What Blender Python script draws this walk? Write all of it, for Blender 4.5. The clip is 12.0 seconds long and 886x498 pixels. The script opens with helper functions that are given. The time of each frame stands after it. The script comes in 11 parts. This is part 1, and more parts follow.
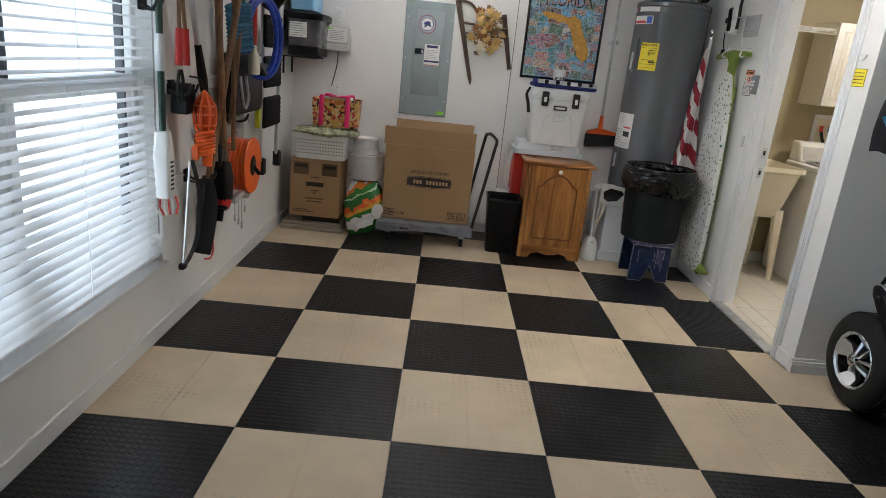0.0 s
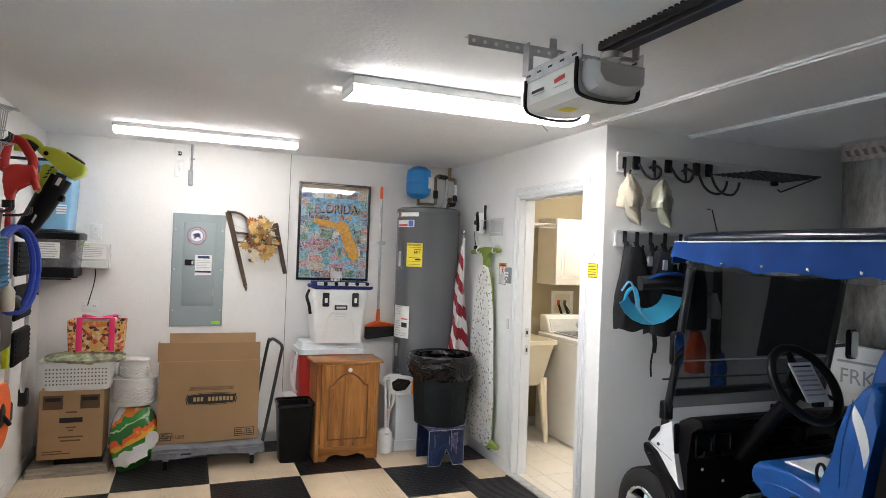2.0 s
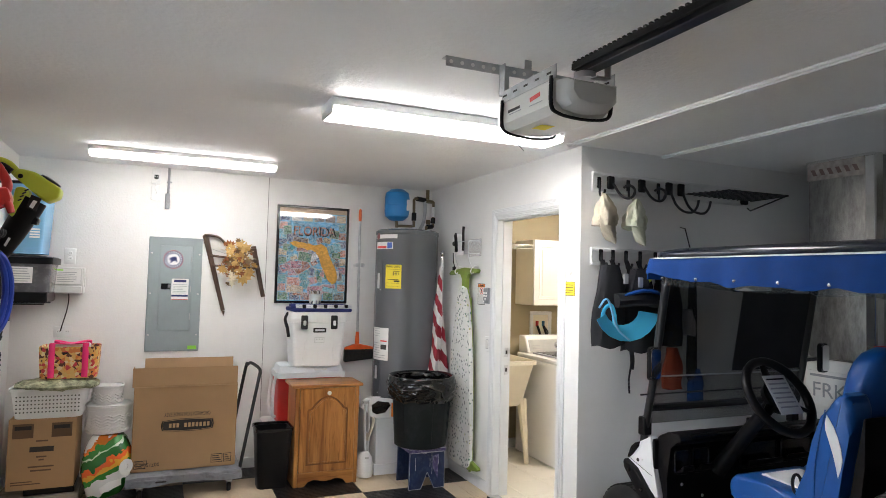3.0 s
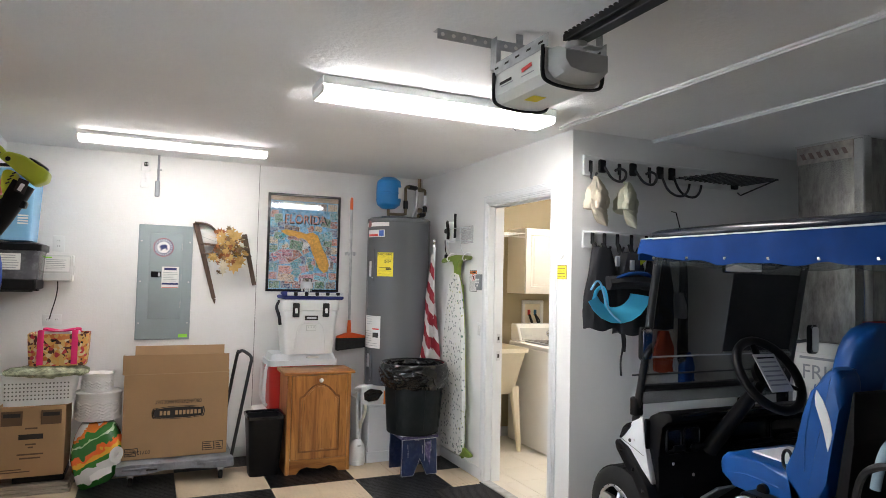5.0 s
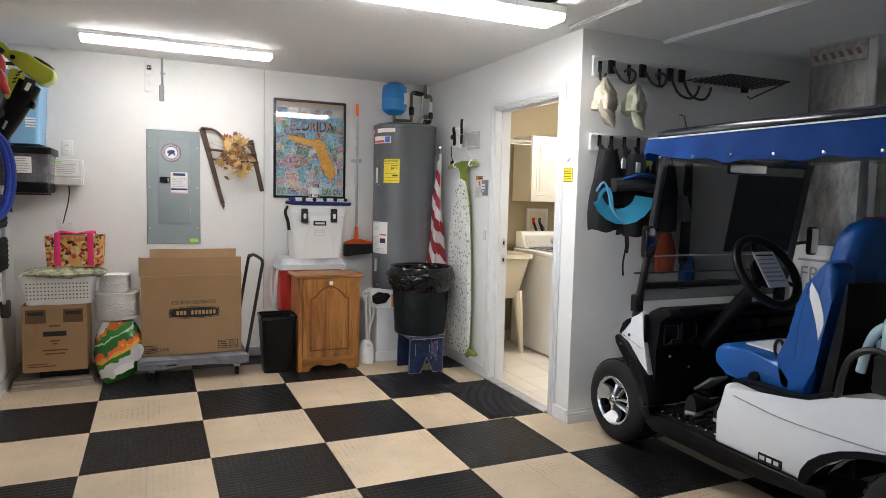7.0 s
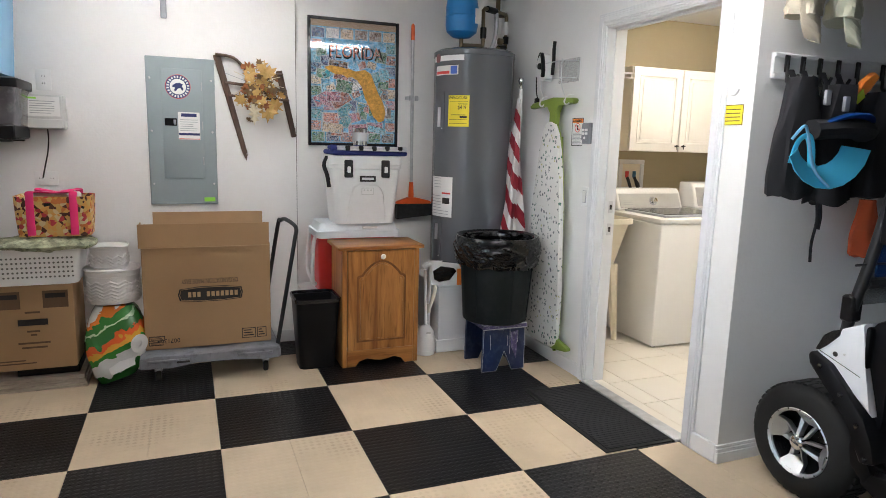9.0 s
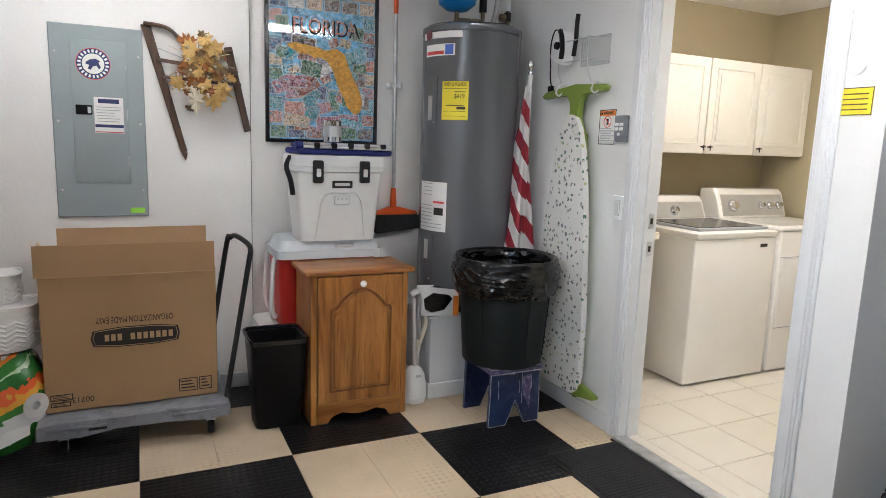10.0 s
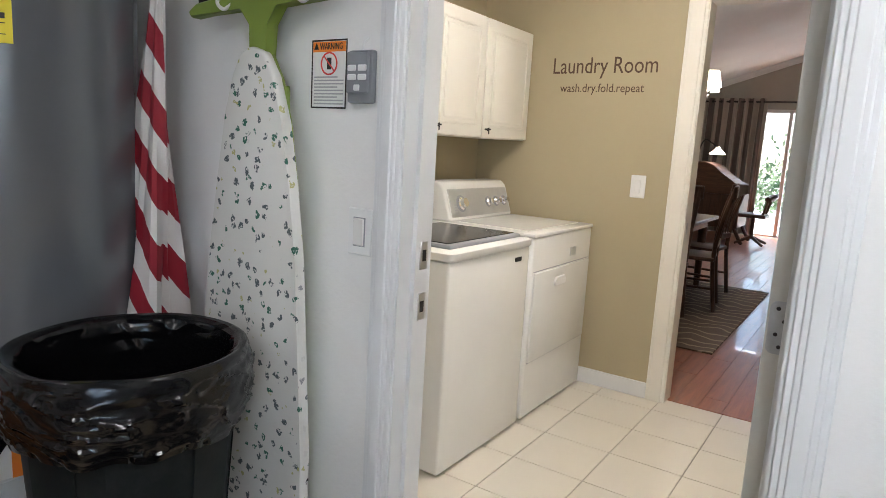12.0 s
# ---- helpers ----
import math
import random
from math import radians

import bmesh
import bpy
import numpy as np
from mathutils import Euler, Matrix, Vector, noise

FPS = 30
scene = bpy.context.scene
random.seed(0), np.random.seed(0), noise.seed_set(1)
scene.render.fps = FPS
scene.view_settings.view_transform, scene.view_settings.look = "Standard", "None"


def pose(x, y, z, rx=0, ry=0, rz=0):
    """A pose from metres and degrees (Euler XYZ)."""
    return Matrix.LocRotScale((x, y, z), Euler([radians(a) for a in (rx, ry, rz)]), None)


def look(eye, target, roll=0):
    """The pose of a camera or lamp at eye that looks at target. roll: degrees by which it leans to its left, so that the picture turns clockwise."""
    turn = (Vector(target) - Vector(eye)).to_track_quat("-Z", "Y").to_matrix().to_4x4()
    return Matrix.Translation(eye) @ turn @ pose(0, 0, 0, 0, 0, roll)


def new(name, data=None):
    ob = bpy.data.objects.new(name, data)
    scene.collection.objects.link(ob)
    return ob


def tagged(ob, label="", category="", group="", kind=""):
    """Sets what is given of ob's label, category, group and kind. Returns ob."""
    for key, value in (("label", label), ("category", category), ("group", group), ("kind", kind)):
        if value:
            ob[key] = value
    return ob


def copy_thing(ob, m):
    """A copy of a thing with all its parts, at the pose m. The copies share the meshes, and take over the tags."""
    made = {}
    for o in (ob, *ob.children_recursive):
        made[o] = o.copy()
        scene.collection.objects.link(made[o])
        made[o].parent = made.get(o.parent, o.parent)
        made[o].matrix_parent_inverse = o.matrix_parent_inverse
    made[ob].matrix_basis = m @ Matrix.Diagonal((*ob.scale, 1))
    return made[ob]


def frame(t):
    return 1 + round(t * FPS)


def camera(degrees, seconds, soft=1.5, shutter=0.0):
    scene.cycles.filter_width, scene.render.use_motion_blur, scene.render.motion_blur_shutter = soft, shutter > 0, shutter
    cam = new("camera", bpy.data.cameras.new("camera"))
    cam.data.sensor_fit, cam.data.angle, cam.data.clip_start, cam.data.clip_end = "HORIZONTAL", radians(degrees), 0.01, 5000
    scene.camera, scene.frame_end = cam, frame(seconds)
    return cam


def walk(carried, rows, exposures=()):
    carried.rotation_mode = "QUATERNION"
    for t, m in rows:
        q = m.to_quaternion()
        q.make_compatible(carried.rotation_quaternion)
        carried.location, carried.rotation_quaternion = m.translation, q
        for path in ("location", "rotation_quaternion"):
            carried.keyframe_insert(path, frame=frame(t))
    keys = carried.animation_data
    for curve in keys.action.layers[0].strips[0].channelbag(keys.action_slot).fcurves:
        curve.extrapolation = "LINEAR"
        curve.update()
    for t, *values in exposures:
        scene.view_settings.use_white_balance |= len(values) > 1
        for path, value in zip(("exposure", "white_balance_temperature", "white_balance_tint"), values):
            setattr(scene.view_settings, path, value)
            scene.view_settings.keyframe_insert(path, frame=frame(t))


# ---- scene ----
cam = camera(69.2, 12.0, soft=0.6)
PATH = [
    (0, (0.092, -2.187, 1.45), (0.122, -0.27, 0.88), 5.8),
    (0.5, (-0.109, -2.221, 1.52), (0.198, -0.273, 1.182), 4.8),
    (1, (-0.164, -2.188, 1.571), (0.384, -0.276, 1.36), 3.8),
    (1.5, (-0.158, -2.189, 1.616), (0.506, -0.305, 1.517), 2.8),
    (2, (-0.198, -2.188, 1.615), (0.541, -0.329, 1.632), 2.1),
    (2.5, (-0.215, -2.198, 1.584), (0.561, -0.357, 1.658), 1.7),
    (3, (-0.213, -2.211, 1.581), (0.586, -0.38, 1.679), 1.5),
    (4.8, (-0.206, -2.201, 1.521), (0.616, -0.381, 1.625), 1.2),
    (5, (-0.209, -2.204, 1.493), (0.614, -0.383, 1.586), 1.3),
    (5.5, (-0.233, -2.224, 1.455), (0.598, -0.405, 1.454), 1.3),
    (6, (-0.235, -2.259, 1.441), (0.588, -0.438, 1.359), 1.3),
    (6.5, (-0.261, -2.275, 1.418), (0.562, -0.456, 1.293), 1.4),
    (7, (-0.255, -2.251, 1.396), (0.563, -0.432, 1.234), 1.4),
    (7.2, (-0.232, -2.222, 1.39), (0.576, -0.401, 1.209), 1.4),
    (8.8, (-0.117, -1.215, 1.409), (0.623, 0.615, 1.09), 1.5),
    (9, (-0.099, -1.06, 1.406), (0.634, 0.771, 1.075), 1.6),
    (9.5, (-0.05, -0.634, 1.394), (0.712, 1.186, 1.069), 1.7),
    (10, (0.04, -0.221, 1.373), (0.89, 1.56, 1.052), 2.0),
    (10.5, (0.191, 0.153, 1.355), (1.262, 1.811, 1.034), 2.5),
    (11, (0.407, 0.506, 1.351), (1.708, 1.99, 1.031), 2.8),
    (11.5, (0.628, 0.882, 1.343), (2.054, 2.245, 1.013), 2.8),
    (12, (0.907, 1.127, 1.331), (2.546, 2.226, 1.007), 3.3),
]
EXPOSURES = [(0, 1.84, 6450, 10), (0.5, 2.12, 6350, 11), (1.0, 2.35, 6400, 12), (2.5, 2.62, 6500, 12), (7, 2.49, 6470, 12), (9.5, 2.38, 6350, 12), (12, 2.13, 6250, 12)]
walk(cam, [(t, look(eye, target, roll)) for t, eye, target, roll in PATH], EXPOSURES)

# ---- world, sun, light strengths ----
world = bpy.data.worlds.new("sky")
scene.world = world
world.use_nodes = True
wt = world.node_tree
sky = wt.nodes.new("ShaderNodeTexSky")
sky.sky_type = "NISHITA"
sky.sun_disc = False
sky.sun_elevation = radians(56.6)
sky.sun_rotation = radians(40.6)
wt.links.new(sky.outputs[0], wt.nodes["Background"].inputs[0])
wt.nodes["Background"].inputs[1].default_value = 0.15

sun = new("sun", bpy.data.lights.new("sun", "SUN"))
sun.data.energy = 5.0
sun.data.angle = radians(0.5)
sun.data.color = (1.0, 0.95, 0.88)
sun.matrix_world = look((6, 7, 14), (0, 0, 0))

BATTEN_WATTS = 4.7      # emission strength of the narrow fluorescent batten
TUBE_WATTS = 7.2       # emission strength of the wide wraparound light
LAUNDRY_WATTS = 22.0    # assumed laundry ceiling lamp, out of view
WINDOW_WATTS = 36.0     # added lamps standing in for path and sky light at the window
DINING_WATTS = 60.0     # added lamp standing in for sky light through the sliding glass door


def area_lamp(name, eye, target, w, hgt, watts, color):
    ob = new(name, bpy.data.lights.new(name, "AREA"))
    ob.data.shape = "RECTANGLE"
    ob.data.size, ob.data.size_y, ob.data.energy, ob.data.color = w, hgt, watts, color
    ob.matrix_world = look(eye, target)
    return ob


# added area lamps, out of view, standing in for daylight from path and sky
area_lamp("sunlit_path_bounce", (-2.7, -0.15, 0.02), (-0.9, -0.15, 1.5), 2.6, 1.5, WINDOW_WATTS, (0.82, 0.91, 1.0))
area_lamp("window_sky_lamp", (-2.3, -0.15, 2.95), (0.5, -0.15, 0.3), 1.8, 0.8, WINDOW_WATTS * 0.06, (0.72, 0.86, 1.0))
area_lamp("window_sky_side", (-3.4, -1.9, 1.5), (-1.0, 0.1, 1.15), 1.6, 1.6, WINDOW_WATTS * 0.3, (0.80, 0.90, 1.0))
area_lamp("patio_sky_lamp", (15.2, 2.2, 3.3), (11.5, 2.2, 0.2), 2.4, 1.6, DINING_WATTS, (0.92, 0.97, 1.0))

# ---- mesh helpers ----
base_of = {}


def bm_new():
    return bmesh.new()


def add_box(bm, x0, x1, y0, y1, z0, z1, bevel=0.0, seg=1):
    r = bmesh.ops.create_cube(bm, size=1.0)
    vs = r["verts"]
    for v in vs:
        v.co = Vector(((x0 + x1) / 2 + v.co.x * (x1 - x0), (y0 + y1) / 2 + v.co.y * (y1 - y0), (z0 + z1) / 2 + v.co.z * (z1 - z0)))
    if bevel > 0:
        es = list({e for v in vs for e in v.link_edges})
        bmesh.ops.bevel(bm, geom=es, offset=bevel, segments=seg, affect="EDGES", profile=0.5)
    return bm


def box(x0, x1, y0, y1, z0, z1, bevel=0.0, seg=1):
    return add_box(bm_new(), x0, x1, y0, y1, z0, z1, bevel, seg)


def ring_loft(bm, rings, closed_loop=False, caps=True):
    """Skins a list of rings (lists of points, all of one length)."""
    vr = [[bm.verts.new(p) for p in ring] for ring in rings]
    n = len(vr[0])
    m = len(vr)
    for a in range(m if closed_loop else m - 1):
        r0, r1 = vr[a], vr[(a + 1) % m]
        for k in range(n):
            bm.faces.new((r0[k], r0[(k + 1) % n], r1[(k + 1) % n], r1[k]))
    if caps and not closed_loop:
        bm.faces.new(list(reversed(vr[0])))
        bm.faces.new(vr[-1])
    return bm


def add_tube(bm, pts, r, seg=8, closed=False, flat=1.0):
    """A tube along points; r is a radius or a list of radii."""
    pts = [Vector(p) for p in pts]
    n = len(pts)
    rr = r if isinstance(r, (list, tuple)) else [r] * n
    tan = []
    for i in range(n):
        if closed:
            d = pts[(i + 1) % n] - pts[i - 1]
        else:
            d = pts[min(i + 1, n - 1)] - pts[max(i - 1, 0)]
        tan.append(d.normalized())
    up = Vector((0, 0, 1)) if abs(tan[0].z) < 0.9 else Vector((0, 1, 0))
    u = tan[0].cross(up).normalized()
    rings = []
    for i in range(n):
        u = (u - tan[i] * u.dot(tan[i])).normalized()
        v = tan[i].cross(u)
        rings.append([pts[i] + (u * math.cos(2 * math.pi * k / seg) + v * math.sin(2 * math.pi * k / seg) * flat) * rr[i] for k in range(seg)])
    return ring_loft(bm, rings, closed)


def tube(pts, r, seg=8, closed=False, flat=1.0):
    return add_tube(bm_new(), pts, r, seg, closed, flat)


def rod(p0, p1, r0, r1=None, seg=14):
    return tube([p0, p1], [r0, r0 if r1 is None else r1], seg)


def add_lathe(bm, profile, centre, seg=24, axis="z", caps=True):
    """Turns (radius, height) pairs about an axis through centre."""
    cx, cy, cz = centre
    rings = []
    for r, hgt in profile:
        ring = []
        for k in range(seg):
            a = 2 * math.pi * k / seg
            c, s = r * math.cos(a), r * math.sin(a)
            if axis == "z":
                ring.append((cx + c, cy + s, cz + hgt))
            elif axis == "x":
                ring.append((cx + hgt, cy + c, cz + s))
            else:
                ring.append((cx + s, cy + hgt, cz + c))
        rings.append(ring)
    return ring_loft(bm, rings, False, caps)


def lathe(profile, centre, seg=24, axis="z", caps=True):
    return add_lathe(bm_new(), profile, centre, seg, axis, caps)


def add_prism(bm, poly, axis, a, b, bevel=0.0, seg=1):
    """Extrudes a flat outline. axis 'x': outline in (y, z); 'y': in (x, z); 'z': in (x, y)."""
    def at(p, d):
        return {"x": (d, p[0], p[1]), "y": (p[0], d, p[1]), "z": (p[0], p[1], d)}[axis]
    v0 = [bm.verts.new(at(p, a)) for p in poly]
    v1 = [bm.verts.new(at(p, b)) for p in poly]
    n = len(poly)
    fs = [bm.faces.new(v0), bm.faces.new(list(reversed(v1)))]
    for k in range(n):
        fs.append(bm.faces.new((v0[k], v1[k], v1[(k + 1) % n], v0[(k + 1) % n])))
    if bevel > 0:
        es = list({e for f in fs for e in f.edges})
        bmesh.ops.bevel(bm, geom=es, offset=bevel, segments=seg, affect="EDGES", profile=0.5)
    return bm


def prism(poly, axis, a, b, bevel=0.0, seg=1):
    return add_prism(bm_new(), poly, axis, a, b, bevel, seg)


def moved(bm, m):
    bmesh.ops.transform(bm, matrix=m, verts=bm.verts)
    return bm


def smooth_pts(pts, n=6, closed=False):
    """Catmull-Rom points through pts."""
    pts = [Vector(p) for p in pts]
    out = []
    m = len(pts)
    last = m if closed else m - 1
    for i in range(last):
        p0 = pts[(i - 1) % m] if closed or i > 0 else pts[0]
        p1, p2 = pts[i], pts[(i + 1) % m]
        p3 = pts[(i + 2) % m] if closed or i + 2 < m else pts[-1]
        for k in range(n):
            t = k / n
            out.append(0.5 * (2 * p1 + (p2 - p0) * t + (2 * p0 - 5 * p1 + 4 * p2 - p3) * t * t + (3 * p1 - p0 - 3 * p2 + p3) * t ** 3))
    if not closed:
        out.append(pts[-1])
    return out


def rounded(x0, x1, y0, y1, r, n=4):
    """Outline of a rectangle with round corners."""
    out = []
    for cx, cy, a0 in ((x1 - r, y1 - r, 0), (x0 + r, y1 - r, 90), (x0 + r, y0 + r, 180), (x1 - r, y0 + r, 270)):
        for k in range(n + 1):
            a = radians(a0 + 90 * k / n)
            out.append((cx + r * math.cos(a), cy + r * math.sin(a)))
    return out


def mesh_of(name, bm, material, origin=(0, 0, 0), smooth=True):
    bmesh.ops.recalc_face_normals(bm, faces=bm.faces)
    bmesh.ops.translate(bm, verts=bm.verts, vec=-Vector(origin))
    me = bpy.data.meshes.new(name)
    bm.to_mesh(me)
    bm.free()
    if smooth:
        me.shade_smooth()
        me.set_sharp_from_angle(angle=radians(38))
    me.materials.append(material)
    return me


def thing(name, at, label, category, group=""):
    ob = new(name)
    ob.empty_display_size = 0.1
    ob.location = at
    base_of[ob] = Vector(at)
    return tagged(ob, label, category, group)


def part(name, bm, material, parent, label="", smooth=True):
    o = base_of[parent]
    ob = new(name, mesh_of(name, bm, material, o, smooth))
    ob.parent = parent
    base_of[ob] = o
    return tagged(ob, label) if label else ob


def solid(name, bm, material, label, category, at=None, group="", smooth=True):
    """A thing that is one mesh."""
    if at is None:
        lo = [min(v.co[k] for v in bm.verts) for k in range(3)]
        hi = [max(v.co[k] for v in bm.verts) for k in range(3)]
        at = ((lo[0] + hi[0]) / 2, (lo[1] + hi[1]) / 2, lo[2])
    ob = new(name, mesh_of(name, bm, material, at, smooth))
    ob.location = at
    base_of[ob] = Vector(at)
    return tagged(ob, label, category, group)


def setting(name, bm, material, label="", smooth=False):
    ob = new(name, mesh_of(name, bm, material, (0, 0, 0), smooth))
    base_of[ob] = Vector((0, 0, 0))
    return tagged(ob, label, "", "", "structure")


def letters(name, body, size, m, material, parent, width=0.0, align="CENTER", extrude=0.0006, label=""):
    """Raised writing as a mesh, in the plane of the pose m; width squeezes the line to that many metres."""
    cu = bpy.data.curves.new(name, "FONT")
    cu.body, cu.size, cu.extrude, cu.align_x, cu.align_y, cu.resolution_u = body, size, extrude, align, "CENTER", 3
    ob = bpy.data.objects.new(name, cu)
    scene.collection.objects.link(ob)
    dg = bpy.context.evaluated_depsgraph_get()
    me = bpy.data.meshes.new_from_object(ob.evaluated_get(dg))
    bpy.data.objects.remove(ob)
    if width:
        w = max(v.co.x for v in me.vertices) - min(v.co.x for v in me.vertices)
        me.transform(Matrix.Diagonal((width / max(w, 1e-6), 1, 1, 1)))
    me.transform(Matrix.Translation(-base_of[parent]) @ m)
    me.materials.clear()
    me.materials.append(material)
    out = new(name, me)
    out.parent = parent
    base_of[out] = base_of[parent]
    return tagged(out, label) if label else out


def print_blocks(name, count, hgt, width, m, material, parent, gap=0.28):
    """A printed maker's mark drawn as a row of plain blocks."""
    step = width / count
    for k in range(count):
        x0 = -width / 2 + k * step
        part(name, moved(box(x0, x0 + step * (1 - gap), -hgt / 2, hgt / 2, 0.0, 0.0006), m), material, parent)


def facing_south(x, y, z, flip=0):
    """A pose for writing on a face that looks towards -y."""
    return Matrix.Translation((x, y, z)) @ pose(0, 0, 0, 90, 0, 0) @ pose(0, 0, 0, 0, 0, flip)


def facing_west(x, y, z, flip=0):
    """A pose for writing on a face that looks towards -x."""
    return Matrix.Translation((x, y, z)) @ pose(0, 0, 0, 90, 0, -90) @ pose(0, 0, 0, 0, 0, flip)


# ---- materials ----
def mix_rgb(nt, fac, a, b, blend="MIX"):
    n = nt.nodes.new("ShaderNodeMix")
    n.data_type, n.blend_type = "RGBA", blend
    for sock, val in ((n.inputs[0], fac), (n.inputs[6], a), (n.inputs[7], b)):
        if hasattr(val, "links"):
            nt.links.new(val, sock)
        elif isinstance(val, (int, float)):
            sock.default_value = val
        else:
            sock.default_value = (*val[:3], 1)
    return n.outputs[2]


def tex_noise(nt, coord, scale, detail=4.0, rough=0.55, dist=0.0):
    n = nt.nodes.new("ShaderNodeTexNoise")
    n.inputs["Scale"].default_value = scale
    n.inputs["Detail"].default_value = detail
    n.inputs["Roughness"].default_value = rough
    n.inputs["Distortion"].default_value = dist
    nt.links.new(coord, n.inputs["Vector"])
    return n.outputs[0]


def ramp(nt, fac, lo, hi):
    n = nt.nodes.new("ShaderNodeMapRange")
    n.inputs[1].default_value, n.inputs[2].default_value = lo, hi
    nt.links.new(fac, n.inputs[0])
    return n.outputs[0]


def stretched(nt, coord, sx, sy, sz):
    n = nt.nodes.new("ShaderNodeMapping")
    n.inputs["Scale"].default_value = (sx, sy, sz)
    nt.links.new(coord, n.inputs["Vector"])
    return n.outputs[0]


def coords(nt):
    return nt.nodes.new("ShaderNodeTexCoord").outputs["Object"]


def start_mat(name):
    m = bpy.data.materials.new(name)
    m.use_nodes = True
    nt = m.node_tree
    return m, nt, nt.nodes["Principled BSDF"]


def add_bump(nt, bsdf, hgt, strength, dist=0.01):
    b = nt.nodes.new("ShaderNodeBump")
    b.inputs["Strength"].default_value = strength
    b.inputs["Distance"].default_value = dist
    nt.links.new(hgt, b.inputs["Height"])
    nt.links.new(b.outputs[0], bsdf.inputs["Normal"])


def paint(name, col, rough=0.5, metal=0.0, var=0.12, scale=5.0, bump=0.15, fine=150.0, dist=0.002, dirt=None, dirt_amt=0.0, spec=0.5):
    """A surface of one colour with large and fine variation, wear in the gloss and fine relief."""
    m, nt, b = start_mat(name)
    co = coords(nt)
    big = tex_noise(nt, co, scale, 5)
    small = tex_noise(nt, co, fine, 3)
    lo = [c * (1 - var) for c in col]
    hi = [min(1, c * (1 + var)) for c in col]
    c = mix_rgb(nt, ramp(nt, big, 0.3, 0.7), lo, hi)
    if dirt:
        d = tex_noise(nt, co, scale * 2.3, 8, 0.7)
        n = nt.nodes.new("ShaderNodeMath")
        n.operation = "MULTIPLY"
        nt.links.new(ramp(nt, d, 0.5, 0.72), n.inputs[0])
        n.inputs[1].default_value = dirt_amt
        c = mix_rgb(nt, n.outputs[0], c, dirt)
    nt.links.new(c, b.inputs["Base Color"])
    rg = nt.nodes.new("ShaderNodeMapRange")
    rg.inputs[3].default_value, rg.inputs[4].default_value = rough * 0.88, min(1, rough * 1.15)
    nt.links.new(tex_noise(nt, co, scale * 4, 4), rg.inputs[0])
    nt.links.new(rg.outputs[0], b.inputs["Roughness"])
    b.inputs["Metallic"].default_value = metal
    b.inputs["Specular IOR Level"].default_value = spec
    if bump > 0:
        add_bump(nt, b, small, bump, dist)
    return m


def wood(name, dark, light, rough=0.45, grain=(14, 14, 1.2), knots=False, bump=0.15, coat=0.0):
    m, nt, b = start_mat(name)
    co = coords(nt)
    st = stretched(nt, co, *grain)
    n1 = tex_noise(nt, st, 2.0, 6, 0.6, 0.8)
    n2 = tex_noise(nt, stretched(nt, co, *[g * 6 for g in grain]), 2.0, 3)
    c = mix_rgb(nt, ramp(nt, n1, 0.3, 0.7), dark, light)
    c = mix_rgb(nt, ramp(nt, n2, 0.55, 0.8), c, [d * 0.75 for d in dark])
    if knots:
        v = nt.nodes.new("ShaderNodeTexVoronoi")
        v.inputs["Scale"].default_value = 4.3
        nt.links.new(stretched(nt, co, 1.2, 1.2, 0.75), v.inputs["Vector"])
        k = ramp(nt, v.outputs["Distance"], 0.13, 0.04)
        c = mix_rgb(nt, k, c, (0.09, 0.035, 0.012))
    nt.links.new(c, b.inputs["Base Color"])
    b.inputs["Roughness"].default_value = rough
    b.inputs["Coat Weight"].default_value = coat
    add_bump(nt, b, n2, bump, 0.002)
    return m


def glass(name, col=(0.9, 0.95, 0.95), rough=0.0):
    m, nt, b = start_mat(name)
    b.inputs["Base Color"].default_value = (*col, 1)
    b.inputs["Roughness"].default_value = rough
    b.inputs["Transmission Weight"].default_value = 1.0
    b.inputs["IOR"].default_value = 1.45
    return m


def film(name, col, alpha, rough=0.1):
    """A thin clear sheet: part see-through, part gloss."""
    m, nt, b = start_mat(name)
    b.inputs["Base Color"].default_value = (*col, 1)
    b.inputs["Roughness"].default_value = rough
    b.inputs["Alpha"].default_value = alpha
    return m


def glow(name, col, strength):
    m, nt, b = start_mat(name)
    b.inputs["Base Color"].default_value = (0.85, 0.85, 0.85, 1)
    b.inputs["Emission Color"].default_value = (*col, 1)
    b.inputs["Emission Strength"].default_value = strength
    return m


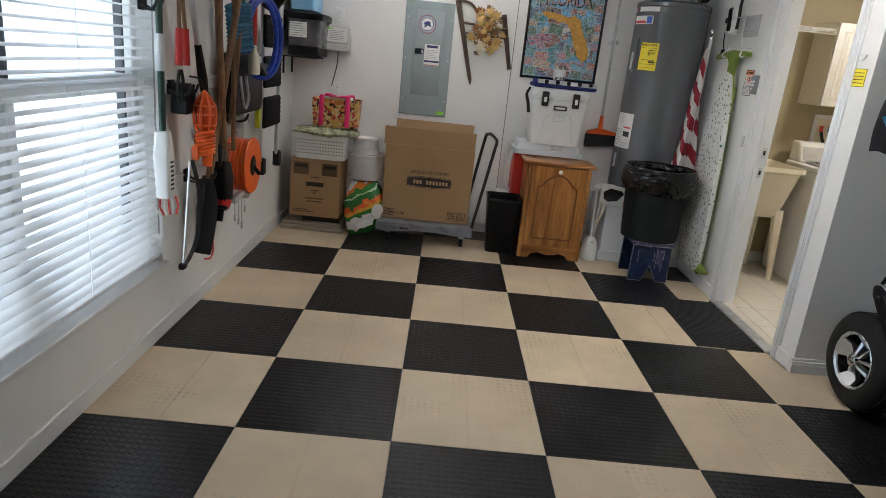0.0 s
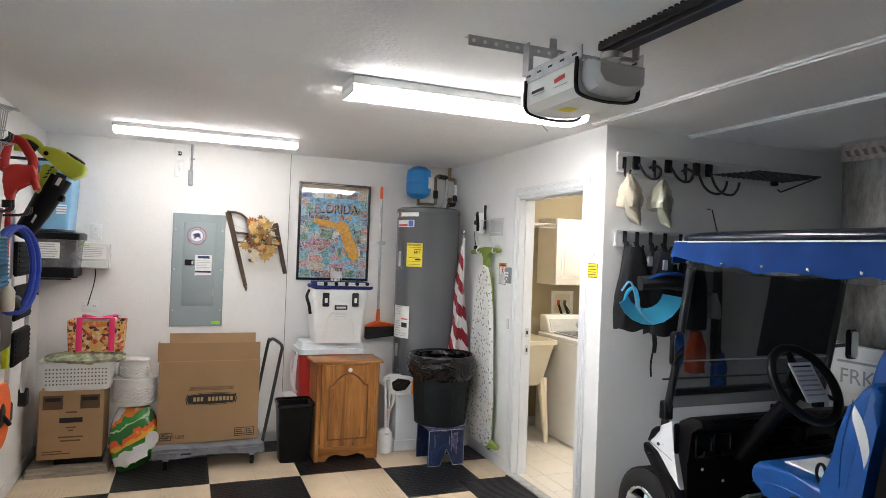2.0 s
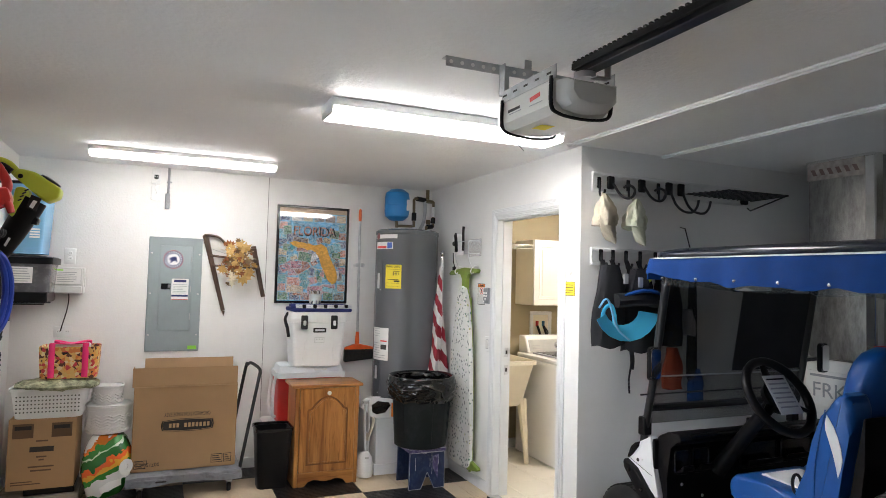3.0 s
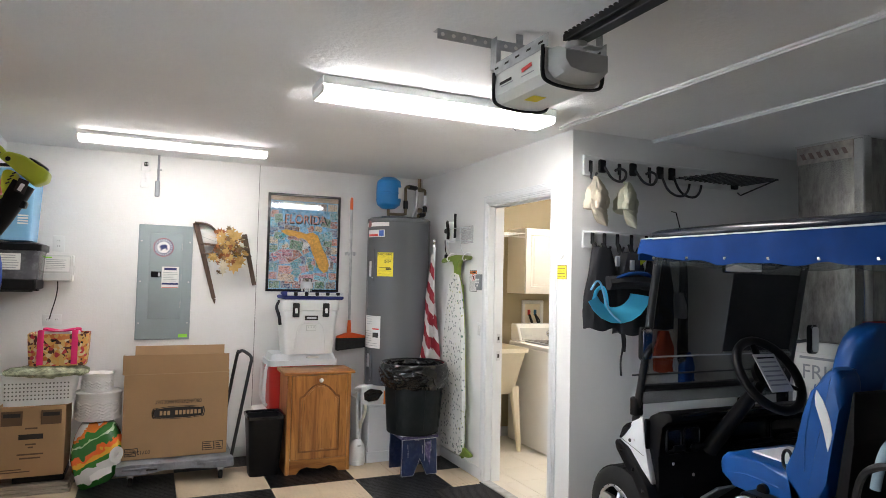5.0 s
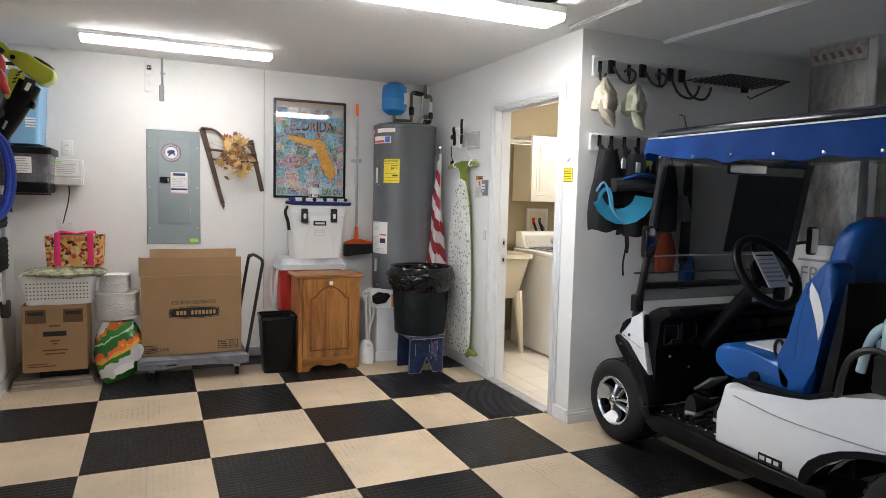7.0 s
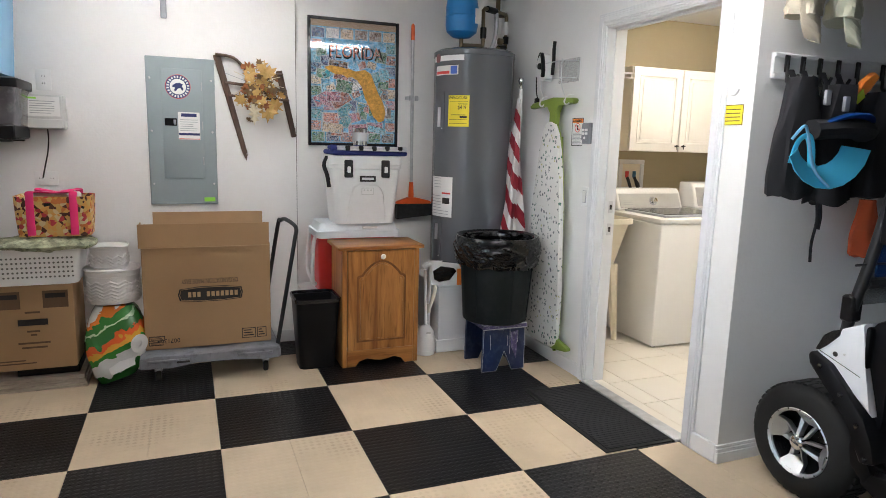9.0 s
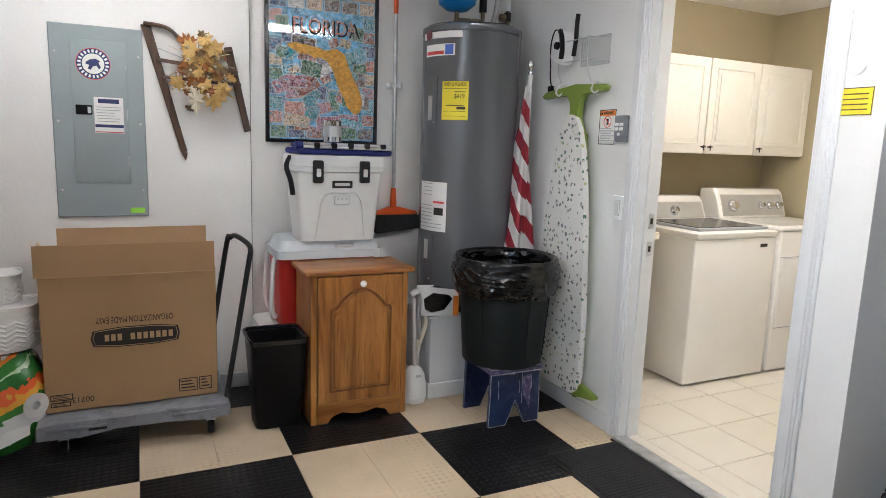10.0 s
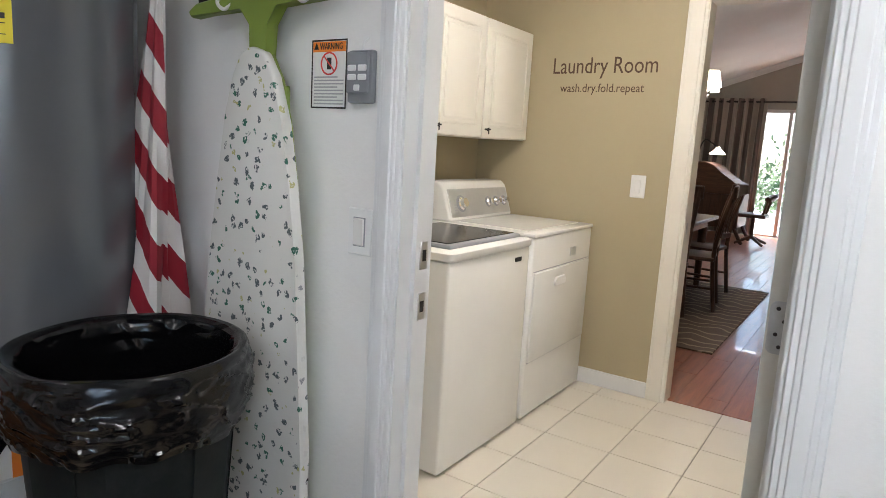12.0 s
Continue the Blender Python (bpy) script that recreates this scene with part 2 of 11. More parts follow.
def studs_mat(name, col, rough, scuff_glint, scuff_glint_amt, spec=0.5, relief=0.9):
    """Rubber floor tile with low round studs, pale scuffs and dust; on black tiles the scuff tint also paints glints.
    """
    m, nt, b = start_mat(name)
    co = coords(nt)
    info = nt.nodes.new("ShaderNodeObjectInfo")
    off = nt.nodes.new("ShaderNodeVectorMath")
    off.operation = "ADD"
    sc = nt.nodes.new("ShaderNodeVectorMath")
    sc.operation = "SCALE"
    sc.inputs[0].default_value = (37, 19, 11)
    nt.links.new(info.outputs["Random"], sc.inputs["Scale"])
    nt.links.new(co, off.inputs[0])
    nt.links.new(sc.outputs[0], off.inputs[1])
    oc = off.outputs[0]
    sep = nt.nodes.new("ShaderNodeSeparateXYZ")
    nt.links.new(co, sep.inputs[0])
    waves = []
    for k in (0, 1):
        mul = nt.nodes.new("ShaderNodeMath")
        mul.operation = "MULTIPLY"
        mul.inputs[1].default_value = 2 * math.pi / 0.0305
        nt.links.new(sep.outputs[k], mul.inputs[0])
        cs = nt.nodes.new("ShaderNodeMath")
        cs.operation = "COSINE"
        nt.links.new(mul.outputs[0], cs.inputs[0])
        waves.append(cs.outputs[0])
    add = nt.nodes.new("ShaderNodeMath")
    add.operation = "ADD"
    nt.links.new(waves[0], add.inputs[0])
    nt.links.new(waves[1], add.inputs[1])
    stud = ramp(nt, add.outputs[0], 0.15, 0.75)
    big = tex_noise(nt, oc, 2.2, 5, 0.6)
    fine = tex_noise(nt, oc, 45, 6, 0.7)
    var = mix_rgb(nt, ramp(nt, big, 0.3, 0.7), [c * 0.86 for c in col], [c * 1.12 for c in col])
    rnd = mix_rgb(nt, info.outputs["Random"], [c * 0.93 for c in (1, 1, 1)], (1, 1, 1))
    var = mix_rgb(nt, 1.0, var, rnd, "MULTIPLY")
    # mask on the stud tops for scuffs and, on black tiles, painted glints
    wear = nt.nodes.new("ShaderNodeMath")
    wear.operation = "MULTIPLY"
    nt.links.new(ramp(nt, tex_noise(nt, oc, 2.6, 4, 0.6), 0.52, 0.66), wear.inputs[0])
    nt.links.new(stud, wear.inputs[1])
    wear2 = nt.nodes.new("ShaderNodeMath")
    wear2.operation = "MULTIPLY"
    nt.links.new(wear.outputs[0], wear2.inputs[0])
    nt.links.new(ramp(nt, fine, 0.3, 0.65), wear2.inputs[1])
    wear3 = nt.nodes.new("ShaderNodeMath")
    wear3.operation = "MULTIPLY"
    wear3.inputs[1].default_value = scuff_glint_amt
    nt.links.new(wear2.outputs[0], wear3.inputs[0])
    c = mix_rgb(nt, wear3.outputs[0], var, scuff_glint)
    nt.links.new(c, b.inputs["Base Color"])
    rr = nt.nodes.new("ShaderNodeMapRange")
    rr.inputs[3].default_value, rr.inputs[4].default_value = rough - 0.1, rough + 0.12
    nt.links.new(fine, rr.inputs[0])
    nt.links.new(rr.outputs[0], b.inputs["Roughness"])
    b.inputs["Specular IOR Level"].default_value = spec
    hb = nt.nodes.new("ShaderNodeMath")
    hb.operation = "MULTIPLY_ADD"
    hb.inputs[1].default_value = 0.15
    nt.links.new(fine, hb.inputs[0])
    nt.links.new(stud, hb.inputs[2])
    add_bump(nt, b, hb.outputs[0], relief, 0.0028)
    return m


wall_white = paint("wall_white", (0.81, 0.80, 0.785), 0.6, var=0.03, scale=1.2, bump=0.35, fine=70, dist=0.003, dirt=(0.55, 0.52, 0.47), dirt_amt=0.10)
ceiling_white = paint("ceiling_white", (0.85, 0.85, 0.845), 0.75, var=0.03, scale=1.5, bump=0.55, fine=42, dist=0.006)
trim_white = paint("trim_white", (0.73, 0.735, 0.74), 0.38, var=0.03, bump=0.05, dirt=(0.45, 0.4, 0.33), dirt_amt=0.04)
khaki_wall = paint("khaki_wall", (0.43, 0.365, 0.235), 0.6, var=0.03, scale=1.5, bump=0.3, fine=80, dist=0.002)
tile_beige = studs_mat("tile_beige", (0.60, 0.48, 0.335), 0.5, (0.33, 0.25, 0.17), 0.75, 0.5, 0.16)
# grey stud tint here is part scuff, part painted glint of the studs
tile_black = studs_mat("tile_black", (0.006, 0.006, 0.007), 0.36, (0.11, 0.11, 0.11), 0.8, 0.36, 1.3)
laundry_tile = paint("laundry_tile", (0.72, 0.67, 0.58), 0.3, var=0.025, scale=3, bump=0.0)
grout = paint("grout", (0.38, 0.34, 0.28), 0.9, bump=0.3)
concrete = paint("concrete", (0.3, 0.3, 0.29), 0.85, bump=0.4)
plank_red = wood("plank_red", (0.22, 0.055, 0.018), (0.40, 0.12, 0.04), 0.33, (1.2, 14, 14), bump=0.05, coat=0.3)
black_plastic = paint("black_plastic", (0.006, 0.006, 0.007), 0.36, var=0.2, bump=0.1, spec=0.2)
black_gloss = paint("black_gloss", (0.012, 0.012, 0.014), 0.18, var=0.2, bump=0.04)
black_rubber = paint("black_rubber", (0.013, 0.013, 0.013), 0.72, var=0.25, bump=0.3, fine=220, spec=0.35)
black_metal = paint("black_metal", (0.02, 0.02, 0.022), 0.35, metal=0.2, bump=0.06)
white_plastic = paint("white_plastic", (0.80, 0.80, 0.79), 0.32, var=0.03, bump=0.06, dirt=(0.5, 0.47, 0.42), dirt_amt=0.08)
white_enamel = paint("white_enamel", (0.80, 0.79, 0.76), 0.16, var=0.02, bump=0.03, fine=60)
cream_plastic = paint("cream_plastic", (0.80, 0.74, 0.60), 0.35, var=0.04, bump=0.05)
cabinet_white = paint("cabinet_white", (0.80, 0.77, 0.70), 0.3, var=0.02, bump=0.04)
steel = paint("steel", (0.62, 0.62, 0.63), 0.3, metal=1.0, bump=0.05)
aluminium = paint("aluminium", (0.66, 0.67, 0.68), 0.38, metal=0.9, bump=0.08)
chrome = paint("chrome", (0.8, 0.8, 0.81), 0.07, metal=1.0, var=0.03, bump=0.0)
galvanised = paint("galvanised", (0.50, 0.51, 0.52), 0.45, metal=0.8, var=0.2, scale=18, bump=0.1)
tank_grey = paint("tank_grey", (0.19, 0.20, 0.215), 0.20, spec=0.7, metal=0.45, var=0.03, scale=2, bump=0.0)
panel_grey = paint("panel_grey", (0.30, 0.35, 0.36), 0.45, var=0.05, bump=0.08)
cardboard = paint("cardboard", (0.38, 0.235, 0.12), 0.85, var=0.08, scale=3, bump=0.25, fine=90)
cardboard_pale = paint("cardboard_pale", (0.46, 0.30, 0.165), 0.85, var=0.08, bump=0.25, fine=90)
ink_black = paint("ink_black", (0.02, 0.017, 0.015), 0.7, bump=0.0)
ink_brown = paint("ink_brown", (0.13, 0.075, 0.04), 0.8, bump=0.0)
paper_white = paint("paper_white", (0.80, 0.79, 0.77), 0.7, var=0.03, bump=0.05)
paper_grey = paint("paper_grey", (0.42, 0.42, 0.43), 0.7, bump=0.0)
label_yellow = paint("label_yellow", (0.86, 0.70, 0.04), 0.55, var=0.05, bump=0.02)
label_green = paint("label_green", (0.35, 0.80, 0.08), 0.6, bump=0.02)
label_red = paint("label_red", (0.70, 0.06, 0.05), 0.55, bump=0.02)
label_orange = paint("label_orange", (0.88, 0.25, 0.03), 0.5, bump=0.02)
label_navy = paint("label_navy", (0.025, 0.035, 0.14), 0.5, bump=0.02)
pine = wood("pine", (0.20, 0.065, 0.014), (0.56, 0.25, 0.07), 0.30, (6.5, 6.5, 0.6), knots=True, bump=0.08, coat=0.2)
pine_across = wood("pine_across", (0.20, 0.065, 0.014), (0.56, 0.25, 0.07), 0.30, (0.6, 6.5, 6.5), knots=False, bump=0.08, coat=0.2)
handle_wood = wood("handle_wood", (0.11, 0.05, 0.022), (0.27, 0.14, 0.065), 0.5, (30, 30, 2.5))
dark_wood = wood("dark_wood", (0.045, 0.02, 0.012), (0.11, 0.05, 0.028), 0.4, (12, 12, 2))
grey_board = wood("grey_board", (0.24, 0.20, 0.165), (0.42, 0.37, 0.31), 0.75, (1.5, 14, 14))
orange_plastic = paint("orange_plastic", (0.85, 0.13, 0.02), 0.35, var=0.06, bump=0.06)
red_plastic = paint("red_plastic", (0.55, 0.025, 0.02), 0.35, var=0.06, bump=0.06)
lime_plastic = paint("lime_plastic", (0.48, 0.55, 0.04), 0.4, var=0.05, bump=0.06)
green_plastic = paint("green_plastic", (0.20, 0.28, 0.045), 0.45, var=0.06, bump=0.06)
blue_plastic = paint("blue_plastic", (0.02, 0.06, 0.42), 0.35, var=0.06, bump=0.06)
tank_blue = paint("tank_blue", (0.012, 0.20, 0.52), 0.35, var=0.06, bump=0.08)
sky_plastic = paint("sky_plastic", (0.20, 0.47, 0.72), 0.3, var=0.06, bump=0.05)
teal_cord = paint("teal_cord", (0.03, 0.14, 0.24), 0.5, var=0.1, bump=0.1)
vinyl_blue = paint("vinyl_blue", (0.003, 0.075, 0.30), 0.36, var=0.1, scale=9, bump=0.2, fine=260)
vinyl_white = paint("vinyl_white", (0.74, 0.74, 0.74), 0.4, var=0.03, bump=0.15, fine=260)
canvas_blue = paint("canvas_blue", (0.002, 0.036, 0.17), 0.7, spec=0.15, var=0.12, scale=10, bump=0.35, fine=320)
navy_cloth = paint("navy_cloth", (0.015, 0.025, 0.16), 0.8, bump=0.4, fine=300)
black_cloth = paint("black_cloth", (0.012, 0.012, 0.015), 0.9, var=0.3, bump=0.5, fine=260)
khaki_cloth = paint("khaki_cloth", (0.55, 0.49, 0.38), 0.9, var=0.08, bump=0.5, fine=280)
pale_cloth = paint("pale_cloth", (0.57, 0.57, 0.44), 0.9, var=0.08, bump=0.5, fine=280)
cyan_cloth = paint("cyan_cloth", (0.06, 0.50, 0.78), 0.7, var=0.06, bump=0.3, fine=280)
pink_web = paint("pink_web", (0.85, 0.03, 0.20), 0.7, var=0.08, bump=0.4, fine=300)
cart_white = paint("cart_white", (0.80, 0.81, 0.83), 0.12, var=0.02, bump=0.0, spec=0.6)
quilt_white = paint("quilt_white", (0.72, 0.71, 0.69), 0.8, var=0.05, bump=0.4, fine=200)
bag_black, nt, bb = start_mat("bag_black")
co = coords(nt)
bb.inputs["Base Color"].default_value = (0.003, 0.003, 0.0035, 1)
bb.inputs["Roughness"].default_value = 0.17
v = nt.nodes.new("ShaderNodeTexVoronoi")
v.feature = "DISTANCE_TO_EDGE"
v.inputs["Scale"].default_value = 6
warp = nt.nodes.new("ShaderNodeVectorMath")
warp.operation = "MULTIPLY_ADD"
warp.inputs[1].default_value = (0.10, 0.10, 0.10)
wn = nt.nodes.new("ShaderNodeTexNoise")
wn.inputs["Scale"].default_value = 7
nt.links.new(co, wn.inputs["Vector"])
nt.links.new(wn.outputs["Color"], warp.inputs[0])
nt.links.new(stretched(nt, co, 0.8, 0.8, 2.6), warp.inputs[2])
nt.links.new(warp.outputs[0], v.inputs["Vector"])
add_bump(nt, bb, v.outputs["Distance"], 0.35, 0.02)
tread_black = paint("tread_black", (0.010, 0.010, 0.011), 0.8, spec=0.15, var=0.2, bump=0.5, fine=90)
clear_glass = glass("clear_glass")
# windscreen film tinted dark to dim the view through it
tinted_sheet = film("tinted_sheet", (0.012, 0.013, 0.012), 0.42, 0.03)
clear_sheet = film("clear_sheet", (0.10, 0.11, 0.11), 0.30, 0.06)
clear_plate = film("clear_plate", (0.62, 0.64, 0.65), 0.22, 0.08)
tube_glow = glow("tube_glow", (0.99, 0.975, 0.95), TUBE_WATTS)
batten_glow = glow("batten_glow", (0.99, 0.975, 0.95), BATTEN_WATTS)
laundry_glow = glow("laundry_glow", (1.0, 0.93, 0.84), LAUNDRY_WATTS)
lamp_glow = glow("lamp_glow", (1.0, 0.86, 0.66), 5.0)


def foil_mat():
    m, nt, b = start_mat("foil_insulation")
    co = coords(nt)
    v = nt.nodes.new("ShaderNodeTexVoronoi")
    v.inputs["Scale"].default_value = 150
    nt.links.new(co, v.inputs["Vector"])
    n = tex_noise(nt, stretched(nt, co, 1.0, 1.0, 0.35), 16, 8, 0.75)
    c = mix_rgb(nt, ramp(nt, n, 0.35, 0.7), (0.24, 0.23, 0.22), (0.55, 0.54, 0.51))
    nt.links.new(c, b.inputs["Base Color"])
    b.inputs["Metallic"].default_value = 0.95
    b.inputs["Roughness"].default_value = 0.33
    add_bump(nt, b, mix_rgb(nt, 0.5, v.outputs["Distance"], n), 0.6, 0.005)
    return m


foil = foil_mat()


def leaf_mat(name, a, c):
    m, nt, b = start_mat(name)
    r = nt.nodes.new("ShaderNodeNewGeometry").outputs["Random Per Island"]
    nt.links.new(mix_rgb(nt, r, a, c), b.inputs["Base Color"])
    b.inputs["Roughness"].default_value = 0.55
    return m


hedge_leaf = leaf_mat("hedge_leaf", (0.05, 0.10, 0.03), (0.14, 0.20, 0.08))
gold_leaf = leaf_mat("gold_leaf", (0.33, 0.15, 0.03), (0.56, 0.36, 0.12))
cream_leaf = leaf_mat("cream_leaf", (0.66, 0.58, 0.42), (0.74, 0.68, 0.54))
rust_leaf = leaf_mat("rust_leaf", (0.45, 0.15, 0.03), (0.25, 0.08, 0.02))

dark_leaf = leaf_mat("dark_leaf", (0.09, 0.045, 0.02), (0.20, 0.12, 0.05))

# ---- the large structure ----
CEIL = 2.42
XW, XE = -1.21, 2.09            # garage west wall face, laundry-door wall face
YN, YN2, STEP = 3.345, 3.375, 0.587
YJ = 1.0                        # face of the wall with the hooks
XFAR, YS = 5.3, -3.5
DY0, DY1, DH = 1.222, 2.04, 2.045      # laundry doorway
WY0, WY1, WZ0, WZ1 = -1.05, 0.77, 0.365, 2.03   # garage window
LXE, LYN = 4.38, 3.24
HY0, HY1, HH = 1.16, 1.945, 2.10        # doorway from laundry to dining room

setting("floor", box(XW - 0.1, XFAR, YS, YN2 + 0.1, -0.2, -0.012), concrete, "concrete garage slab under rubber tiles")
bm = bm_new()
for y0, y1, z0, z1 in ((YS, WY0, 0, CEIL), (WY1, YN2 + 0.12, 0, CEIL), (WY0, WY1, 0, WZ0), (WY0, WY1, WZ1, CEIL)):
    add_box(bm, XW - 0.16, XW, y0, y1, z0 - 0.012, z1)
setting("wall_west", bm, wall_white, "white painted garage wall with a window")
bm = box(XW, STEP, YN, YN2 + 0.12, -0.012, CEIL)
add_box(bm, STEP, XE + 0.12, YN2, YN2 + 0.12, -0.012, CEIL)
setting("wall_north", bm, wall_white, "white painted garage wall with a shallow step")
# thin dark strip added to draw the edge line of the step
setting("trim", box(STEP + 0.0005, STEP + 0.008, YN2 - 0.003, YN2 - 0.0005, 0.0, CEIL - 0.002), paint("strip_grey", (0.20, 0.19, 0.18), 0.9, var=0.3, scale=9), "thin dark strip drawing the edge line at the step in the wall")
bm = bm_new()
for y0, y1, z0, z1 in ((YJ, DY0 - 0.019, -0.012, CEIL), (DY1 + 0.019, YN2, -0.012, CEIL), (DY0 - 0.019, DY1 + 0.019, DH + 0.019, CEIL)):
    add_box(bm, XE, XE + 0.12, y0, y1, z0, z1)
setting("wall_east", bm, wall_white, "white wall with the laundry doorway")
setting("wall_hooks", box(XE + 0.12, XFAR, YJ, YJ + 0.12, -0.012, CEIL), wall_white, "off-white textured wall behind the golf cart")
setting("wall_far", box(XFAR, XFAR + 0.12, YS, YJ + 0.12, -0.012, CEIL), wall_white, "off-white garage side wall")
setting("ceiling", box(XW - 0.16, XFAR + 0.12, YS - 0.1, YN2 + 0.12, CEIL, CEIL + 0.1), ceiling_white, "white knockdown-textured garage ceiling")
setting("wall_south", box(XW - 0.16, XFAR + 0.12, YS - 0.12, YS, -0.012, CEIL), wall_white, "white garage wall")
gd = setting("door_1", box(-0.6, 4.6, YS + 0.005, YS + 0.05, 0, 2.15, 0.004), trim_white, "white sectional garage door, closed")
for k in range(4):
    for c in range(8):
        x0 = -0.55 + c * 0.64
        part("panel", box(x0 + 0.05, x0 + 0.59, YS + 0.05, YS + 0.062, k * 0.53 + 0.07, k * 0.53 + 0.47, 0.006), trim_white, gd)

# baseboards
bm = bm_new()
for a in ((XW, XW + 0.014, YS, YN), ):
    add_box(bm, *a, 0, 0.085, 0.004)
add_box(bm, XW + 0.014, STEP, YN - 0.014, YN, 0, 0.085, 0.004)
add_box(bm, STEP + 0.002, XE, YN2 - 0.014, YN2, 0, 0.085, 0.004)
add_box(bm, XE - 0.014, XE, DY1 + 0.075, YN2 - 0.014, 0, 0.085, 0.004)
add_box(bm, XE - 0.014, XE, YJ, DY0 - 0.075, 0, 0.085, 0.004)
for z0, z1, d in ((0, 0.05, 0.016), (0.05, 0.068, 0.012), (0.068, 0.085, 0.008)):
    add_box(bm, XE - 0.012, XFAR, YJ - d, YJ, z0, z1, 0.002)
setting("baseboard", bm, trim_white, "white painted moulded baseboard")

# garage doorway: jambs, casing, threshold
bm = bm_new()
add_box(bm, XE - 0.004, XE + 0.124, DY1, DY1 + 0.018, 0, DH)
add_box(bm, XE - 0.004, XE + 0.124, DY0 - 0.018, DY0, 0, DH)
add_box(bm, XE - 0.004, XE + 0.124, DY0 - 0.018, DY1 + 0.018, DH, DH + 0.018)
add_box(bm, XE + 0.045, XE + 0.057, DY1 - 0.012, DY1, 0, DH)
add_box(bm, XE + 0.045, XE + 0.057, DY0, DY0 + 0.012, 0, DH)
add_box(bm, XE + 0.045, XE + 0.057, DY0, DY1, DH - 0.012, DH)
jamb = setting("door_2", bm, trim_white, "white laundry doorway frame with chipped paint")
bm = bm_new()
for w, d in ((0.075, 0.012), (0.05, 0.017), (0.028, 0.021)):
    off = (0.075 - w) / 2 + 0.006
    add_box(bm, XE - d, XE - 0.0005, DY1 + off, DY1 + off + w, 0, DH + off + w, 0.003)
    add_box(bm, XE - d, XE - 0.0005, DY0 - off - w, DY0 - off, 0, DH + off + w, 0.003)
    add_box(bm, XE - d + 0.0007, XE - 0.0005, DY0 - off, DY1 + off, DH + off, DH + off + w, 0.003)
part("casing", bm, trim_white, jamb)
part("threshold", box(XE - 0.035, XE + 0.045, DY0, DY1, -0.01, 0.013, 0.005), galvanised, jamb, "worn grey metal threshold strip")
part("threshold_edge", box(XE - 0.047, XE - 0.036, DY0, DY1, -0.01, 0.008, 0.003), black_rubber, jamb, "dark rubber edge")
part("sill_tile", box(XE + 0.046, XE + 0.12, DY0, DY1, -0.01, 0.0005, 0.002), laundry_tile, jamb, "pale tile strip")
for z in (1.055, 0.925):
    pl = part("strike_plate", box(XE + 0.078, XE + 0.108, DY1 - 0.003, DY1 + 0.001, z - 0.035, z + 0.035, 0.001), steel, jamb, "steel strike plate")
    part("latch_hole", box(XE + 0.085, XE + 0.099, DY1 - 0.0045, DY1, z - 0.014, z + 0.014), ink_black, pl)
slab_x = XE + 0.126
leaf = thing("laundry_door", (slab_x, DY0, 0.0), "pale laundry door standing open against the wall", "door")
part("slab", box(slab_x, slab_x + 0.80, DY0 + 0.005, DY0 + 0.049, 0.012, 2.03, 0.002), paint("door_paint", (0.60, 0.585, 0.53), 0.4, var=0.03, bump=0.05), leaf)
for z in (1.03, 0.22, 1.84):
    lf = part("hinge", prism([(y, zz) for y, zz in rounded(DY0 + 0.008, DY0 + 0.044, z - 0.05, z + 0.05, 0.012, 3)], "x", slab_x - 0.003, slab_x + 0.001), galvanised, leaf, "brushed steel hinge leaf")
    for s_, dy in ((-0.036, 0.022), (-0.013, 0.030), (0.013, 0.018), (0.036, 0.030)):
        part("screw", lathe([(0.004, 0), (0.003, -0.0015)], (slab_x - 0.003, DY0 + dy, z + s_), 8, "x"), ink_black, lf)

# laundry room
setting("floor_laundry", box(XE + 0.12, LXE + 0.12, YJ + 0.12, LYN, -0.2, -0.006), grout, "grouted laundry floor")
setting("wall_laundry_north", box(XE + 0.12, LXE + 0.12, LYN, LYN + 0.12, -0.01, CEIL), khaki_wall, "khaki painted laundry wall")
bm = bm_new()
for y0, y1, z0, z1 in ((YJ + 0.12, HY0 - 0.017, -0.01, CEIL), (HY1 + 0.017, LYN, -0.01, CEIL), (HY0 - 0.017, HY1 + 0.017, HH + 0.017, CEIL)):
    add_box(bm, LXE, LXE + 0.12, y0, y1, z0, z1)
setting("wall_laundry_east", bm, khaki_wall, "khaki laundry wall with lettering and a doorway")
bm = box(XE + 0.122, LXE, YJ + 0.12, YJ + 0.13, -0.01, CEIL)
add_box(bm, XE + 0.12, XE + 0.126, DY1 + 0.02, LYN, -0.01, CEIL)
add_box(bm, XE + 0.12, XE + 0.126, DY0, DY1, DH + 0.02, CEIL)
setting("wall_laundry_south", bm, khaki_wall, "khaki painted laundry wall")
setting("ceiling_laundry", box(XE + 0.12, LXE, YJ + 0.12, LYN, CEIL - 0.02, CEIL - 0.002), ceiling_white, "white laundry ceiling")
bm = box(LXE - 0.012, LXE, HY1 + 0.105, LYN, 0, 0.09, 0.003)
add_box(bm, XE + 0.13, LXE - 0.012, LYN - 0.012, LYN, 0, 0.09, 0.003)
setting("baseboard_laundry", bm, trim_white, "white laundry baseboard")
bm = bm_new()
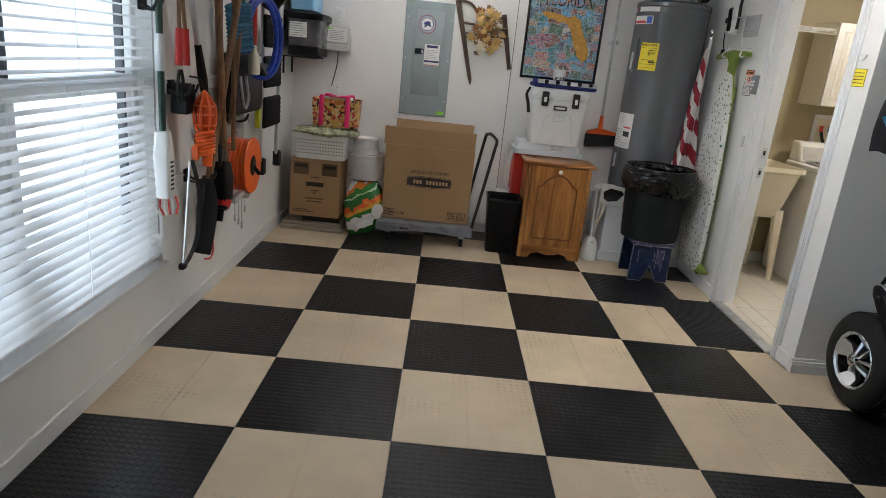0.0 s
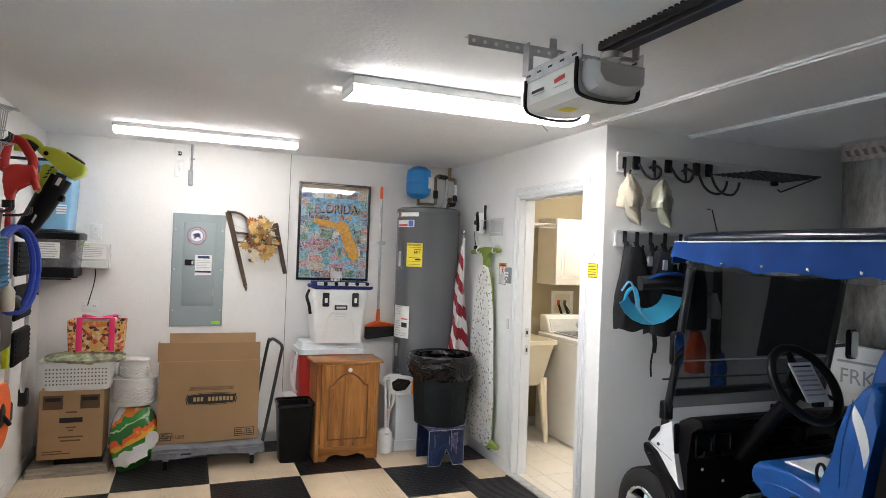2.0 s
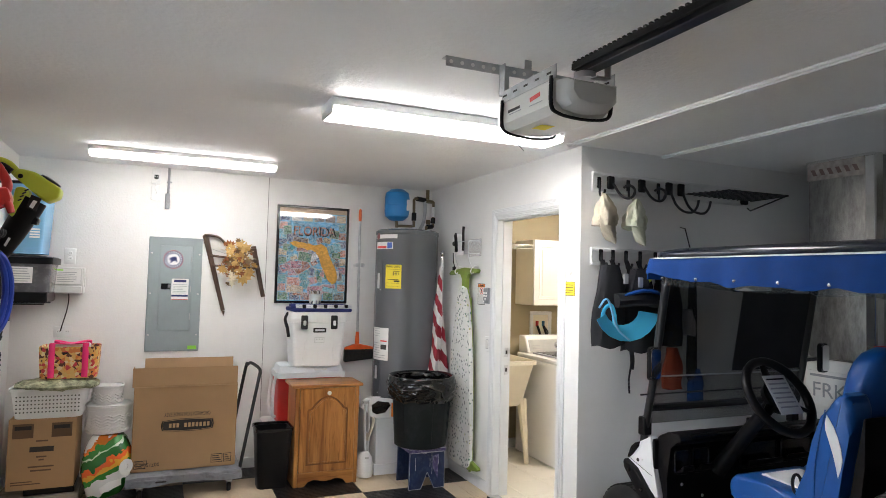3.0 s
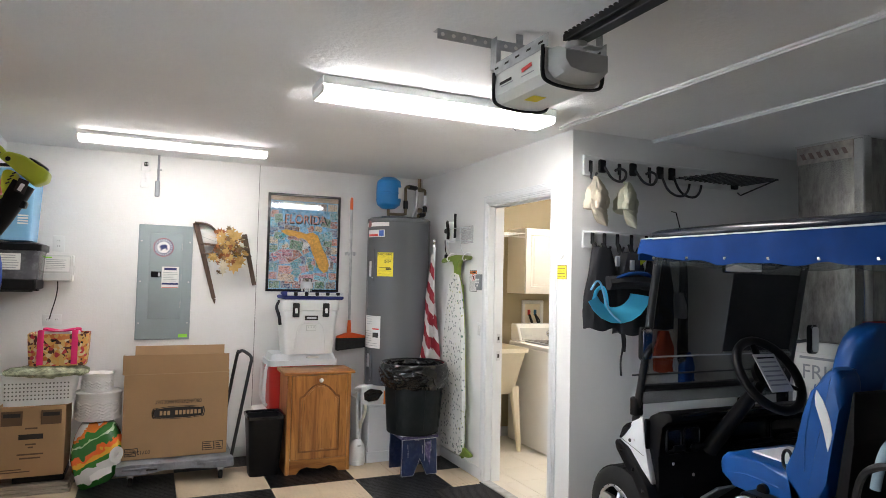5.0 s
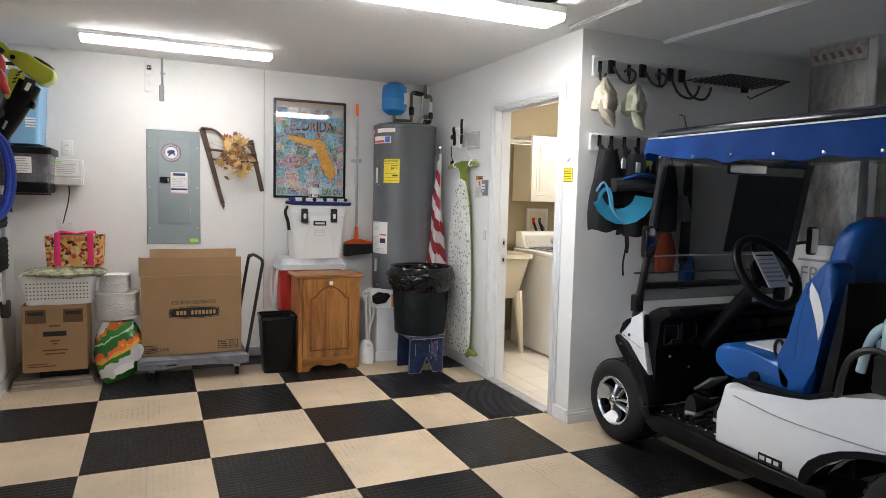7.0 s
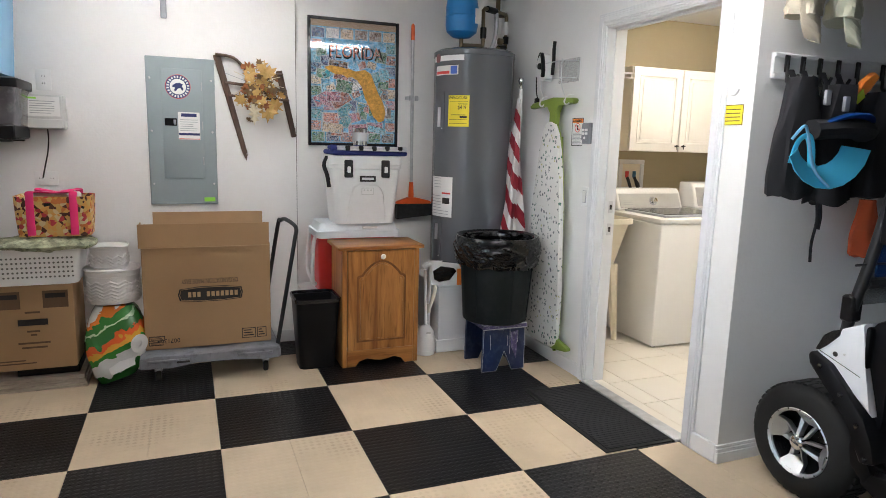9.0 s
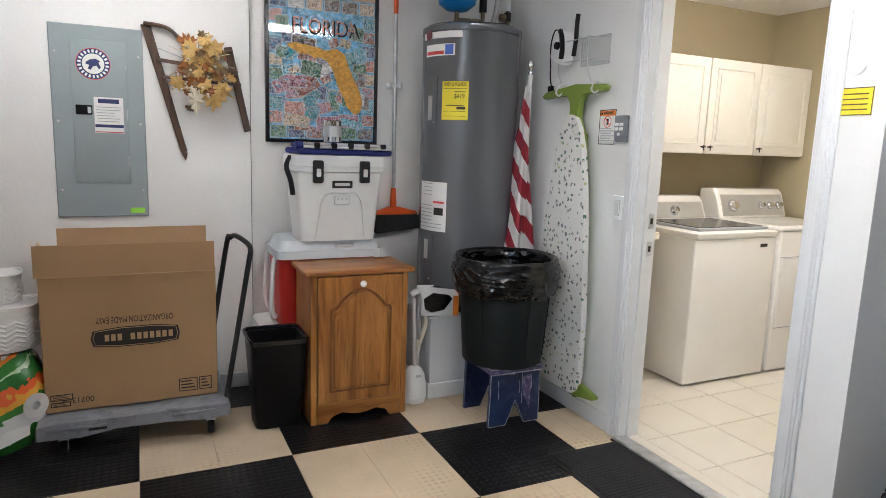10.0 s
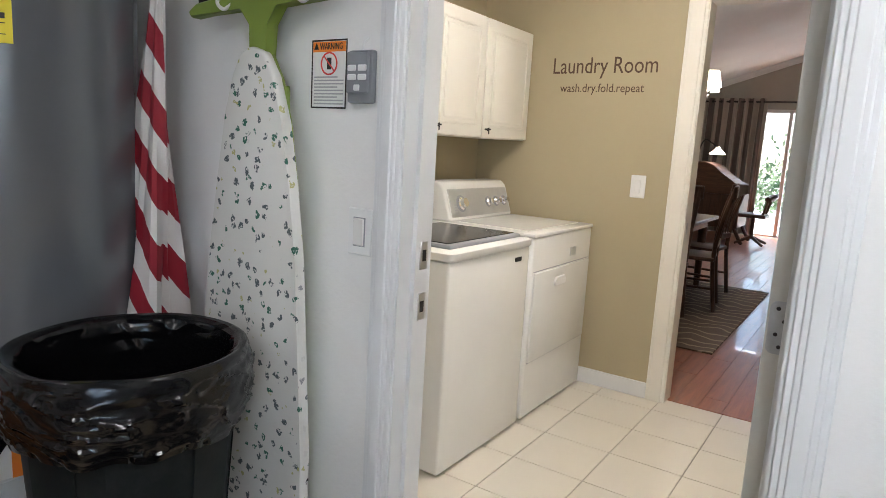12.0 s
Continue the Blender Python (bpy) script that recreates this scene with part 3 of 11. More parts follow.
for w, d in ((0.10, 0.012), (0.066, 0.017)):
    off = (0.10 - w) / 2 + 0.004
    add_box(bm, LXE - d, LXE, HY1 + off, HY1 + off + w, 0, HH + off + w, 0.003)
    add_box(bm, LXE - d, LXE, HY0 - off - w, HY0 - off, 0, HH + off + w, 0.003)
    add_box(bm, LXE - d + 0.0007, LXE, HY0 - off, HY1 + off, HH + off, HH + off + w, 0.003)
add_box(bm, LXE - 0.004, LXE + 0.124, HY1, HY1 + 0.016, 0, HH)
add_box(bm, LXE - 0.004, LXE + 0.124, HY0 - 0.016, HY0, 0, HH)
add_box(bm, LXE - 0.004, LXE + 0.124, HY0 - 0.016, HY1 + 0.016, HH, HH + 0.016)
d3 = setting("door_3", bm, cabinet_white, "cream doorway frame to the dining room")
part("strike_plate", box(LXE + 0.03, LXE + 0.055, HY1 - 0.002, HY1 + 0.001, 0.93, 0.99), steel, d3)

# dining room seen through the second doorway
DX1 = 13.7
setting("floor_dining", box(LXE + 0.12, DX1, -1.0, 5.2, -0.2, -0.008), concrete, "subfloor")
wall_sage = paint("wall_sage", (0.36, 0.355, 0.32), 0.65, var=0.03, bump=0.2)
SD0, SD1, SDH = 1.3, 3.1, 2.25     # patio doorway
bm = bm_new()
for y0, y1, z0, z1 in ((-1.0, SD0, 0, 4.6), (SD1, 5.2, 0, 4.6), (SD0, SD1, SDH, 4.6)):
    add_box(bm, DX1, DX1 + 0.12, y0, y1, z0, z1)
setting("wall_dining_east", bm, wall_sage, "grey-green dining room wall")
bm = box(LXE + 0.12, DX1, 5.2, 5.3, 0, 4.6)
add_box(bm, LXE + 0.12, DX1, -1.1, -1.0, 0, 4.6)
add_box(bm, LXE + 0.12, LXE + 0.126, HY1 + 0.02, 5.2, 0, 4.6)
add_box(bm, LXE + 0.12, LXE + 0.126, -1.0, HY0 - 0.02, 0, 4.6)
setting("wall_dining_north", bm, wall_sage, "grey-green dining room walls")
bm = bm_new()
add_prism(bm, [(-1.1, 4.39), (5.3, 2.21), (5.3, 2.31), (-1.1, 4.49)], "x", LXE + 0.12, DX1 + 0.12)
setting("ceiling_dining", bm, ceiling_white, "white vaulted dining room ceiling")
bm = bm_new()
for d, z in ((0.03, 0.0), (0.05, 0.035), (0.075, 0.07)):
    add_prism(bm, [(-1.0, 4.25 + z), (5.2, 2.14 + z), (5.2, 2.18 + z), (-1.0, 4.29 + z)], "x", DX1 - d, DX1 - 0.001)
setting("trim", bm, trim_white, "white stepped crown moulding")

# patio door: frame, sliding leaf, bright terrace outside
bm = bm_new()
for y0, y1, z0, z1 in ((SD0, SD0 + 0.06, 0, SDH), (SD1 - 0.06, SD1, 0, SDH), (SD0, SD1, SDH - 0.06, SDH), (SD0, SD1, 0, 0.04), (2.42, 2.50, 0, SDH), (2.56, 2.62, 0, SDH)):
    add_box(bm, DX1 + 0.01, DX1 + 0.09, y0, y1, z0, z1, 0.004)
sl = setting("window_2", bm, trim_white, "white sliding glass patio door")
pane = part("pane", box(DX1 + 0.045, DX1 + 0.051, SD0 + 0.05, SD1 - 0.05, 0.04, SDH - 0.05), clear_glass, sl, "clear glass")
pane.visible_shadow = False

# garage window: frame, panes, sill, blinds
bm = bm_new()
xo = XW - 0.13
for y0, y1, z0, z1 in ((WY0, WY0 + 0.045, WZ0, WZ1), (WY1 - 0.045, WY1, WZ0, WZ1), (WY0, WY1, WZ0, WZ0 + 0.05), (WY0, WY1, WZ1 - 0.05, WZ1)):
    add_box(bm, xo - 0.03, xo + 0.04, y0, y1, z0, z1, 0.004)
for y0, y1, z0, z1, d in ((WY0 + 0.045, WY1 - 0.045, 1.19, 1.25, 0.02), (-0.17, -0.11, WZ0, WZ1, 0.0)):
    add_box(bm, xo - 0.02, xo + 0.02 + d, y0, y1, z0, z1, 0.004)
for y0 in (WY1 - 0.085, -0.21, -0.11, WY0 + 0.045):
    add_box(bm, xo - 0.01, xo + 0.03, y0, y0 + 0.04, WZ0 + 0.05, 1.19, 0.003)
win = setting("window_1", bm, white_plastic, "white vinyl single-hung garage window")
dark_seal = paint("window_seal", (0.06, 0.065, 0.07), 0.6, bump=0.05)
for y in (WY1 - 0.10, -0.095):
    part("seal", box(xo - 0.012, xo + 0.026, y, y + 0.014, WZ0 + 0.05, WZ1 - 0.05), dark_seal, win, "dark rubber glazing seal")
for y0, y1 in ((WY0 + 0.045, -0.17), (-0.11, WY1 - 0.045)):
    for z0, z1 in ((WZ0 + 0.05, 1.19), (1.25, WZ1 - 0.05)):
        p = part("pane", box(xo - 0.003, xo + 0.003, y0, y1, z0, z1), clear_glass, win, "clear glass")
        p.visible_shadow = False
part("window_sill", box(XW - 0.10, XW + 0.022, WY0 - 0.03, WY1 + 0.03, WZ0 - 0.022, WZ0 + 0.007, 0.005), trim_white, win, "white marble-look sill")

blind_white = paint("blind_white", (0.80, 0.81, 0.82), 0.4, var=0.02, bump=0.05)
blind = thing("window_blind", (XW - 0.03, (WY0 + WY1) / 2, WZ0), "white horizontal slat blind, lowered with slats half open", "blind")
bx = XW - 0.032
part("headrail", box(bx - 0.03, bx + 0.03, WY0 + 0.01, WY1 - 0.01, WZ1 - 0.06, WZ1 - 0.004, 0.004), blind_white, blind)
part("bottom_rail", box(bx - 0.026, bx + 0.026, WY0 + 0.015, WY1 - 0.015, WZ0 + 0.035, WZ0 + 0.055, 0.005), blind_white, blind)
n_slats = 37
slat_bm = bm_new()
sec = [(-0.026, -0.0035), (-0.013, 0.0005), (0, 0.0018), (0.013, 0.0005), (0.026, -0.0035), (0.013, -0.0022), (0, -0.0010), (-0.013, -0.0022)]
ring_loft(slat_bm, [[(x, y, z) for x, z in sec] for y in (WY0 + 0.015, WY1 - 0.015)])
slat_me = mesh_of("slat", slat_bm, blind_white)
for k in range(n_slats):
    s = new("slat", slat_me)
    s.parent = blind
    z = WZ0 + 0.085 + k * (WZ1 - WZ0 - 0.17) / (n_slats - 1)
    s.location = Vector((bx, 0, z)) - base_of[blind]
    s.rotation_euler = (random.uniform(-0.0015, 0.0015), radians(7 + random.uniform(-1.5, 1.5)), 0)
for y in (WY1 - 0.13, 0.15, -0.42, WY0 + 0.14):
    for dx in (-0.027, 0.027):
        part("ladder_cord", rod((bx + dx, y, WZ0 + 0.05), (bx + dx, y, WZ1 - 0.05), 0.0012, seg=5), blind_white, blind)
part("tilt_wand", rod((bx + 0.035, WY1 - 0.04, 0.52), (bx + 0.032, WY1 - 0.04, WZ1 - 0.06), 0.004, seg=6), clear_sheet, blind, "clear plastic tilt wand")
part("pull_cord", tube(smooth_pts([(bx + 0.04, WY1 - 0.02, WZ1 - 0.06), (bx + 0.043, WY1 - 0.02, 1.2), (bx + 0.04, WY1 - 0.012, 0.55)]), 0.0016, 5), blind_white, blind)
part("tassel", lathe([(0.003, 0.05), (0.006, 0.03), (0.009, 0.0), (0.004, -0.004)], (bx + 0.04, WY1 - 0.012, 0.5), 10), white_plastic, blind)

# outside the garage window
lawn = paint("lawn", (0.10, 0.13, 0.05), 0.9, var=0.3, scale=3, bump=0.6, fine=60, dist=0.02)
bm = box(-400, XW - 0.16, -400, 400, -0.3, -0.05)
setting("ground", bm, lawn, "grass around the house")
setting("ground_patio", box(DX1 + 0.12, 60, -30, 40, -0.3, -0.02), paint("terrace", (0.62, 0.60, 0.56), 0.8), "pale terrace")
drive = paint("drive_concrete", (0.55, 0.53, 0.50), 0.85, var=0.06, bump=0.3)
setting("pavement", box(-5.2, XW - 0.17, -8, 6, -0.08, -0.03), drive, "pale sunlit concrete path")
stucco = paint("stucco", (0.74, 0.73, 0.71), 0.85, var=0.04, bump=0.7, fine=60, dist=0.006)
bm = box(-3.1, XW - 0.16, 1.55, 1.75, -0.05, 2.7)
setting("wall_outside", bm, stucco, "white stucco return wall of the house")
hedge = thing("hedge", (-7.0, 1.5, -0.05), "leafy green garden hedge in sun", "hedge")
rng = random.Random(5)
bm = bm_new()
for k in range(9000):
    y = rng.uniform(-4.5, 7.5)
    hh = 2.2 + 0.7 * noise.noise(Vector((y * 0.7, 3.1, 0))) + 0.3 * noise.noise(Vector((y * 2.3, 1, 0)))
    z = rng.uniform(0.1, 1.0) ** 0.7 * hh
    x = -6.9 + 0.6 * noise.noise(Vector((y * 1.3, z * 1.3, 2))) + rng.uniform(-0.45, 0.25)
    a = Vector((rng.uniform(-1, 1), rng.uniform(-1, 1), rng.uniform(-1, 1))).normalized()
    b_ = a.orthogonal().normalized()
    L_ = rng.uniform(0.05, 0.12)
    c = Vector((x, y, z))
    vs = [bm.verts.new(c - a * L_), bm.verts.new(c + b_ * L_ * 0.4), bm.verts.new(c + a * L_), bm.verts.new(c - b_ * L_ * 0.4)]
    bm.faces.new(vs)
part("leaves", bm, hedge_leaf, hedge, smooth=False)
stems = bm_new()
for k in range(26):
    y = -4.4 + k * 0.46 + rng.uniform(-0.1, 0.1)
    add_tube(stems, [(-7.0, y, -0.05), (-6.98 + rng.uniform(-0.1, 0.1), y + rng.uniform(-0.1, 0.1), 0.8), (-6.95, y + rng.uniform(-0.2, 0.2), 1.7)], [0.03, 0.02, 0.008], 6)
part("stems", stems, dark_wood, hedge)

# ---- ceiling fixtures ----
def tube_light(name_label, cx, cy, length, width, z0, lit):
    t = thing("ceiling_light", (cx, cy, CEIL), name_label, "ceiling light", "fluorescent ceiling lights")
    x0, x1 = cx - length / 2, cx + length / 2
    part("housing", box(x0, x1, cy - width / 2 - 0.006, cy + width / 2 + 0.006, z0 + 0.032, CEIL, 0.004), white_plastic, t)
    poly = [(cy - width / 2, z0 + 0.0315), (cy - width / 2 + 0.004, z0 + 0.008), (cy - width / 2 + 0.016, z0), (cy + width / 2 - 0.016, z0), (cy + width / 2 - 0.004, z0 + 0.008), (cy + width / 2, z0 + 0.0315)]
    part("diffuser", prism(poly, "x", x0 + 0.012, x1 - 0.012), lit, t, "glowing prismatic diffuser", smooth=False)
    for xa, xb in ((x0 + 0.002, x0 + 0.011), (x1 - 0.011, x1 - 0.002)):
        part("end_cap", prism([(p[0], p[1] - 0.001) for p in poly], "x", xa, xb), white_plastic, t, "white end cap")
    return t


tube_light("lit white fluorescent batten on the ceiling", -0.08, 2.64, 1.23, 0.125, CEIL - 0.062, batten_glow)
tube_light("lit wide fluorescent wraparound light on the ceiling", 1.11, 0.785, 1.28, 0.21, CEIL - 0.075, tube_glow)

# laundry ceiling lamp, unseen: fixture assumed from the warm light in the room
cl = thing("ceiling_light", (3.2, 1.9, CEIL - 0.02), "assumed, unseen round laundry ceiling light with a frosted dome", "ceiling light")
part("base", lathe([(0.16, 0), (0.165, -0.02), (0.15, -0.03)], (3.2, 1.9, CEIL - 0.02), 28), steel, cl)
part("diffuser", lathe([(0.15, -0.03), (0.145, -0.06), (0.11, -0.09), (0.05, -0.105), (0.002, -0.108)], (3.2, 1.9, CEIL - 0.02), 28), laundry_glow, cl)

# white strips along the ceiling
for x in (2.0, 2.722):
    bm = box(x - 0.022, x + 0.022, YS, YJ, CEIL - 0.012, CEIL, 0.003)
    add_box(bm, x - 0.008, x + 0.008, YS, YJ, CEIL - 0.02, CEIL - 0.01, 0.002)
    tagged(setting("trim", bm, trim_white, "white batten strip across the ceiling"))

# ---- things along the north wall ----
def framed_lines(parent, x0, x1, y, z0, z1, rows, material, thick=0.4, rng=random.Random(2)):
    """Rows of unreadable small print as plain bars on a face that looks to -y."""
    step = (z1 - z0) / rows
    for k in range(rows):
        zz = z1 - (k + 0.5) * step
        part("print_line", box(x0, x0 + (x1 - x0) * rng.uniform(0.7, 1.0), y - 0.0008, y, zz - step * thick / 2, zz + step * thick / 2), material, parent)


# electrical panel
px0, px1, pz0, pz1 = -0.313, 0.083, 0.965, 1.868
ep = thing("electrical_panel", ((px0 + px1) / 2, YN, pz0), "grey steel electrical panel cover mounted on the wall", "electrical panel")
part("cover", box(px0, px1, YN - 0.012, YN, pz0, pz1, 0.004), panel_grey, ep)
dr = part("door", box(px0 + 0.085, px1 - 0.075, YN - 0.018, YN - 0.012, 1.13, 1.80, 0.003, 2), panel_grey, ep)
part("latch", box(-0.215, -0.145, YN - 0.023, YN - 0.018, 1.455, 1.50, 0.003), black_plastic, dr, "black push latch")
part("latch_button", box(-0.165, -0.150, YN - 0.026, YN - 0.023, 1.462, 1.492, 0.002), aluminium, dr)
for z in (1.24, 1.46, 1.70):
    part("hinge", box(px1 - 0.082, px1 - 0.076, YN - 0.020, YN - 0.012, z - 0.025, z + 0.025, 0.001), galvanised, dr)
for x in (px0 + 0.022, px1 - 0.022):
    for z in (pz0 + 0.13, 1.42, pz1 - 0.13):
        part("screw", lathe([(0.007, 0), (0.006, -0.002), (0.003, -0.0035)], (x, YN - 0.012, z), 10, "y"), steel, ep)
st = part("round_sticker", lathe([(0.073, 0), (0.073, -0.0008)], (-0.132, YN - 0.018, 1.692), 32, "y"), label_red, dr, "round team sticker, navy ring on white")
part("sticker_ring", lathe([(0.0705, 0), (0.0705, -0.0008)], (-0.132, YN - 0.0188, 1.692), 32, "y"), label_navy, st)
part("sticker_centre", lathe([(0.047, 0), (0.047, -0.0008)], (-0.132, YN - 0.0196, 1.692), 32, "y"), paper_white, st)
bull = [(-0.030, 0.010), (-0.012, 0.022), (0.010, 0.026), (0.030, 0.016), (0.022, 0.008), (0.032, -0.012), (0.024, -0.022), (0.014, -0.006), (-0.002, -0.010), (-0.012, -0.026), (-0.024, -0.022), (-0.016, -0.004), (-0.032, 0.000)]
part("sticker_emblem", prism([(-0.132 + a, 1.69 + c) for a, c in bull], "y", YN - 0.0212, YN - 0.0204), label_navy, st)
for k in range(22):
    a = 2 * math.pi * (k + 0.5) / 22
    m = Matrix.Translation((-0.132 + 0.059 * math.cos(a), YN - 0.0197, 1.692 + 0.059 * math.sin(a))) @ Matrix.Rotation(-a, 4, "Y")
    part("ring_mark", moved(box(-0.007, 0.007, -0.0006, 0.0, -0.0045, 0.0045), m), paper_white, st)
nt_ = part("notice", box(-0.138, -0.012, YN - 0.0188, YN - 0.018, 1.372, 1.54), paper_white, dr, "white service label with blue bands")
print_blocks("heading_mark", 1, 0.02, 0.09, facing_south(-0.075, YN - 0.0189, 1.522), label_navy, nt_, 0.0)
part("band", box(-0.136, -0.014, YN - 0.0195, YN - 0.0188, 1.398, 1.412), label_navy, nt_)
part("band", box(-0.136, -0.014, YN - 0.0195, YN - 0.0188, 1.374, 1.378), label_red, nt_)
framed_lines(nt_, -0.128, -0.022, YN - 0.0188, 1.42, 1.50, 6, paper_grey, 0.25)
part("tag", box(0.0, 0.066, YN - 0.0128, YN - 0.012, 0.982, 1.008), label_green, ep, "lime green tag")

# wall plates, irrigation timer, cord drop
def wall_plate(x, z, w, hgt, label, sockets=1, y=YN):
    t = thing("wall_outlet", (x, y, z), label, "outlet")
    part("plate", box(x - w / 2, x + w / 2, y - 0.006, y, z - hgt / 2, z + hgt / 2, 0.003, 2), white_plastic, t)
    for k in range(sockets):
        cx = x + (k - (sockets - 1) / 2) * 0.058
        for dz in ((-0.02, 0.02) if hgt > w else (0,)):
            s = part("socket", lathe([(0.017, 0), (0.016, -0.002)], (cx, y - 0.006, z + dz), 16, "y"), white_plastic, t)
            for dx in (-0.006, 0.006):
                part("slot", box(cx + dx - 0.0012, cx + dx + 0.0012, y - 0.0086, y - 0.0075, z + dz - 0.004, z + dz + 0.005), ink_black, s)
    return t


wall_plate(-0.85, 1.692, 0.078, 0.118, "white single outlet plate on the wall")
wall_plate(-0.87, 1.125, 0.122, 0.085, "white double outlet plate above the boxes", 2)
tm = thing("irrigation_timer", (-0.842, YN, 1.412), "grey plastic irrigation timer box with printed lid on the wall", "timer")
timer_grey = paint("timer_grey", (0.62, 0.62, 0.60), 0.45, bump=0.06)
part("body", box(-0.942, -0.742, YN - 0.075, YN, 1.412, 1.606, 0.008, 2), timer_grey, tm)
lid = part("lid", box(-0.938, -0.752, YN - 0.085, YN - 0.076, 1.475, 1.602, 0.005), timer_grey, tm)
part("cover", box(-0.938, -0.752, YN - 0.085, YN - 0.076, 1.415, 1.470, 0.005), timer_grey, tm)
part("clip", box(-0.745, -0.735, YN - 0.06, YN - 0.03, 1.46, 1.53, 0.003), timer_grey, tm)
part("decal", box(-0.925, -0.765, YN - 0.0862, YN - 0.085, 1.485, 1.595), paper_white, lid, "printed white label")
framed_lines(lid, -0.915, -0.775, YN - 0.0862, 1.495, 1.575, 6, paper_grey, 0.3)
part("logo_bar", box(-0.92, -0.88, YN - 0.0872, YN - 0.0862, 1.580, 1.590), label_green, lid)
part("cord", tube(smooth_pts([(-0.84, YN - 0.05, 1.415), (-0.838, YN - 0.05, 1.36), (-0.85, YN - 0.03, 1.28), (-0.872, YN - 0.02, 1.19), (-0.885, YN - 0.02, 1.13)]), 0.004, 6), black_rubber, tm)

cd = thing("wall_outlet", (-0.283, YN, 2.16), "white outlet plate with a plugged white cord below the ceiling", "outlet")
part("plate", box(-0.318, -0.25, YN - 0.006, YN, 2.285, 2.40, 0.003), white_plastic, cd)
part("lower_plate", box(-0.318, -0.25, YN - 0.005, YN, 2.155, 2.275, 0.003), white_plastic, cd)
part("plug", box(-0.298, -0.268, YN - 0.035, YN - 0.006, 2.325, 2.355, 0.004), black_plastic, cd, "black twin socket face")
for dx in (-0.007, 0.007):
    part("socket", lathe([(0.005, 0), (0.005, -0.002)], (-0.283 + dx, YN - 0.035, 2.34), 8, "y"), white_plastic, cd)
part("cord", tube(smooth_pts([(-0.283, YN - 0.02, 2.29), (-0.288, YN - 0.02, 2.25), (-0.276, YN - 0.012, 2.215), (-0.285, YN - 0.008, 2.205)]), 0.003, 6), white_plastic, cd)
conduit_grey = paint("conduit_grey", (0.33, 0.34, 0.36), 0.5, bump=0.05)
cn = thing("conduit", (-0.198, YN, 2.1), "grey cable conduit with an end box below the ceiling light", "conduit")
part("pipe", rod((-0.192, YN - 0.014, 2.2), (-0.192, YN - 0.014, CEIL), 0.009), conduit_grey, cn)
part("end_box", box(-0.214, -0.178, YN - 0.03, YN, 2.09, 2.215, 0.009, 3), conduit_grey, cn)
part("clamp", box(-0.205, -0.168, YN - 0.02, YN, 2.30, 2.312, 0.002), galvanised, cn)

# sawbuck-like autumn wall decoration
dc = thing("wall_decoration", (0.33, YN, 1.28), "antique dark bucksaw frame with autumn leaves hung on the wall", "decoration")
bar_wood = wood("old_wood", (0.045, 0.025, 0.016), (0.13, 0.075, 0.046), 0.6, (16, 16, 2))
def slat(p0, p1, w0, w1, y, d=0.018):
    a, c = Vector((p0[0], 0, p0[1])), Vector((p1[0], 0, p1[1]))
    n = Vector((-(c - a).z, 0, (c - a).x)).normalized()
    poly = [a + n * w0, a - n * w0, c - n * w1, c + n * w1]
    return prism([(q.x, q.z) for q in poly], "y", y - d, y, 0.003)
part("post", slat((0.098, 1.90), (0.258, 1.29), 0.022, 0.015, YN - 0.004), bar_wood, dc)
part("post", slat((0.478, 1.825), (0.572, 1.405), 0.020, 0.016, YN - 0.004), bar_wood, dc)
part("top_bar", tube(smooth_pts([(0.09, YN - 0.03, 1.90), (0.2, YN - 0.03, 1.885), (0.31, YN - 0.03, 1.80), (0.50, YN - 0.03, 1.80)]), [0.016] * 18 + [0.02], 8, flat=0.6), bar_wood, dc)
part("crossbar", slat((0.14, 1.735), (0.525, 1.70), 0.009, 0.009, YN - 0.022, 0.012), bar_wood, dc)
part("crossbar", slat((0.16, 1.655), (0.54, 1.64), 0.008, 0.008, YN - 0.022, 0.012), bar_wood, dc)
part("wire", tube([(0.09, YN - 0.01, 1.88), (0.085, YN - 0.02, 1.86), (0.12, YN - 0.02, 1.80), (0.30, YN - 0.02, 1.74)], 0.002, 5), galvanised, dc)
rng = random.Random(11)
def leaf_poly(kind):
    if kind == "oak":
        pts = [(0, -0.5), (0.06, -0.3), (0.2, -0.28), (0.1, -0.14), (0.3, -0.06), (0.14, 0.04), (0.32, 0.2), (0.12, 0.22), (0.16, 0.4), (0, 0.5)]
    else:
        pts = [(0, -0.5), (0.06, -0.22), (0.30, -0.3), (0.26, -0.1), (0.46, 0.06), (0.24, 0.12), (0.24, 0.32), (0.08, 0.26), (0, 0.5)]
    return pts + [(-x, z) for x, z in reversed(pts[1:-1])]
def add_leaf(bm, c, size, kind):
    m = Matrix.Translation(c) @ Euler((rng.uniform(-0.6, 0.6), rng.uniform(-math.pi, math.pi), rng.uniform(-0.6, 0.6))).to_matrix().to_4x4()
    vs = []
    for x, z in leaf_poly(kind):
        vs.append(bm.verts.new(m @ Vector((x * size, -0.14 * size * abs(x) * 2, z * size))))
    mid = bm.verts.new(m @ Vector((0, -0.06 * size, 0)))
    for k in range(len(vs)):
        bm.faces.new((vs[k], vs[(k + 1) % len(vs)], mid))
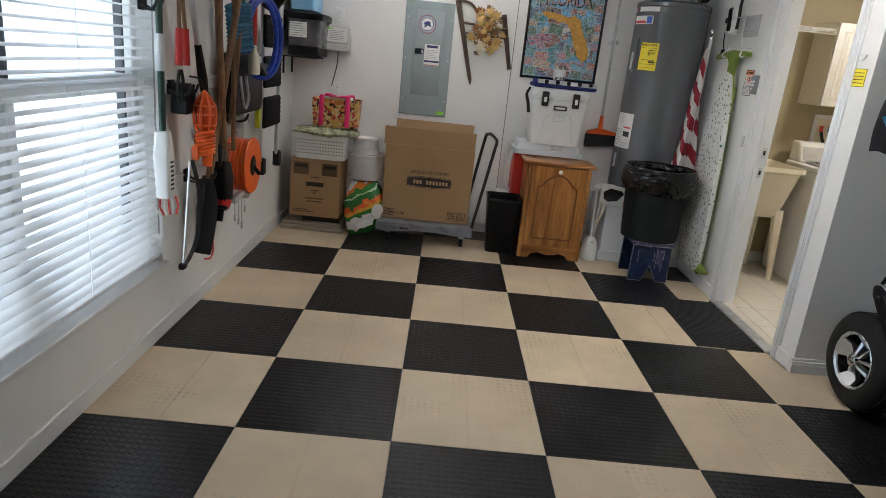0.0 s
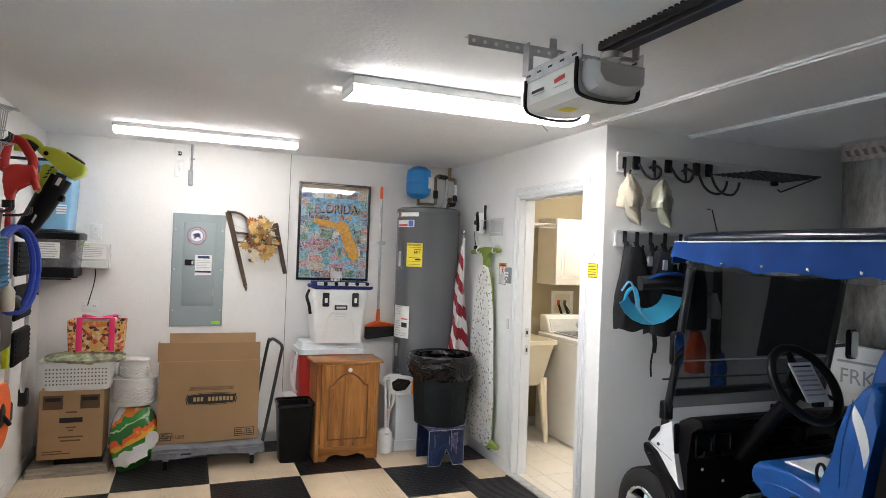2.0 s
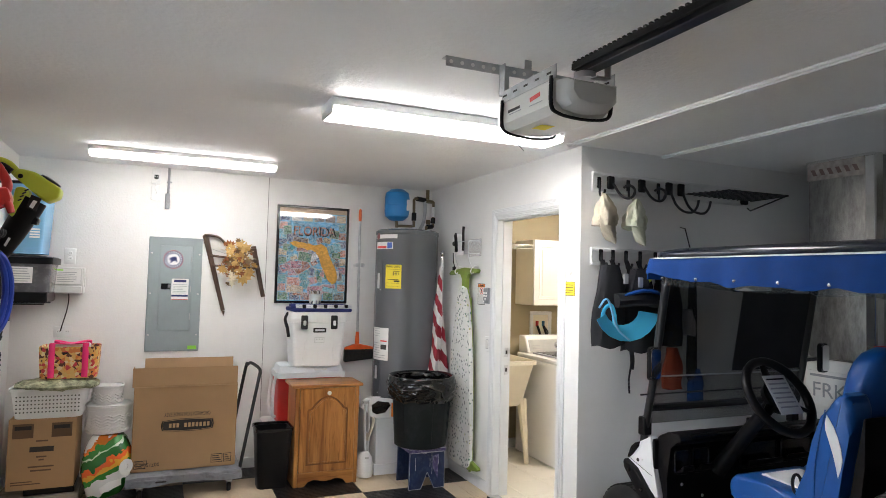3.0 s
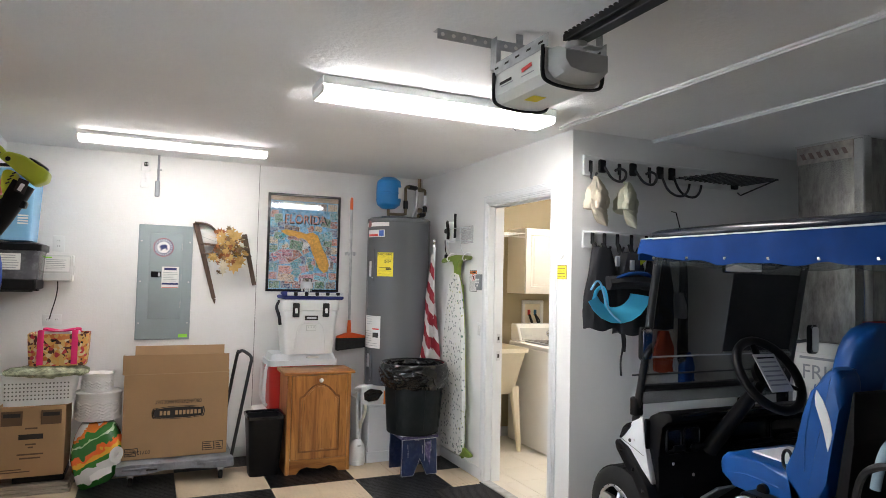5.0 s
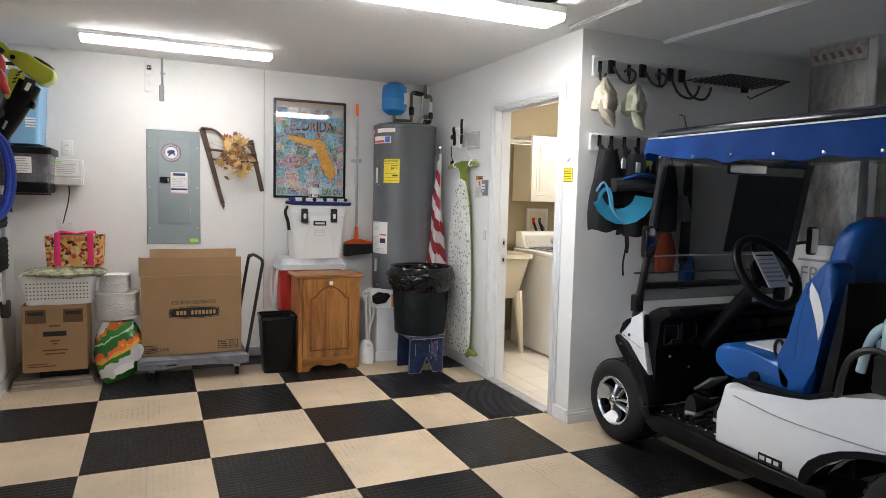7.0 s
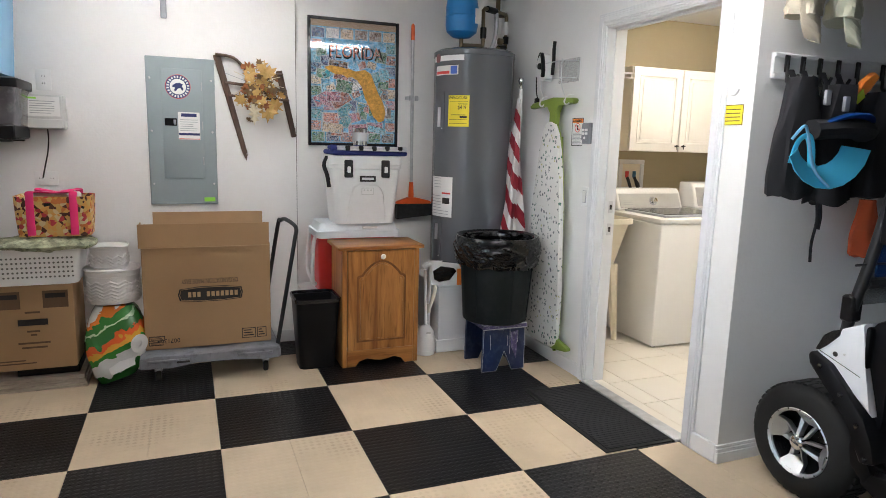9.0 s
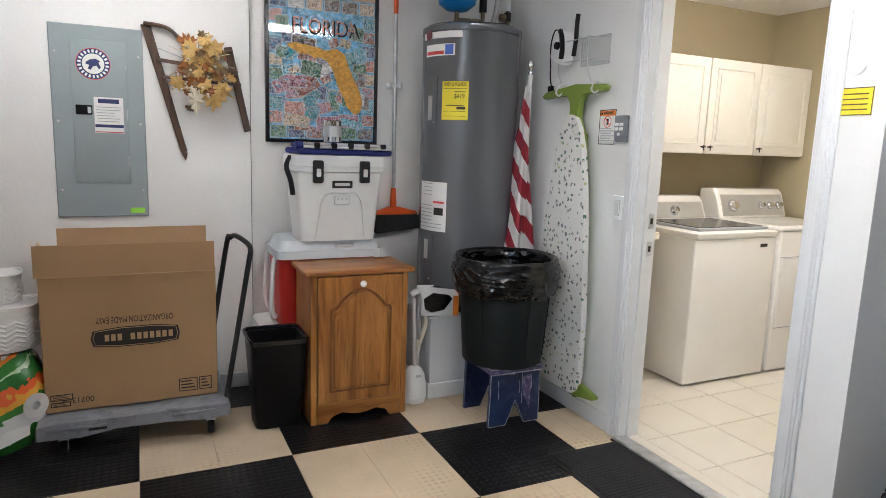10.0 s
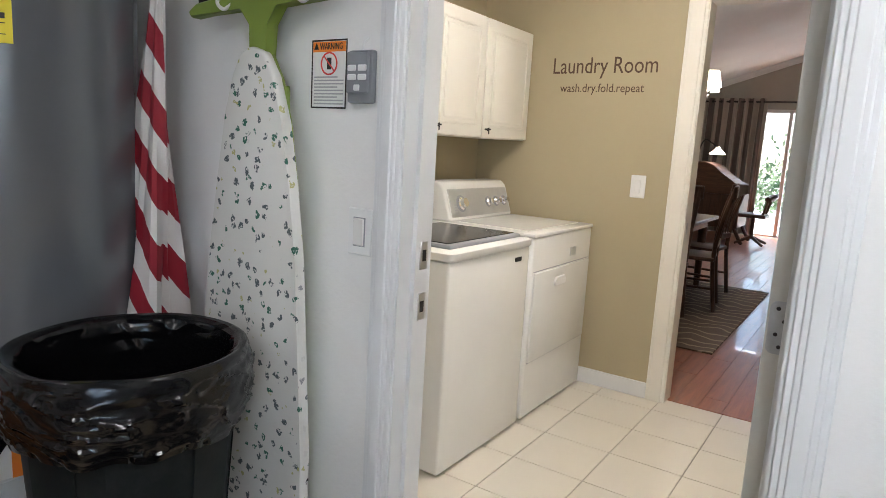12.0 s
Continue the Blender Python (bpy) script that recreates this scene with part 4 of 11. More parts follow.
for k in range(62):
    cx, cz = rng.gauss(0.335, 0.055), rng.gauss(1.69, 0.07)
    bm = bm_new()
    add_leaf(bm, (cx, YN - 0.06 - rng.uniform(0, 0.06), cz), rng.uniform(0.05, 0.105), rng.choice(["oak", "maple", "maple"]))
    part("leaf", bm, rng.choice([gold_leaf, gold_leaf, rust_leaf, rust_leaf, dark_leaf]), dc, smooth=False)
bm = bm_new()
add_leaf(bm, (0.31, YN - 0.10, 1.545), 0.15, "oak")
part("leaf", bm, cream_leaf, dc, smooth=False)
for cx, cz, s in ((0.40, 1.56, 0.15), (0.44, 1.60, 0.13), (0.29, 1.79, 0.13), (0.40, 1.80, 0.14)):
    bm = bm_new()
    add_leaf(bm, (cx, YN - 0.09, cz), s, "maple")
    part("leaf", bm, gold_leaf, dc, smooth=False)
for k in range(16):
    a = rng.uniform(0, 2 * math.pi)
    L_ = rng.uniform(0.09, 0.19)
    p0 = Vector((0.335, YN - 0.06, 1.69))
    p1 = p0 + Vector((math.cos(a) * L_, -rng.uniform(0.0, 0.06), math.sin(a) * L_ * 0.9))
    part("twig", tube(smooth_pts([tuple(p0), tuple((p0 + p1) / 2 + Vector((0.0, -0.02, 0.02))), tuple(p1)]), 0.0018, 4), cream_leaf if k % 2 else dark_leaf, dc)
part("tip", prism([(0.243, 1.293), (0.273, 1.286), (0.264, 1.245)], "y", YN - 0.022, YN - 0.004, 0.002), bar_wood, dc)
for k in range(26):
    cx, cz = rng.gauss(0.35, 0.07), rng.gauss(1.66, 0.07)
    part("berry", lathe([(0.001, -0.008), (0.007, -0.004), (0.0085, 0), (0.007, 0.004), (0.001, 0.008)], (cx, YN - 0.11 - rng.uniform(0, 0.03), cz), 8), rng.choice([rust_leaf, cream_leaf, dark_wood]), dc)

# framed poster map
fx0, fx1, fz0, fz1 = 0.668, 1.295, 1.355, 2.195
pf = thing("framed_poster", ((fx0 + fx1) / 2, YN2, fz0), "colourful Florida map poster in a thin black frame on the wall", "poster")
bm = bm_new()
for a in ((fx0, fx0 + 0.02, fz0, fz1), (fx1 - 0.02, fx1, fz0, fz1), (fx0 + 0.02, fx1 - 0.02, fz0, fz0 + 0.02), (fx0 + 0.02, fx1 - 0.02, fz1 - 0.02, fz1)):
    add_box(bm, a[0], a[1], YN2 - 0.03, YN2, a[2], a[3], 0.003)
part("frame", bm, black_gloss, pf)
sea = paint("poster_sea", (0.08, 0.28, 0.46), 0.35, var=0.75, scale=34, bump=0.0, dirt=(0.55, 0.66, 0.70), dirt_amt=0.85)
part("print", box(fx0 + 0.02, fx1 - 0.02, YN2 - 0.016, YN2, fz0 + 0.02, fz1 - 0.02), sea, pf, "blue printed sea and coast")
kraft = paint("poster_kraft", (0.34, 0.25, 0.17), 0.6, bump=0.0)
part("border_strip", box(fx0 + 0.02, fx1 - 0.02, YN2 - 0.0168, YN2 - 0.016, fz1 - 0.06, fz1 - 0.02), kraft, pf, "tan strip along the top")
def photo_mat(name, col):
    """Small busy printed picture: its main colour broken by sky, dark and pale shapes."""
    m, nt, b = start_mat(name)
    co = coords(nt)
    c = mix_rgb(nt, ramp(nt, tex_noise(nt, co, 34, 5, 0.65, 1.5), 0.42, 0.58), col, [min(1, v * 0.5 + 0.30) for v in col])
    c = mix_rgb(nt, ramp(nt, tex_noise(nt, stretched(nt, co, 1.7, 1, 1.1), 46, 5, 0.65, 2.0), 0.50, 0.57), c, [v * 0.12 + 0.006 for v in col])
    c = mix_rgb(nt, ramp(nt, tex_noise(nt, stretched(nt, co, 0.8, 1, 2.2), 30, 5, 0.6, 1.0), 0.58, 0.64), c, (0.07, 0.27, 0.44))
    c = mix_rgb(nt, ramp(nt, tex_noise(nt, stretched(nt, co, 1.1, 1, 0.9), 70, 3, 0.6, 1.0), 0.62, 0.68), c, (0.72, 0.70, 0.64))
    nt.links.new(c, b.inputs["Base Color"])
    b.inputs["Roughness"].default_value = 0.45
    return m


print_cols = [photo_mat("print_%s" % n, c) for n, c in (
    ("coral", (0.62, 0.20, 0.12)), ("pink", (0.48, 0.16, 0.22)), ("green", (0.07, 0.22, 0.10)), ("sand", (0.62, 0.46, 0.28)),
    ("white", (0.68, 0.68, 0.66)), ("teal", (0.04, 0.32, 0.38)), ("navy", (0.03, 0.06, 0.20)), ("rust", (0.36, 0.10, 0.05)), ("brown", (0.16, 0.09, 0.06)), ("aqua", (0.15, 0.50, 0.66)))]
photo_edge = paint("photo_edge", (0.44, 0.47, 0.47), 0.45, var=0.2, scale=40, bump=0.0)
gold_print = paint("print_gold", (0.66, 0.34, 0.05), 0.45, var=0.3, scale=50, bump=0.0, dirt=(0.25, 0.10, 0.02), dirt_amt=0.9)
rng = random.Random(21)
W_, H_ = fx1 - fx0 - 0.04, fz1 - fz0 - 0.085
ox, oz = fx0 + 0.02, fz0 + 0.022
yy = YN2 - 0.0170
def photo(u, v, w, hgt, rot, mats):
    global yy
    yy -= 0.00012
    c = Vector((ox + u * W_, 0, oz + v * H_))
    for s, m, nm, d in ((1.0, photo_edge, "photo_border", 0.0), (0.93, mats, "photo", 0.0001)):
        pts = []
        for a, b_ in ((-1, -1), (1, -1), (1, 1), (-1, 1)):
            x, z = a * w / 2 * s * W_, b_ * hgt / 2 * s * H_
            pts.append((c.x + x * math.cos(rot) - z * math.sin(rot), c.z + x * math.sin(rot) + z * math.cos(rot)))
        part(nm, prism(pts, "y", yy - d - 0.00008, yy - d), m, pf)
for k in range(6):
    for v in (0.05, 0.95):
        photo((k + 0.5) / 6, v, 0.15, 0.085, 0, rng.choice(print_cols))
for k in range(1, 9):
    for u in (0.06, 0.94):
        photo(u, 0.05 + k * 0.1, 0.12, 0.085, 0, rng.choice(print_cols))
for u, v, w, hgt, r in ((0.20, 0.47, 0.16, 0.10, 0.2), (0.36, 0.50, 0.13, 0.15, 0.1), (0.25, 0.34, 0.22, 0.11, 0.06), (0.43, 0.34, 0.2, 0.1, -0.15), (0.30, 0.20, 0.34, 0.13, 0.0), (0.60, 0.29, 0.13, 0.15, -0.15),
                        (0.55, 0.12, 0.24, 0.1, 0.1), (0.75, 0.14, 0.2, 0.1, 0.0), (0.48, 0.22, 0.2, 0.08, 0.3), (0.85, 0.45, 0.12, 0.12, 0.1), (0.14, 0.60, 0.16, 0.08, -0.1), (0.86, 0.62, 0.12, 0.1, 0.0), (0.2, 0.72, 0.18, 0.09, 0.15),
                        (0.52, 0.44, 0.1, 0.07, 0.5), (0.45, 0.58, 0.12, 0.06, -0.5), (0.12, 0.80, 0.12, 0.1, 0.1), (0.82, 0.77, 0.14, 0.1, -0.1), (0.3, 0.1, 0.15, 0.08, 0.0), (0.9, 0.28, 0.1, 0.1, 0.0)):
    photo(u, v, w, hgt, r, rng.choice(print_cols[:4] + print_cols[5:]))
rng = random.Random(5)
for k in range(30):
    photo(rng.uniform(0.12, 0.88), rng.uniform(0.10, 0.72), rng.uniform(0.08, 0.24), rng.uniform(0.05, 0.12), rng.uniform(-0.6, 0.6), rng.choice(print_cols))
land = [(0.15, 0.655), (0.22, 0.675), (0.34, 0.665), (0.52, 0.635), (0.62, 0.655), (0.70, 0.62), (0.74, 0.54), (0.79, 0.45), (0.85, 0.37), (0.88, 0.28), (0.86, 0.21), (0.80, 0.19), (0.73, 0.24), (0.68, 0.33), (0.63, 0.40), (0.59, 0.50), (0.54, 0.555), (0.47, 0.585), (0.42, 0.575), (0.36, 0.60), (0.28, 0.60), (0.20, 0.63)]
yy -= 0.0004
part("map_land", prism([(ox + u * W_, oz + v * H_) for u, v in land], "y", yy - 0.0002, yy), gold_print, pf, "golden peninsula map")
letters("title", "FLORIDA", 0.105, facing_south(ox + 0.51 * W_, yy - 0.002, oz + 0.795 * H_), print_cols[0], pf, 0.35)
letters("title_shadow", "FLORIDA", 0.118, facing_south(ox + 0.522 * W_, yy - 0.0005, oz + 0.785 * H_), ink_black, pf, 0.375)
pane_m = glass("poster_glass", (1, 1, 1), 0.02)
pg = part("pane", box(fx0 + 0.02, fx1 - 0.02, YN2 - 0.025, YN2 - 0.0225, fz0 + 0.02, fz1 - 0.02), pane_m, pf, "clear glazing")
pg.visible_shadow = False

# ---- boxes, basket and bag on a low stack of boards ----
bst = thing("board_stack", (-0.91, 3.05, 0.0), "low stack of weathered laminate boards on the floor", "boards")
for k, (a, c) in enumerate(((-1.165, 2.835), (-1.16, 2.845), (-1.155, 2.855))):
    part("board", box(a, -0.655 - 0.008 * k, c, 3.25, 0.022 * k, 0.022 * k + 0.021, 0.003), grey_board, bst)
solid("crate_base", box(-1.0, -0.70, 2.90, 3.2, 0.067, 0.118, 0.004), black_plastic, "low dark plastic tray under the box", "tray")
gx0, gx1, gy0, gy1, gz0, gz1 = -1.095, -0.70, 2.85, 3.22, 0.119, 0.585
gb = thing("cardboard_box", ((gx0 + gx1) / 2, (gy0 + gy1) / 2, gz0), "closed brown cardboard case with printed front below a basket", "box")
part("body", box(gx0, gx1, gy0, gy1, gz0, gz1, 0.006, 2), cardboard, gb)
for x in (gx0 + 0.025, gx1 - 0.145):
    b_ = part("print_block", box(x, x + 0.12, gy0 - 0.0012, gy0 - 0.0004, gz1 - 0.125, gz1 - 0.03), ink_brown, gb)
    part("print_block_dark", box(x + 0.012, x + 0.108, gy0 - 0.002, gy0 - 0.0012, gz1 - 0.07, gz1 - 0.045), ink_black, b_)
print_blocks("print_mark", 1, 0.034, 0.14, facing_south((gx0 + gx1) / 2, gy0 - 0.001, gz0 + 0.265), ink_black, gb, 0.0)
for k, (w, z) in enumerate(((0.07, 0.32), (0.06, 0.215), (0.03, 0.195), (0.15, 0.15), (0.12, 0.125))):
    part("print_line", box((gx0 + gx1) / 2 - w / 2, (gx0 + gx1) / 2 + w / 2, gy0 - 0.001, gy0 - 0.0004, gz0 + z - 0.005, gz0 + z + 0.005), ink_brown, gb)
for k in range(2):
    part("print_line", box(gx0 + 0.03, gx0 + 0.2 - k * 0.05, gy0 - 0.001, gy0 - 0.0004, gz0 + 0.035 + k * 0.016, gz0 + 0.042 + k * 0.016), ink_brown, gb)

# perforated white laundry basket
bz0, bz1 = 0.587, 0.79
bk = thing("plastic_basket", (-0.875, 3.02, bz0), "white perforated plastic basket on the cardboard case", "basket")
def basket_ring(z, inset, t=0.0):
    return [(x, y, z) for x, y in rounded(-1.10 + inset + t, -0.645 - inset - t, 2.82 + inset + t, 3.21 - inset - t, 0.05, 4)]
bm = bm_new()
ring_loft(bm, [basket_ring(bz0, 0.03), basket_ring(bz1 - 0.02, 0.004), basket_ring(bz1 - 0.02, 0.004, -0.006), basket_ring(bz1, 0.0, -0.008), basket_ring(bz1, 0.008), basket_ring(bz0 + 0.01, 0.036)])
part("tub", bm, white_plastic, bk)
hole = paint("basket_hole", (0.16, 0.155, 0.15), 0.8, bump=0.0)
hole_me = None
for r in range(5):
    for c in range(18):
        zz = bz0 + 0.045 + r * 0.026
        yy2 = 2.82 + 0.03 - 0.026 * (zz - bz0) / 0.185 - 0.001
        x = -1.055 + c * 0.0213
        if hole_me is None:
            hole_me = mesh_of("hole", lathe([(0.0055, 0), (0.0055, -0.0016)], (0, 0, 0), 8, "y"), hole)
        hob = new("hole", hole_me)
        hob.parent = bk
        hob.location = Vector((x, yy2, zz)) - base_of[bk]
cloth_mix = paint("towel_mix", (0.34, 0.36, 0.24), 0.9, var=0.7, scale=18, bump=0.6, fine=120, dirt=(0.012, 0.014, 0.01), dirt_amt=1.0)
bm = bm_new()
rings = []
for k in range(13):
    u = k / 12
    ring = []
    for a in range(14):
        an = 2 * math.pi * a / 14
        x = -1.08 + u * 0.50
        rad = 0.02 + 0.035 * math.sin(math.pi * min(1, max(0, u))) ** 0.5
        ring.append((x, 2.93 + rad * 3.0 * math.cos(an), bz1 + 0.012 + rad * 0.75 * math.sin(an) + 0.02 * noise.noise(Vector((x * 12, a, 0)))))
    rings.append(ring)
ring_loft(bm, rings)
solid("folded_blanket", bm, cloth_mix, "black, cream and green patterned cloth heaped over the basket", "blanket")

# patterned tote bag
bag_m = bpy.data.materials.new("tote_print")
bag_m.use_nodes = True
nt = bag_m.node_tree
bb = nt.nodes["Principled BSDF"]
co = coords(nt)
vor = nt.nodes.new("ShaderNodeTexVoronoi")
vor.inputs["Scale"].default_value = 48
nt.links.new(co, vor.inputs["Vector"])
cr = nt.nodes.new("ShaderNodeValToRGB")
cr.color_ramp.interpolation = "CONSTANT"
for pos, c in ((0.0, (0.72, 0.38, 0.10)), (0.25, (0.68, 0.44, 0.14)), (0.5, (0.62, 0.20, 0.05)), (0.62, (0.74, 0.60, 0.34)), (0.75, (0.10, 0.03, 0.015)), (0.90, (0.55, 0.05, 0.06))):
    el = cr.color_ramp.elements.new(pos)
    el.color = (*c, 1)
sepc = nt.nodes.new("ShaderNodeSeparateColor")
nt.links.new(vor.outputs["Color"], sepc.inputs[0])
nt.links.new(sepc.outputs[0], cr.inputs[0])
nt.links.new(cr.outputs[0], bb.inputs["Base Color"])
bb.inputs["Roughness"].default_value = 0.6
tx0, tx1, tz0, tz1 = -0.94, -0.60, 0.845, 1.06
tb = thing("tote_bag", (-0.77, 2.98, tz0), "orange patterned lunch tote with hot pink straps on the basket", "bag")
bm = bm_new()
def tote_ring(z, g):
    return [(x, y, z) for x, y in rounded(tx0 - g, tx1 + g, 2.86 - g, 3.08 + g, 0.04, 3)]
ring_loft(bm, [tote_ring(tz0, 0), tote_ring(tz0 + 0.1, 0.008), tote_ring(tz1, 0.012), tote_ring(tz1, 0.004), tote_ring(tz1 - 0.05, -0.006)])
part("body", bm, bag_m, tb)
for y in (2.849, 3.091):
    pts = smooth_pts([(tx0 + 0.07, y, tz0 + 0.01), (tx0 + 0.07, y, tz1), (tx0 + 0.08, y + 0.03 if y < 3 else y - 0.03, tz1 + 0.022), (-0.77, y + 0.09 if y < 3 else y - 0.09, tz1 + 0.012), (tx1 - 0.08, y + 0.03 if y < 3 else y - 0.03, tz1 + 0.022), (tx1 - 0.07, y, tz1), (tx1 - 0.07, y, tz0 + 0.01)], 5)
    part("strap", tube(pts, 0.019, 8, flat=0.25), pink_web, tb, "hot pink webbing strap")
part("contents", box(tx0 + 0.05, tx1 - 0.05, 2.92, 3.02, tz1 - 0.05, tz1 + 0.015, 0.01), aluminium, tb, "grey folded contents")

# two round quilted storage cases and paper towels
def quilted_case(x, y, z0, r, hgt, label):
    t = thing("quilted_case", (x, y, z0), label, "storage case", "quilted round cases")
    prof = [(r * 0.97, 0)] + [(r * (1 + 0.012 * math.sin(k * 2.1)), hgt * (0.05 + 0.75 * k / 6)) for k in range(7)]
    part("body", lathe(prof, (x, y, z0), 28), quilt_white, t)
    part("lid", lathe([(r * 1.01, hgt * 0.80), (r * 1.02, hgt * 0.93), (r * 0.95, hgt * 0.985), (r * 0.5, hgt), (0.002, hgt)], (x, y, z0), 28), quilt_white, t)
    part("zip", lathe([(r * 1.022, hgt * 0.79), (r * 1.028, hgt * 0.795), (r * 1.022, hgt * 0.80)], (x, y, z0), 28), quilt_white, t)
    n = int(hgt / 0.024)
    for k in range(1, n - 1):
        pts = []
        for i in range(144):
            a = 2 * math.pi * i / 144
            zig = abs((i / 6.0) % 2 - 1) - 0.5
            pts.append((x + r * 1.008 * math.cos(a), y + r * 1.008 * math.sin(a), z0 + hgt * 0.78 * (k + 0.3) / n + 0.017 * zig + 0.003 * math.sin(a * 3 + k)))
        part("quilted_welt", tube(pts, 0.0062, 6, True), quilt_white, t)
    part("rim_piping", tube([(x + r * 1.03 * math.cos(a), y + r * 1.03 * math.sin(a), z0 + hgt * 0.97 + 0.004 * math.sin(3 * a)) for a in [2 * math.pi * i / 48 for i in range(48)]], 0.005, 6, True), quilt_white, t)
    return t
quilted_case(-0.515, 2.98, 0.455, 0.142, 0.195, "white quilted round dish storage case")
quilted_case(-0.527, 2.98, 0.652, 0.098, 0.125, "small white quilted round storage case")
wrap, nt, bb = start_mat("towel_wrap")
co = coords(nt)
sw_ = nt.nodes.new("ShaderNodeVectorMath")
sw_.operation = "DOT_PRODUCT"
sw_.inputs[1].default_value = (-0.5, 0.0, 0.87)
nt.links.new(co, sw_.inputs[0])
wob_ = nt.nodes.new("ShaderNodeMath")
wob_.operation = "MULTIPLY_ADD"
wob_.inputs[1].default_value = 0.17
nt.links.new(tex_noise(nt, co, 9, 3, 0.5, 0.6), wob_.inputs[0])
nt.links.new(sw_.outputs["Value"], wob_.inputs[2])
cr = nt.nodes.new("ShaderNodeValToRGB")
cr.color_ramp.interpolation = "CONSTANT"
for pos, c in ((0.06, (0.03, 0.17, 0.03)), (0.155, (0.74, 0.75, 0.73)), (0.235, (0.05, 0.24, 0.04)), (0.275, (0.70, 0.36, 0.04)), (0.305, (0.74, 0.14, 0.03)), (0.335, (0.03, 0.15, 0.03)), (0.395, (0.42, 0.60, 0.36)), (0.415, (0.04, 0.20, 0.04)), (0.455, (0.72, 0.22, 0.04)), (0.475, (0.72, 0.73, 0.71))):
    cr.color_ramp.elements.new(pos).color = (*c, 1)
cr.color_ramp.elements[0].color = (0.70, 0.71, 0.69, 1)
nt.links.new(wob_.outputs[0], cr.inputs[0])
nt.links.new(cr.outputs[0], bb.inputs["Base Color"])
bb.inputs["Roughness"].default_value = 0.2
add_bump(nt, bb, tex_noise(nt, co, 16, 5), 0.5, 0.01)
pt = thing("paper_towel_pack", (-0.49, 2.88, 0.0), "green and white plastic-wrapped paper towel pack leaning on the wall", "paper towels")
bm = bm_new()
rings = []
for k in range(12):
    u = k / 11
    cz = 0.03 + 0.41 * u
    g = (math.sin(math.pi * (0.08 + 0.84 * u))) ** 0.35
    rings.append([(-0.50 + (x * 0.158 + 0.012 * noise.noise(Vector((x * 3, y * 3, u * 6)))) * g - 0.01 * u, 2.88 + y * 0.115 * g + 0.12 * u * 0.5, cz + 0.03 * x * (1 - u)) for x, y in [(math.copysign(abs(math.cos(a)) ** 0.6, math.cos(a)), math.copysign(abs(math.sin(a)) ** 0.6, math.sin(a))) for a in [2 * math.pi * i / 24 for i in range(24)]]])
ring_loft(bm, rings)
part("wrapper", bm, wrap, pt)
part("print_mark", moved(prism([(-0.07, -0.02), (0.06, -0.026), (0.075, 0.012), (0.0, 0.03), (-0.065, 0.02)], "z", -0.001, 0.001), Matrix.Translation((-0.47, 2.755, 0.125)) @ pose(0, 0, 0, 84, 0, 6) @ pose(0, 0, 0, 0, 0, 24)), paper_white, pt, "white printed mark")
part("roll_end", moved(lathe([(0.052, 0), (0.054, 0.006), (0.03, 0.008), (0.018, 0.006), (0.018, 0.0)], (0, 0, 0), 20), Matrix.Translation((-0.385, 2.80, 0.235)) @ pose(0, 0, 0, 90, 0, 40)), quilt_white, pt, "white roll end under film")

# tall carton on a flat trolley
hx0, hx1, hz0, hz1 = -0.355, 0.345, 0.175, 0.905
cb = thing("cardboard_box", (-0.005, 2.97, hz0), "large brown carton, printed upside down, standing on a trolley", "box")
part("body", box(hx0, hx1, 2.835, 3.05, hz0, hz1 - 0.12, 0.004), cardboard, cb)
part("front_flap", moved(box(hx0 - 0.012, hx1 - 0.004, 2.829, 2.834, hz1 - 0.135, hz1, 0.001), Matrix.Translation((0, 0, 0))), cardboard, cb)
part("back_flap", box(hx0 + 0.06, hx1 - 0.02, 3.03, 3.036, hz1 - 0.2, hz1 + 0.045, 0.001), cardboard_pale, cb, "paler inner flap")
part("side_flap", moved(box(-0.003, 0.002, 2.85, 3.02, -0.12, 0.11, 0.001), Matrix.Translation((hx0 + 0.004, 0, hz1 - 0.12)) @ pose(0, 0, 0, 0, -6, 0)), cardboard, cb)
part("crease", box(hx0, hx1, 2.8275, 2.829, hz1 - 0.137, hz1 - 0.133), cardboard_pale, cb)
fy = 2.8345
lz = 0.49
hexa = [(-0.163, lz - 0.034), (-0.172, lz), (-0.163, lz + 0.034), (-0.06, lz + 0.046), (0.08, lz + 0.046), (0.178, lz + 0.034), (0.185, lz), (0.178, lz - 0.034), (0.08, lz - 0.044), (-0.06, lz - 0.044)]
pl = part("print_plate", prism(hexa, "y", fy - 0.0012, fy - 0.0004), ink_black, cb, "black hexagonal print")
print_blocks("print_mark", 7, 0.030, 0.18, facing_south(0.066, fy - 0.002, lz, 180), cardboard_pale, pl, 0.30)
print_blocks("print_mark", 3, 0.030, 0.075, facing_south(-0.088, fy - 0.002, lz, 180), cardboard_pale, pl, 0.30)
part("print_rim", tube([(x, fy - 0.0012, z) for x, z in [(0.0065 + (a - 0.0065) * 0.95, lz + (c - lz) * 0.88) for a, c in hexa]], 0.0016, 4, True), cardboard_pale, pl)
letters("print_word", "ORGANIZATION MADE EASY", 0.040, facing_south(0.005, fy - 0.0008, lz + 0.080, 180), ink_black, cb, 0.31)
letters("print_word", "0071304", 0.036, facing_south(-0.23, fy - 0.0008, 0.225, 180), ink_black, cb, 0.12)
